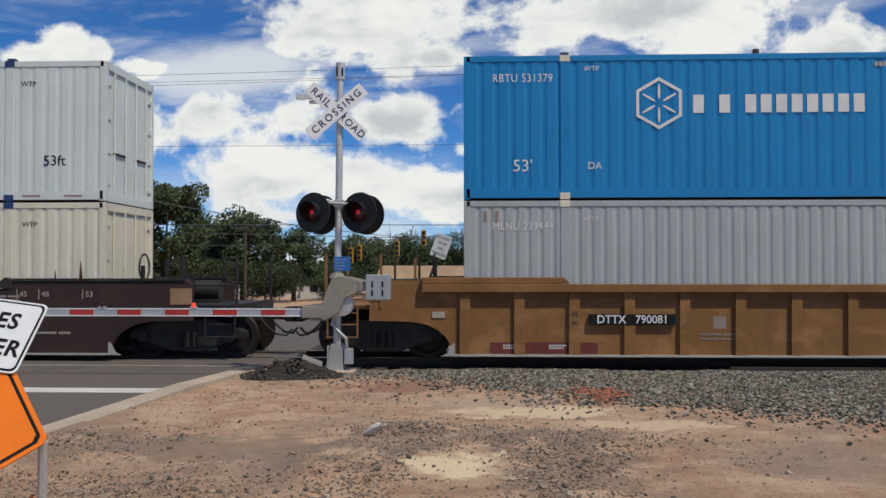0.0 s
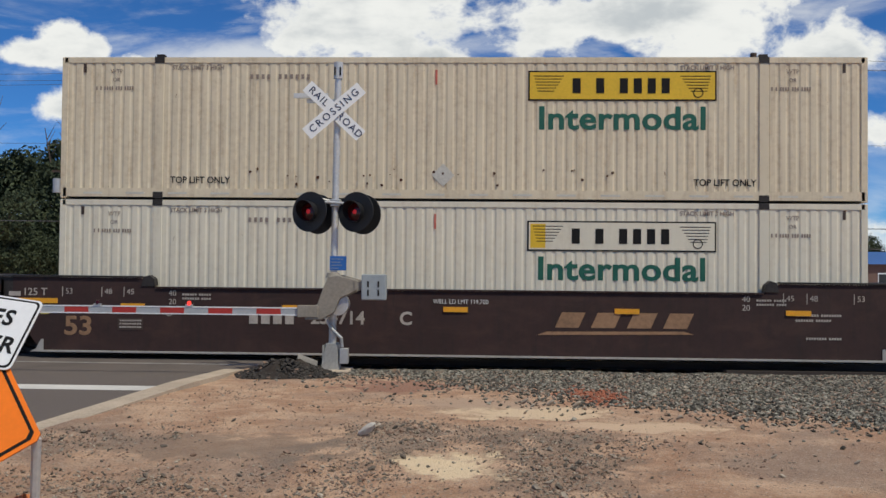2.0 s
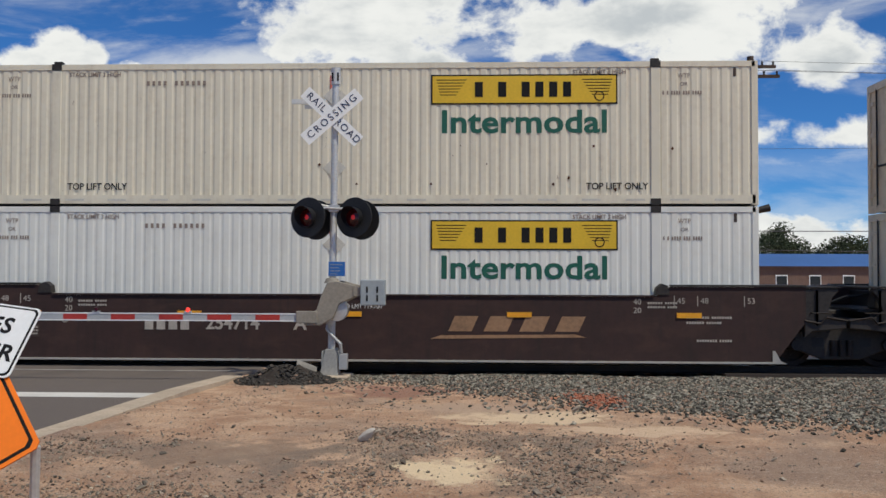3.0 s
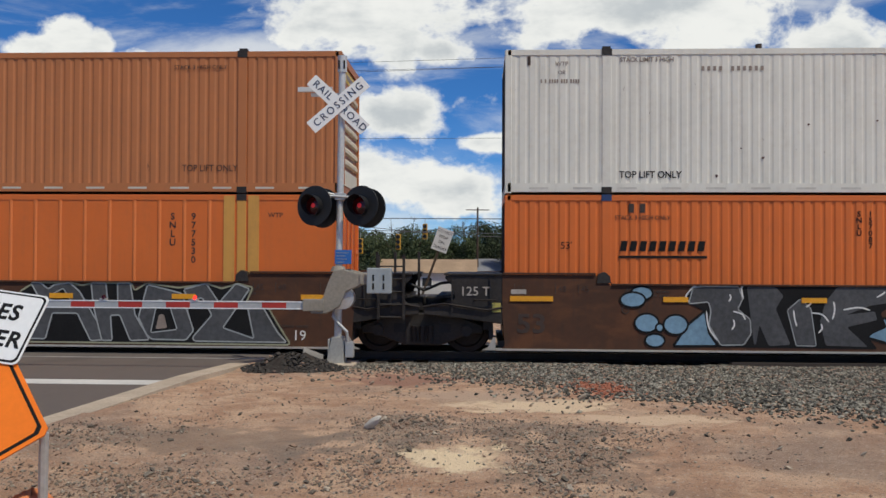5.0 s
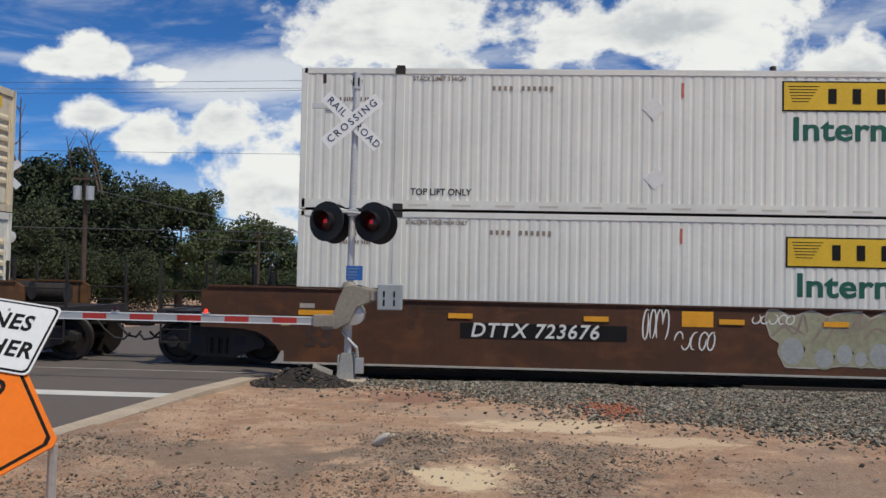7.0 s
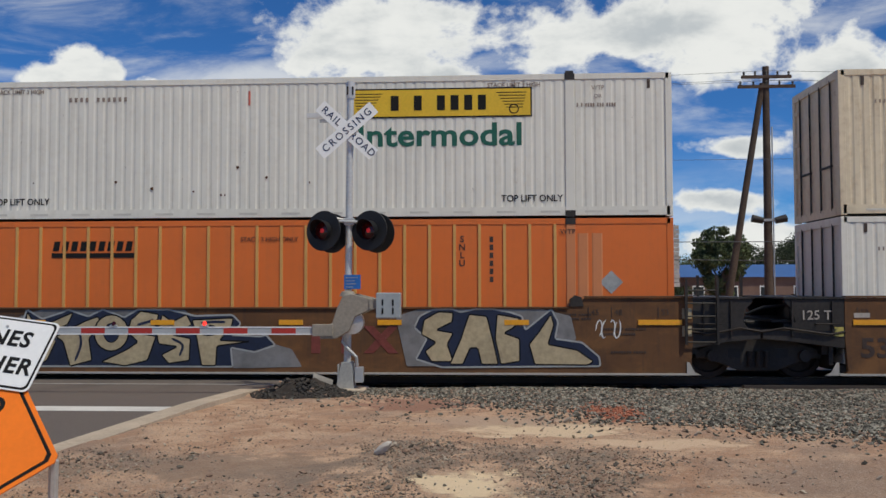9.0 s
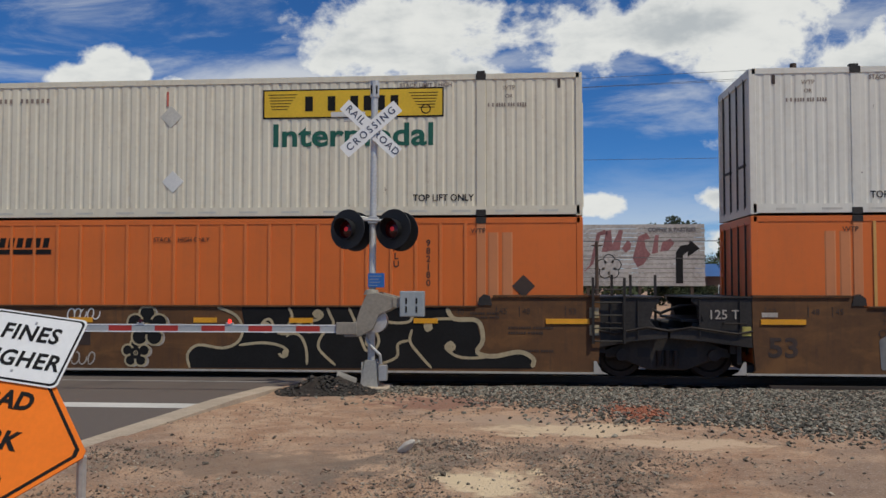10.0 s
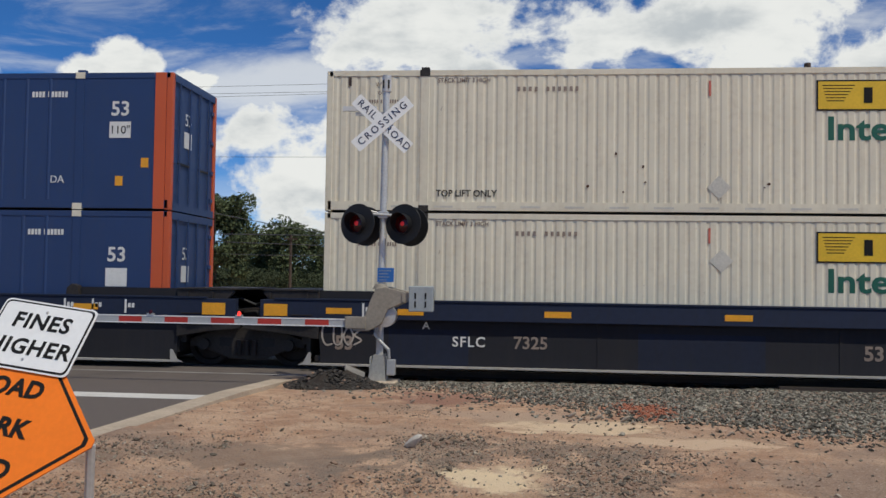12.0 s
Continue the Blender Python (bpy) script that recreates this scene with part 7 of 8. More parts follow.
    # gate drive with its curved tan arm bracket and counterweight box
    tan = plain("tan_grey_paint", (0.27, 0.24, 0.195), 0.65, grain=20, vary=0.2)
    poly = [(-0.42, 0.86), (-0.16, 0.86), (0.06, 0.98), (0.16, 1.22), (0.42, 1.34), (0.44, 1.52), (0.12, 1.60), (-0.04, 1.58), (-0.14, 1.36), (-0.22, 1.12), (-0.42, 1.02)]
    gate = part("gate_drive", Geo().prism(poly, "y", -0.34, -0.28), tan, s, "curved tan gate bracket", bevel=0.015)
    part("drive_case", Geo().lathe([(0.0, 0.0), (0.17, 0.0), (0.19, 0.03), (0.19, 0.2), (0.0, 0.22)], (0.10, -0.06, 1.12), (0, -1, 0), 24), STEEL, gate, smooth=True)
    part("bracket_rear", Geo().prism(poly, "y", 0.22, 0.28), tan, gate, bevel=0.015)
    part("counterweight", Geo().box(0.52, 0.92, -0.42, -0.20, 1.20, 1.62), plain("light_grey_paint", (0.31, 0.345, 0.36), 0.5, grain=20, vary=0.1), gate, "light grey counterweight box", bevel=0.015)
    for dx in (0.63, 0.80):
        for dz in (1.32, 1.46):
            part("slot", Geo().box(dx - 0.014, dx + 0.014, -0.426, -0.415, dz - 0.05, dz + 0.05), INK, gate)
    part("weight_link", Geo().box(0.40, 0.54, -0.36, -0.26, 1.36, 1.50), tan, gate)
    part("motor_dome", Geo().lathe([(0.0, 0.1), (0.1, 0.08), (0.14, 0.0)], (0.02, -0.2, 1.56), (0, 0, 1), 20), tan, gate, smooth=True)
    # the striped arm
    arm = part("gate_arm", Geo().box(-9.3, -0.34, -0.315, -0.295, 0.93, 1.055), plain("dull_silver_sheeting", (0.40, 0.41, 0.42), 0.45, grain=30, vary=0.12), s, "red and white striped gate arm")
    for z in (0.93, 1.045):
        part("arm_edge", Geo().box(-9.3, -0.34, -0.322, -0.288, z - 0.004, z + 0.014), WHITE, arm)
    x, i = -0.42, 0
    while x > -9.0:
        part("red_stripe", Geo().box(x - 0.815, x - 0.41, -0.319, -0.291, 0.945, 1.040), RED_TAPE, arm)
        x -= 0.81
    part("arm_socket", Geo().box(-0.55, -0.2, -0.36, -0.28, 0.90, 1.10), tan, arm, bevel=0.01)
    for lx, mat in ((-2.37, RED_GLOW), (-3.92, RED_LENS), (-8.9, RED_GLOW)):
        part("arm_lamp", Geo().lathe([(0.0, 0.075), (0.022, 0.068), (0.034, 0.04), (0.034, 0.0)], (lx, -0.305, 1.075), (0, 0, 1), 16), mat, arm, "small red arm lamp", smooth=True)
        part("lamp_clip", Geo().box(lx - 0.06, lx + 0.06, -0.33, -0.28, 1.06, 1.09), STEEL, arm)


def road_work_sign():
    ux, up, n = Vector(SIGN_UX), Vector(SIGN_UP), Vector(SIGN_N)
    m = Matrix((ux, -n, up)).transposed().to_4x4()
    m.translation = Vector(SIGN_AT)
    s = thing("road_work_sign", "orange road work diamond with white fines plate on folding stand", "road sign", m)
    zc = -0.565
    d = 0.647

    def diamond(r, y0, y1, cut=0.03):
        q = [(0, r), (r, 0), (0, -r), (-r, 0)]
        poly = []
        for i in range(4):
            a, p, b = Vector(q[i - 1]), Vector(q[i]), Vector(q[(i + 1) % 4])
            poly += [p + (a - p).normalized() * cut, p + (b - p).normalized() * cut]
        return Geo().prism([(v.x, v.y + zc) for v in poly], "y", y0, y1)
    board = part("diamond_board", diamond(d, 0.012, 0.020), ORANGE_SIGN, s, "orange diamond board with black border")
    part("border", diamond(d - 0.035, 0.009, 0.0125), INK, board)
    part("field", diamond(d - 0.06, 0.006, 0.0095), ORANGE_SIGN, board)
    for text, dz in (("ROAD", 0.235), ("WORK", 0.0), ("AHEAD", -0.235)):
        lettering(text, 0.145, 0.0, 0.003, zc + dz, INK, board, split=True, bold=0.005, stretch=1.0, spacing=1.05)

    def plate(w, h, r, y0, y1):
        poly = [(sx * (w - r) + r * math.cos(a), sz * (h - r) + r * math.sin(a)) for sx, sz, a0 in ((1, 1, 0), (-1, 1, 90), (-1, -1, 180), (1, -1, 270)) for a in [radians(a0 + k * 22.5) for k in range(5)]]
        return Geo().prism(poly, "y", y0, y1)
    pl = part("fines_plate", plate(0.305, 0.228, 0.035, -0.008, -0.002), WHITE, s, "white plate with black words")
    part("border", plate(0.294, 0.217, 0.032, -0.0105, -0.008), INK, pl)
    part("field", plate(0.282, 0.205, 0.028, -0.013, -0.0105), WHITE, pl)
    lettering("FINES", 0.140, 0.0, -0.015, 0.085, INK, pl, split=True, bold=0.003, spacing=1.1)
    lettering("HIGHER", 0.140, 0.0, -0.015, -0.085, INK, pl, split=True, bold=0.003, spacing=1.1)
    for e in (-1, 1):
        part("bolt", Geo().cyl((0, -0.013, e * 0.16 - 0.0), (0, -0.02, e * 0.16), 0.008, n=8), STEEL, pl)
    inv = m.inverted()
    for foot, topp in (((-2.42, 4.72, 0.31), (0.60, zc)), ((-3.75, 4.85, 0.31), (-0.60, zc)), ((-3.1, 5.15, 0.31), (0.15, zc - 0.25))):
        g = Geo().cyl(inv @ Vector(foot), (topp[0], 0.045, topp[1]), 0.026, n=8)
        part("stand_leg", g, ALU, s, "worn aluminium stand leg")
    part("stand_bar", Geo().cyl((-0.6, 0.045, zc), (0.6, 0.045, zc), 0.02, n=8), ALU, s)
    part("stand_spine", Geo().box(-0.02, 0.02, 0.03, 0.06, zc - 0.6, 0.2), ALU, s)
    g = Geo()
    for i in range(7):
        for j in range(10):
            a, b = math.pi * i / 6, 2 * math.pi * j / 10
            g.v.append((-2.5 + 0.17 * math.sin(a) * math.cos(b), 4.75 + 0.13 * math.sin(a) * math.sin(b), 0.43 + (0.14 + 0.02 * math.cos(3 * b)) * math.cos(a)))
    g.f = [(i * 10 + j, i * 10 + (j + 1) % 10, (i + 1) * 10 + (j + 1) % 10, (i + 1) * 10 + j) for i in range(6) for j in range(10)]
    tagged(part("sandbag", g, plain("faded_orange_cloth", (0.62, 0.22, 0.09), 0.85, grain=14, vary=0.3), smooth=True), "faded orange sandbag beside the foot of the road sign", "sandbag")


SIGN_UX, SIGN_UP, SIGN_N, SIGN_AT = (0.9904, -0.0662, -0.1217), (0.1379, 0.5557, 0.8199), (0.0133, -0.8287, 0.5595), (-2.8653, 4.907, 1.4844)
crossing_signal()
road_work_sign()


# ---- the far side ----
def far_crossing_signal():
    X, Y, Z = -16.1, 27.0, -0.3
    s = thing("crossing_signal", "silver crossing mast seen from behind with round lamps", "crossing signal", pose(X, Y, Z))
    part("mast", Geo().cyl((0, 0, 0), (0, 0, 5.75), 0.075, n=14), ALU, s, smooth=True)
    xb = part("crossbuck", Geo().box(0.0, 0.3, -0.05, 0.05, 5.2, 5.28), STEEL, s, "back of a white crossbuck")
    crossbuck(pose(0.42, -0.1, 5.24, 0, 0, 48), xb, True)
    part("lamp_bar", Geo().cyl((-0.6, -0.05, 3.2), (0.75, -0.05, 3.2), 0.03, n=8), ALU, s)
    for dx in (-0.6, 0.08):
        signal_head(s, (dx, -0.15, 3.2), (-0.1, -1, 0.05), RED_GLOW if dx > 0 else RED_LENS)
    part("bell", Geo().lathe([(0.0, -0.2), (0.14, -0.16), (0.2, -0.02), (0.2, 0.05), (0.0, 0.08)], (0.66, -0.1, 3.2), (0.3, -1, 0.1), 20), ALU, s, "silver back of a lamp", smooth=True)
    pl = part("notice_plate", Geo().box(-0.2, 0.42, -0.12, -0.10, 1.9, 2.68), WHITE, s, "white track notice")
    for i, t in enumerate(("DO NOT", "STOP", "ON", "TRACKS")):
        lettering(t, 0.15, 0.11, -0.124, 2.56 - 0.18 * i, INK, pl)


def leaning_notice():
    X, Y, Z = -2.0, 23.0, lerp_table(23.0, LAND_Z)
    s = thing("notice_sign", "white track notice on a leaning rusty post", "road sign", pose(X, Y, Z, 0, 20, 0))
    part("post", Geo().box(-0.03, 0.03, -0.03, 0.03, -0.1, 2.55), WOOD, s)
    pl = part("notice_plate", Geo().box(-0.215, 0.215, -0.05, -0.035, 2.52, 3.14), WHITE, s, "white plate with black words")
    for i, t in enumerate(("DO NOT", "STOP", "ON", "TRACKS")):
        lettering(t, 0.105, 0.0, -0.054, 3.05 - 0.145 * i, INK, pl)


def utility_pole():
    X, Y = 11.3, 36.0
    Z = lerp_table(Y, LAND_Z)
    s = thing("utility_pole", "dark creosoted utility pole with leaning brace pole and crossarms", "utility pole", pose(X, Y, Z))
    H = 10.8 - Z
    part("pole", Geo().cyl((0, 0, -0.1), (0.02, 0, H), 0.19, 0.13, 14), WOOD, s, smooth=True)
    part("brace_pole", Geo().cyl((-1.95, 0, -0.1), (-0.12, 0, H - 0.7), 0.16, 0.12, 12), WOOD, s, smooth=True)
    for k, (zz, w) in enumerate(((H - 0.45, 1.0), (H - 0.85, 1.15))):
        part("crossarm", Geo().box(-w, w, -0.19, -0.09, zz - 0.06, zz + 0.06), WOOD, s)
        for i in range(5):
            xx = -w + 0.1 + i * (2 * w - 0.2) / 4
            part("insulator", Geo().lathe([(0.0, 0.17), (0.03, 0.16), (0.055, 0.1), (0.03, 0.07), (0.05, 0.02), (0.02, 0.0)], (xx, -0.14, zz + 0.06), (0, 0, 1), 10), plain("dark_glass_insulator", (0.03, 0.035, 0.035), 0.2), s)
    part("lower_arm", Geo().box(-0.5, 0.5, -0.2, -0.12, 4.98, 5.08), STEEL, s)
    for e in (-1, 1):
        part("cable_closure", Geo().cyl((e * 0.25, -0.2, 5.0), (e * 0.68, -0.2, 5.1), 0.13, 0.16, 12), GREASE, s, "dark cable closure", smooth=True)
    part("cable_riser", Geo().cyl((0.2, -0.1, 0), (0.2, -0.1, H - 2.5), 0.03, n=8), STEEL, s)


def wire(x0, z0, y0, x1, z1, y1, sag, r=0.008, name="power_line"):
    pts = []
    for i in range(25):
        f = i / 24
        pts.append((x0 + (x1 - x0) * f, y0 + (y1 - y0) * f, z0 + (z1 - z0) * f - sag * 4 * f * (1 - f)))
    tagged(part(name, Geo().tube(pts, r, 5), plain("weathered_cable", (0.09, 0.09, 0.095), 0.7)), "thin dark overhead power line", "power line", "overhead lines")


def far_pole(x, y, h, w=1.2, cans=0):
    z = lerp_table(y, LAND_Z)
    s = thing("utility_pole", "distant wooden utility pole with crossarm", "utility pole", pose(x, y, z))
    part("pole", Geo().cyl((0, 0, 0), (0, 0, h), 0.16, 0.11, 10), WOOD, s, smooth=True)
    part("crossarm", Geo().box(-w, w, -0.17, -0.08, h - 0.4, h - 0.28), WOOD, s)
    for i in range(cans):
        part("transformer", Geo().cyl((-0.35 + 0.7 * i, -0.25, h - 1.5), (-0.35 + 0.7 * i, -0.25, h - 0.75), 0.22, n=12), STEEL, s, "grey transformer can", smooth=True)


def plank_billboard():
    X0, X1, Y, Z0, Z1 = 5.2, 16.1, 75.0, 1.68, 6.95
    s = thing("billboard", "weathered white plank billboard with red script shapes and black arrow", "billboard", pose((X0 + X1) / 2, Y, 0))
    W = (X1 - X0) / 2
    board = plain("weathered_white_wood", (0.42, 0.39, 0.36), 0.85, grain=3.5, vary=0.3)
    n = 14
    h = (Z1 - Z0) / n
    for i in range(n):
        part("plank", Geo().box(-W + 0.05 * (i % 3), W - 0.04 * (i % 2), -0.03 - 0.012 * (i % 2), 0.03, Z0 + i * h, Z0 + (i + 1) * h - 0.03), board, s)
    for x in (-W * 0.8, 0, W * 0.8):
        part("post", Geo().box(x - 0.12, x + 0.12, 0.04, 0.28, lerp_table(Y, LAND_Z), Z1 - 0.2), WOOD, s)
    red = plain("faded_red_paint", (0.26, 0.12, 0.12), 0.8, grain=5, vary=0.3)
    y = -0.055
    # script name as plain flowing shapes
    for poly in ([(-5.2, 3.4), (-4.6, 3.0), (-4.2, 3.5), (-3.6, 6.2), (-2.9, 6.5), (-2.7, 6.1), (-3.3, 6.0), (-3.9, 3.6), (-4.6, 2.9)], [(-3.2, 4.6), (-2.8, 6.4), (-2.4, 6.45), (-2.3, 5.2), (-1.7, 6.5), (-1.4, 6.4), (-1.7, 4.7), (-2.1, 4.75), (-2.5, 4.7), (-2.8, 4.6)],
                 [(-1.5, 4.9), (-1.0, 5.6), (-0.7, 5.3), (-0.8, 4.8), (-1.2, 4.5)], [(-0.6, 4.0), (-0.1, 5.9), (0.6, 6.2), (0.9, 5.7), (0.4, 5.6), (0.5, 4.9), (0.9, 4.4), (0.3, 3.5), (-0.2, 3.3)], [(1.0, 4.4), (1.3, 6.0), (1.6, 6.0), (1.5, 4.5)], [(1.7, 4.6), (1.9, 5.4), (2.6, 5.7), (2.9, 5.3), (2.4, 4.7)]):
        part("script_shape", Geo().prism(poly, "y", y - 0.004, y), red, s)
    fl = part("flower_emblem", Geo().lathe([(0.0, 0.0), (0.3, 0.0), (0.3, 0.01), (0.0, 0.01)], (-2.6, y, 3.3), (0, -1, 0), 16), INK, s, "flower emblem")
    for i in range(5):
        a = math.pi / 2 + i * 2 * math.pi / 5
        part("petal_edge", Geo().lathe([(0.0, 0.0), (0.52, 0.0), (0.52, 0.008), (0.0, 0.008)], (-2.6 + 0.58 * math.cos(a), y, 3.3 + 0.58 * math.sin(a)), (0, -1, 0), 18), INK, fl)
        part("petal", Geo().lathe([(0.0, 0.0), (0.44, 0.0), (0.44, 0.014), (0.0, 0.014)], (-2.6 + 0.58 * math.cos(a), y, 3.3 + 0.58 * math.sin(a)), (0, -1, 0), 18), board, fl)
    part("petal_heart", Geo().lathe([(0.0, 0.0), (0.4, 0.0), (0.4, 0.018), (0.0, 0.018)], (-2.6, y, 3.3), (0, -1, 0), 16), board, fl)
    part("arrow", Geo().prism([(3.0, 1.9), (3.6, 1.9), (3.6, 4.3), (4.0, 4.6), (4.0, 4.15), (5.0, 4.85), (4.2, 5.6), (4.1, 5.2), (3.4, 5.1), (3.0, 4.5)], "y", y - 0.006, y), INK, s, "black arrow")
    lettering("COFFEE & PASTRIES", 0.46, 2.7, y, 6.45, plain("grey_letter_paint", (0.16, 0.15, 0.15), 0.8, grain=6), s, bold=0.02)


GLASS = plain("dark_window_glass", (0.03, 0.035, 0.04), 0.08, grain=8, vary=0.1)
CARWHITE = plain("white_car_paint", (0.75, 0.76, 0.77), 0.25, grain=6, vary=0.03)
RUBBER = plain("tyre_rubber", (0.02, 0.02, 0.02), 0.8)


def vehicle(name, label, x, y, rz, profile, glass, length, wheels):
    z = lerp_table(y, ROAD_Z)
    s = thing(name, label, "car", pose(x, y, z, 0, 0, rz))
    part("body", Geo().prism(profile, "y", -0.95, 0.95), CARWHITE, s, bevel=0.06)
    for g in glass:
        part("window", Geo().prism(g, "y", -0.957, 0.957), GLASS, s)
    for wx in wheels:
        for e in (-1, 1):
            w = part("wheel", Geo().cyl((wx, e * 0.72, 0.38), (wx, e * 0.97, 0.38), 0.38, n=20), RUBBER, s, smooth=True)
            part("rim", Geo().cyl((wx, e * 0.96, 0.38), (wx, e * 0.985, 0.38), 0.24, n=14), STEEL, w, smooth=True)


def house(name, label, x, y, w, d, wall_h, roof_h, wall, roof, windows=2, axis="x", canopy=False, z=None):
    z = lerp_table(y, LAND_Z) if z is None else z
    s = thing(name, label, "house", pose(x, y, z))
    part("wall", Geo().box(-w / 2, w / 2, -d / 2, d / 2, 0, wall_h), wall, s)
    if axis == "x":
        poly = [(-d / 2 - 0.4, wall_h), (d / 2 + 0.4, wall_h), (0, wall_h + roof_h)]
        part("roof", Geo().prism(poly, "x", -w / 2 - 0.3, w / 2 + 0.3), roof, s)
    else:
        poly = [(-w / 2 - 0.4, wall_h), (w / 2 + 0.4, wall_h), (0, wall_h + roof_h)]
        part("roof", Geo().prism(poly, "y", -d / 2 - 0.3, d / 2 + 0.3), roof, s)
    for i in range(windows):
        xx = -w / 2 + (i + 0.5) * w / windows
        win = part("window", Geo().box(xx - 0.6, xx + 0.6, -d / 2 - 0.03, -d / 2 + 0.02, wall_h * 0.35, wall_h * 0.8), WHITE, s)
        part("pane", Geo().box(xx - 0.52, xx + 0.52, -d / 2 - 0.05, -d / 2 - 0.034, wall_h * 0.38, wall_h * 0.77), GLASS, win)
    if canopy:
        part("canopy", Geo().box(-w / 2, w / 2, -d / 2 - 1.6, -d / 2 - 0.05, wall_h * 0.42, wall_h * 0.42 + 0.3), WHITE, s, "white canopy edge")
        for i in range(7):
            xx = -w / 2 + 0.4 + i * (w - 0.8) / 6
            part("canopy_post", Geo().box(xx - 0.08, xx + 0.08, -d / 2 - 1.5, -d / 2 - 1.34, 0, wall_h * 0.42), WHITE, s)


def traffic_signal(x, y, z):
    s = thing("traffic_signal", "yellow traffic signal hanging from a span wire", "traffic light", pose(x, y, z))
    part("case", Geo().box(-0.17, 0.17, -0.12, 0.12, -0.55, 0.55), plain("signal_yellow", (0.55, 0.30, 0.02), 0.5), s, bevel=0.02)
    for i in range(3):
        part("visor", Geo().cyl((0, -0.12, 0.36 - 0.36 * i), (0, -0.32, 0.36 - 0.36 * i), 0.14, n=12), BLACK, s)
    part("hanger", Geo().cyl((0, 0, 0.55), (0, 0, 0.95), 0.02, n=6), STEEL, s)


def tree(x, y, h, w, seed, leaf=LEAF, gap=0.0, bare=0, label="broad dark green leafy tree", zb=None):
    """Tapered trunk, limbs, and a crown of many small leaves in uneven clumps."""
    r = np.random.default_rng(seed)
    z0 = lerp_table(y, LAND_Z) if zb is None else zb
    s = thing("tree", label, "tree", pose(x, y, z0), "trees beyond the track")
    g = Geo().cyl((0, 0, -0.1), (0.1, 0, h * 0.45), 0.028 * h + 0.05, 0.016 * h, 9)
    tips = []
    for i in range(9):
        a, up = r.random() * 6.283, r.uniform(0.2, 0.45)
        st = Vector((0.1 * up, 0, h * up))
        en = Vector((w * 0.36 * math.cos(a), w * 0.3 * math.sin(a), h * r.uniform(0.5, 0.85)))
        mid = (st + en) / 2 + Vector((0, 0, -0.03 * h))
        g.cyl(st, mid, 0.011 * h, 0.008 * h, 6).cyl(mid, en, 0.008 * h, 0.003 * h, 6)
        tips.append(en)
    for i in range(bare):
        a = r.random() * 6.283
        st = Vector((w * 0.25 * math.cos(a), w * 0.2 * math.sin(a), h * 0.75))
        en = st + Vector((r.uniform(-0.1, 0.1) * h, 0, h * r.uniform(0.28, 0.42)))
        g.cyl(st, en, 0.008 * h, 0.002 * h, 5)
        for j in range(5):
            f = r.uniform(0.35, 0.95)
            p = st.lerp(en, f)
            g.cyl(p, p + Vector((r.uniform(-0.1, 0.1) * h, r.uniform(-0.05, 0.05) * h, r.uniform(0.04, 0.11) * h)), 0.003 * h, 0.001 * h, 4)
    part("trunk", g, BARK, s, smooth=True)
    cl = []
    for i in range(46):
        a, e, q = r.random() * 6.283, r.uniform(-0.95, 1.0), r.uniform(0.5, 1.0)
        ce = math.sqrt(max(0.0, 1 - min(1, abs(e)) ** 2))
        cl.append((0.40 * w * q * ce * math.cos(a), 0.36 * w * q * ce * math.sin(a), h * (0.53 + 0.42 * e * q), w * r.uniform(0.09, 0.19)))
    cl += [(t.x, t.y, t.z, w * 0.14) for t in tips]
    near = y < 70
    vs, n = [], int((520 if near else 300) * (1 - gap))
    size = (0.0085 * h + 0.035) if near else 0.011 * h + 0.045
    for cx, cy, cz, cr in cl:
        d = r.normal(size=(n, 3))
        d /= np.linalg.norm(d, axis=1)[:, None]
        p = np.array([cx, cy, cz]) + d * cr * (r.random((n, 1)) ** 0.4) * np.array([1, 1, 0.8])
        u = r.normal(size=(n, 3))
        u /= np.linalg.norm(u, axis=1)[:, None]
        v = np.cross(u, r.normal(size=(n, 3)))
        v /= np.linalg.norm(v, axis=1)[:, None]
        k = size * (0.6 + 0.8 * r.random((n, 1)))
        vs.append(np.stack([p - u * k, p - v * k * 0.55, p + u * k, p + v * k * 0.55], 1).reshape(-1, 3))
    vs = np.concatenate(vs)
    me = bpy.data.meshes.new("crown")
    me.from_pydata(vs.tolist(), [], (np.arange(len(vs)).reshape(-1, 4)).tolist())
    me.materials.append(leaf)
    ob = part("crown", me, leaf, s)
    ob["kind"] = "stuff"


far_crossing_signal()
leaning_notice()
utility_pole()
for k, (dz, y) in enumerate(((10.0, 35.9), (10.35, 35.85), (9.95, 35.8))):
    wire(-70, dz - 0.2 + 0.3 * k, y, 11.3 + (k - 1) * 0.9, dz + 0.25, y, 0.7)
    wire(11.3 + (k - 1) * 0.9, dz + 0.25, y, 80, dz + 0.2, y, 0.6)
wire(-70, 7.3, 35.85, 80, 7.6, 35.85, 0.5)
wire(-70, 4.1, 35.83, 80, 3.9, 35.83, 0.4, 0.018)
wire(-60, 5.6, 60.0, 60, 3.2, 60.0, 0.6, 0.025)
wire(-22.2, 6.4, 46.0, 6.0, 3.6, 64.0, 0.9, 0.022)
far_pole(6.0, 64.0, 6.2, 0.4)
plank_billboard()
far_pole(-0.5, 112, 10.8, 1.5)
far_pole(-22.2, 46, 8.0, 0.7, 2)
far_pole(-20.5, 75, 7.0, 0.6)
for x, z in ((-4.0, 3.95), (-5.9, 3.2), (-8.6, 2.9), (-9.2, 2.7)):
    traffic_signal(x, 61.5, z)
wire(-30, 3.9, 61.5, 4, 4.9, 61.5, 0.9, 0.02, "span_wire")
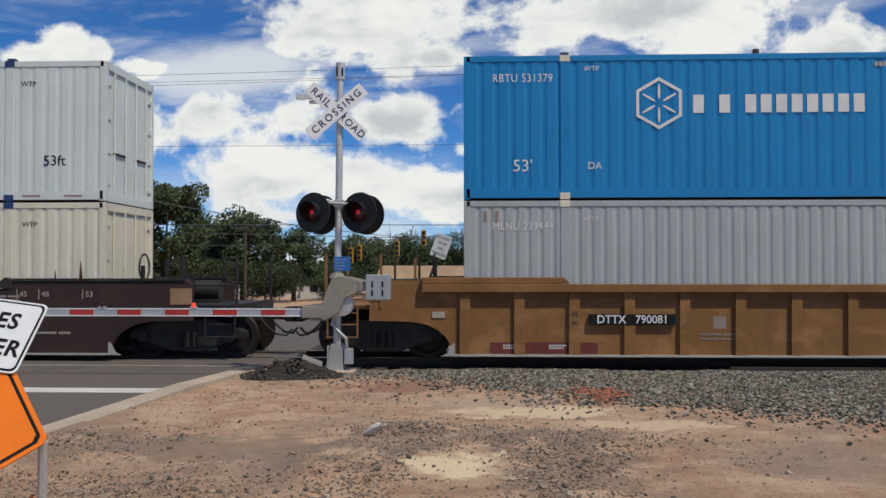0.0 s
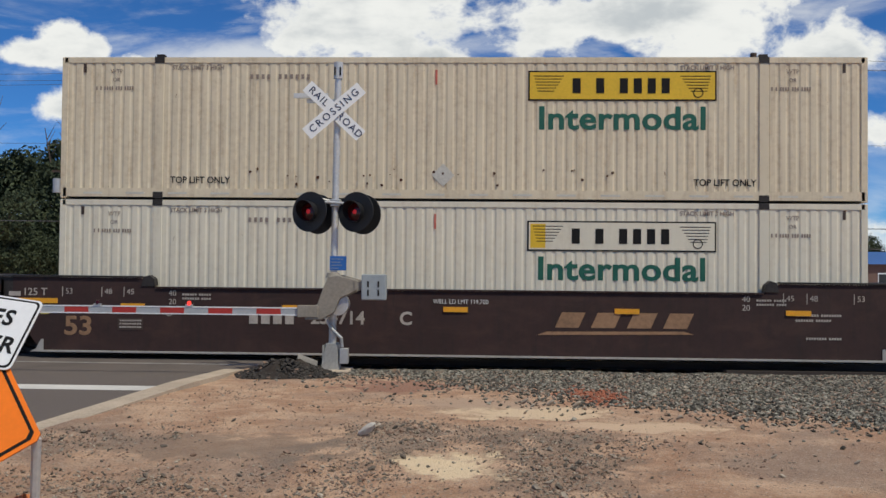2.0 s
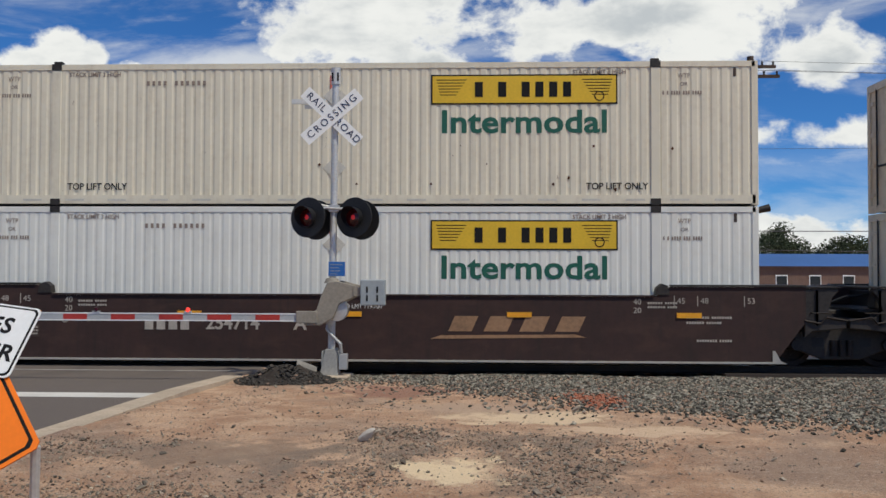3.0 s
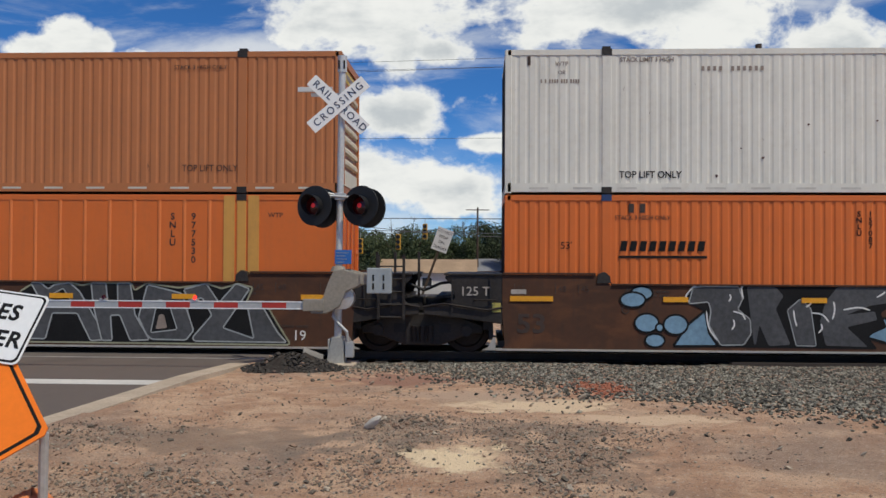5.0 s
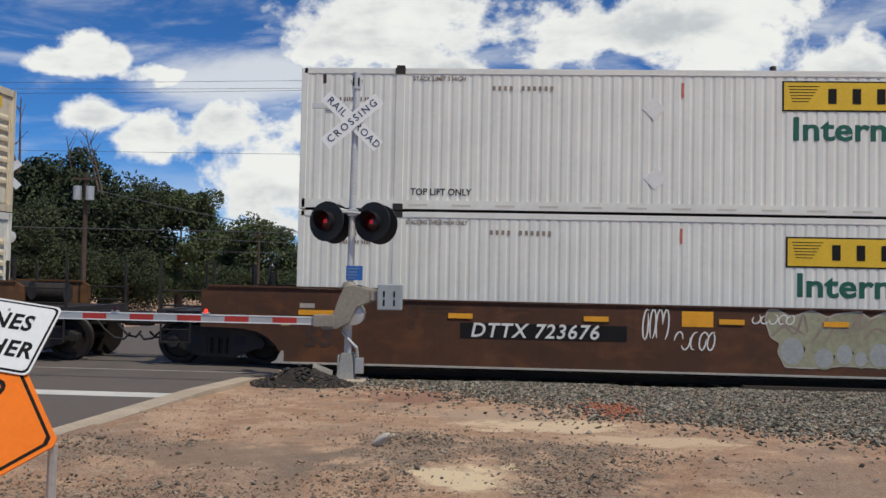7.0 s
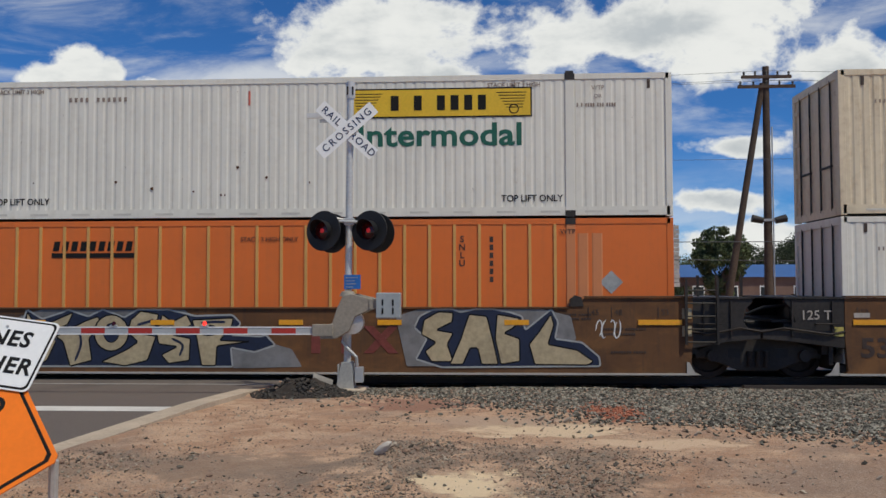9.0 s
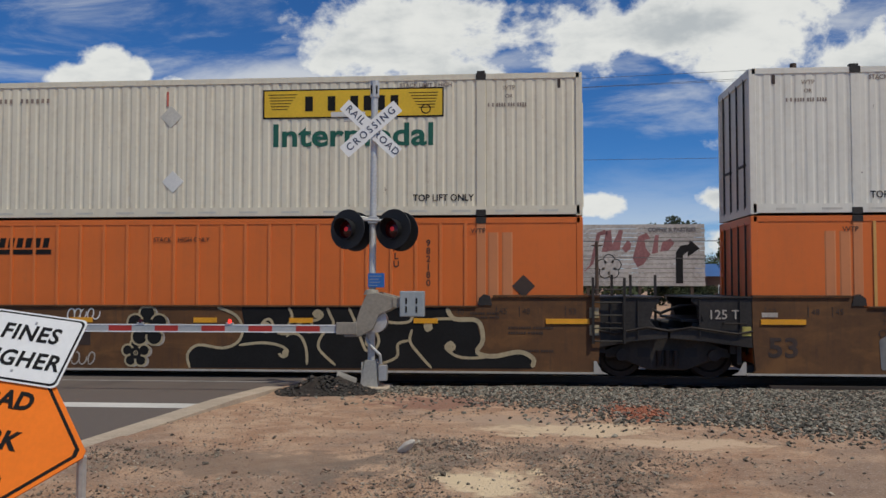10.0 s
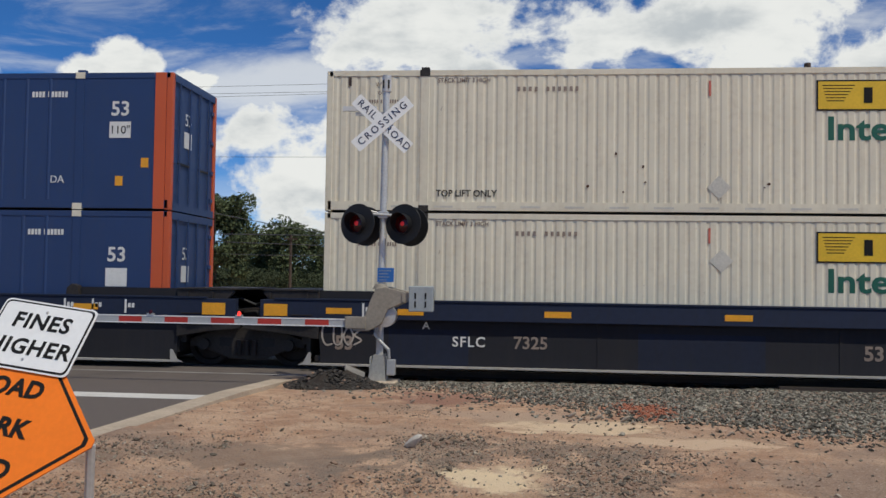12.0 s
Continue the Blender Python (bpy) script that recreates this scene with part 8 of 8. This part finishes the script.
pickup = [(-2.9, 0.45), (2.75, 0.45), (2.85, 0.7), (2.8, 1.05), (1.5, 1.2), (0.75, 1.85), (-0.9, 1.88), (-1.05, 1.2), (-2.9, 1.2)]
vehicle("pickup_truck", "white four-door pickup truck parked across the road", 5.9, 70, 0, pickup, ([(1.2, 1.22), (0.7, 1.75), (0.1, 1.77), (0.1, 1.22)], [(-0.02, 1.22), (-0.02, 1.77), (-0.75, 1.77), (-0.85, 1.22)]), 5.8, (-1.9, 1.85))
suv = [(-2.2, 0.4), (2.2, 0.4), (2.3, 0.9), (1.3, 1.1), (0.7, 1.6), (-1.6, 1.65), (-2.25, 1.1)]
vehicle("suv", "white car waiting on the far road", -27.0, 120, 55, suv, ([(1.1, 1.12), (0.65, 1.52), (-0.1, 1.54), (-0.1, 1.12)], [(-0.25, 1.12), (-0.25, 1.54), (-1.4, 1.54), (-1.8, 1.12)]), 4.6, (-1.4, 1.4))
TANROOF = plain("tan_shingle", (0.36, 0.25, 0.16), 0.9, grain=6)
GREYROOF = plain("grey_shingle", (0.20, 0.20, 0.21), 0.9, grain=6)
BLUEROOF = plain("blue_metal_roof", (0.05, 0.13, 0.33), 0.45, grain=2, vary=0.12)
WALLW = plain("white_siding", (0.62, 0.60, 0.56), 0.8, grain=4, vary=0.1)
WALLB = plain("brown_brick_wall", (0.16, 0.10, 0.08), 0.9, grain=8, vary=0.2)
house("house", "low white house with tan roof", -6, 100, 10.5, 8, 2.4, 1.5, WALLW, TANROOF, 3)
house("house", "small white house with grey roof", -20.2, 108, 3.4, 6, 2.2, 1.3, WALLW, GREYROOF, 1, "y")
house("house", "low white shed with grey roof", -24.0, 112, 3.6, 5, 2.4, 0.5, WALLW, GREYROOF, 1)
house("house", "white house with grey gable roof", -33, 110, 7, 7, 2.0, 2.2, WALLW, GREYROOF, 2, "y")
house("house", "brown walled house with grey roof", 4, 115, 9, 8, 2.6, 1.6, WALLB, GREYROOF, 2)
house("shop_building", "long brown building with bright blue metal roof and white canopy", 33, 96, 27, 12, 4.4, 1.4, WALLB, BLUEROOF, 8, "x", True)
house("house", "low roofed house beside the road", -47, 66, 9, 8, 2.6, 1.4, WALLW, TANROOF, 2)
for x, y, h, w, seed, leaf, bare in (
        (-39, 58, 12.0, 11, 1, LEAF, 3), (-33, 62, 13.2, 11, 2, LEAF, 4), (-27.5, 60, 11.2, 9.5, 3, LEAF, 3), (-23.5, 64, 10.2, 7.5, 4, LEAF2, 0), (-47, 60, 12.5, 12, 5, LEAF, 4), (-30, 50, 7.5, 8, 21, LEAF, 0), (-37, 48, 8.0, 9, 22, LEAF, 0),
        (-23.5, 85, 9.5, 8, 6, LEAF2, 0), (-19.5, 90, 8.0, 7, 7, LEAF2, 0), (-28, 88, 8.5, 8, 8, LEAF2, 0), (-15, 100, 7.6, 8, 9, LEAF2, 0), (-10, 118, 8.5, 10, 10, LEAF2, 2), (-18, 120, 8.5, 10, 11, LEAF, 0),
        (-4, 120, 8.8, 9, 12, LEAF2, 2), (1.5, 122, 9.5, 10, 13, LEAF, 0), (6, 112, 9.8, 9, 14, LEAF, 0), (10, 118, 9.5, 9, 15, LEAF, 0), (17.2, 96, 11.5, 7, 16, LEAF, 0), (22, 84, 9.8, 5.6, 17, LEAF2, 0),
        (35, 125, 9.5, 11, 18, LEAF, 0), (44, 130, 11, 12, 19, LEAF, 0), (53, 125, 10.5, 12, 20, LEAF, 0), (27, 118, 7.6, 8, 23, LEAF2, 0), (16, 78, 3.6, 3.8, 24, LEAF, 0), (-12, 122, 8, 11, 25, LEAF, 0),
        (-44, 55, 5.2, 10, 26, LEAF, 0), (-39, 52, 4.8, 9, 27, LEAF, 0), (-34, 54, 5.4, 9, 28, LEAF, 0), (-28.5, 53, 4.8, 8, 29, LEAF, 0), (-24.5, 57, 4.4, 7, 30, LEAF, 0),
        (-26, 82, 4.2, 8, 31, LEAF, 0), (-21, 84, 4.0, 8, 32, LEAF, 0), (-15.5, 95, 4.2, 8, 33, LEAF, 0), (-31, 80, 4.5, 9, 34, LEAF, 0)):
    tree(x, y, h, w, seed, leaf, 0.15 if leaf is LEAF2 else 0.0, bare, "broad dark green leafy tree" if leaf is LEAF else "thin leafy tree in hazy grey-green")


def tree_line():
    """Far woods behind the houses."""
    r = np.random.default_rng(77)
    vs = []
    for i in range(420):
        x = r.uniform(-150, 170)
        y = 150 + r.uniform(0, 25)
        h = 6.5 + 2.5 * noise.noise((x * 0.05, 0, 5.0)) + r.uniform(-1.0, 1.0)
        n = 60
        c = np.array([x, y, -2 + h * 0.55])
        d = r.normal(size=(n, 3))
        d /= np.linalg.norm(d, axis=1)[:, None]
        p = c + d * np.array([3.4, 2.5, h * 0.5]) * (r.random((n, 1)) ** 0.4)
        u = r.normal(size=(n, 3))
        v = np.cross(u, r.normal(size=(n, 3)))
        u *= 0.6 / np.linalg.norm(u, axis=1)[:, None]
        v *= 0.45 / np.linalg.norm(v, axis=1)[:, None]
        vs.append(np.stack([p - u, p - v, p + u, p + v], 1).reshape(-1, 3))
    vs = np.concatenate(vs)
    me = bpy.data.meshes.new("far_woods")
    me.from_pydata(vs.tolist(), [], (np.arange(len(vs)).reshape(-1, 4)).tolist())
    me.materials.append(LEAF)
    tagged(new("far_woods", me), "distant dark green line of trees", "woods", kind="stuff")


tree_line()


# ---- what moves ----
def motions():
    stops = (0.0, 3.0, 6.0, 9.0, 12.0)
    for ob, x, z in TRAIN:
        walk(ob, [(t, pose(x + travel(t), TRACK_Y, z)) for t in stops])
    turn = -360 / (2 * math.pi * 0.455)
    for w in WHEELS:
        px, py, pz = w.location
        walk(w, [(f / FPS, pose(px, py, pz, 0, -turn * travel(f / FPS), 0)) for f in range(0, 361)])


motions()
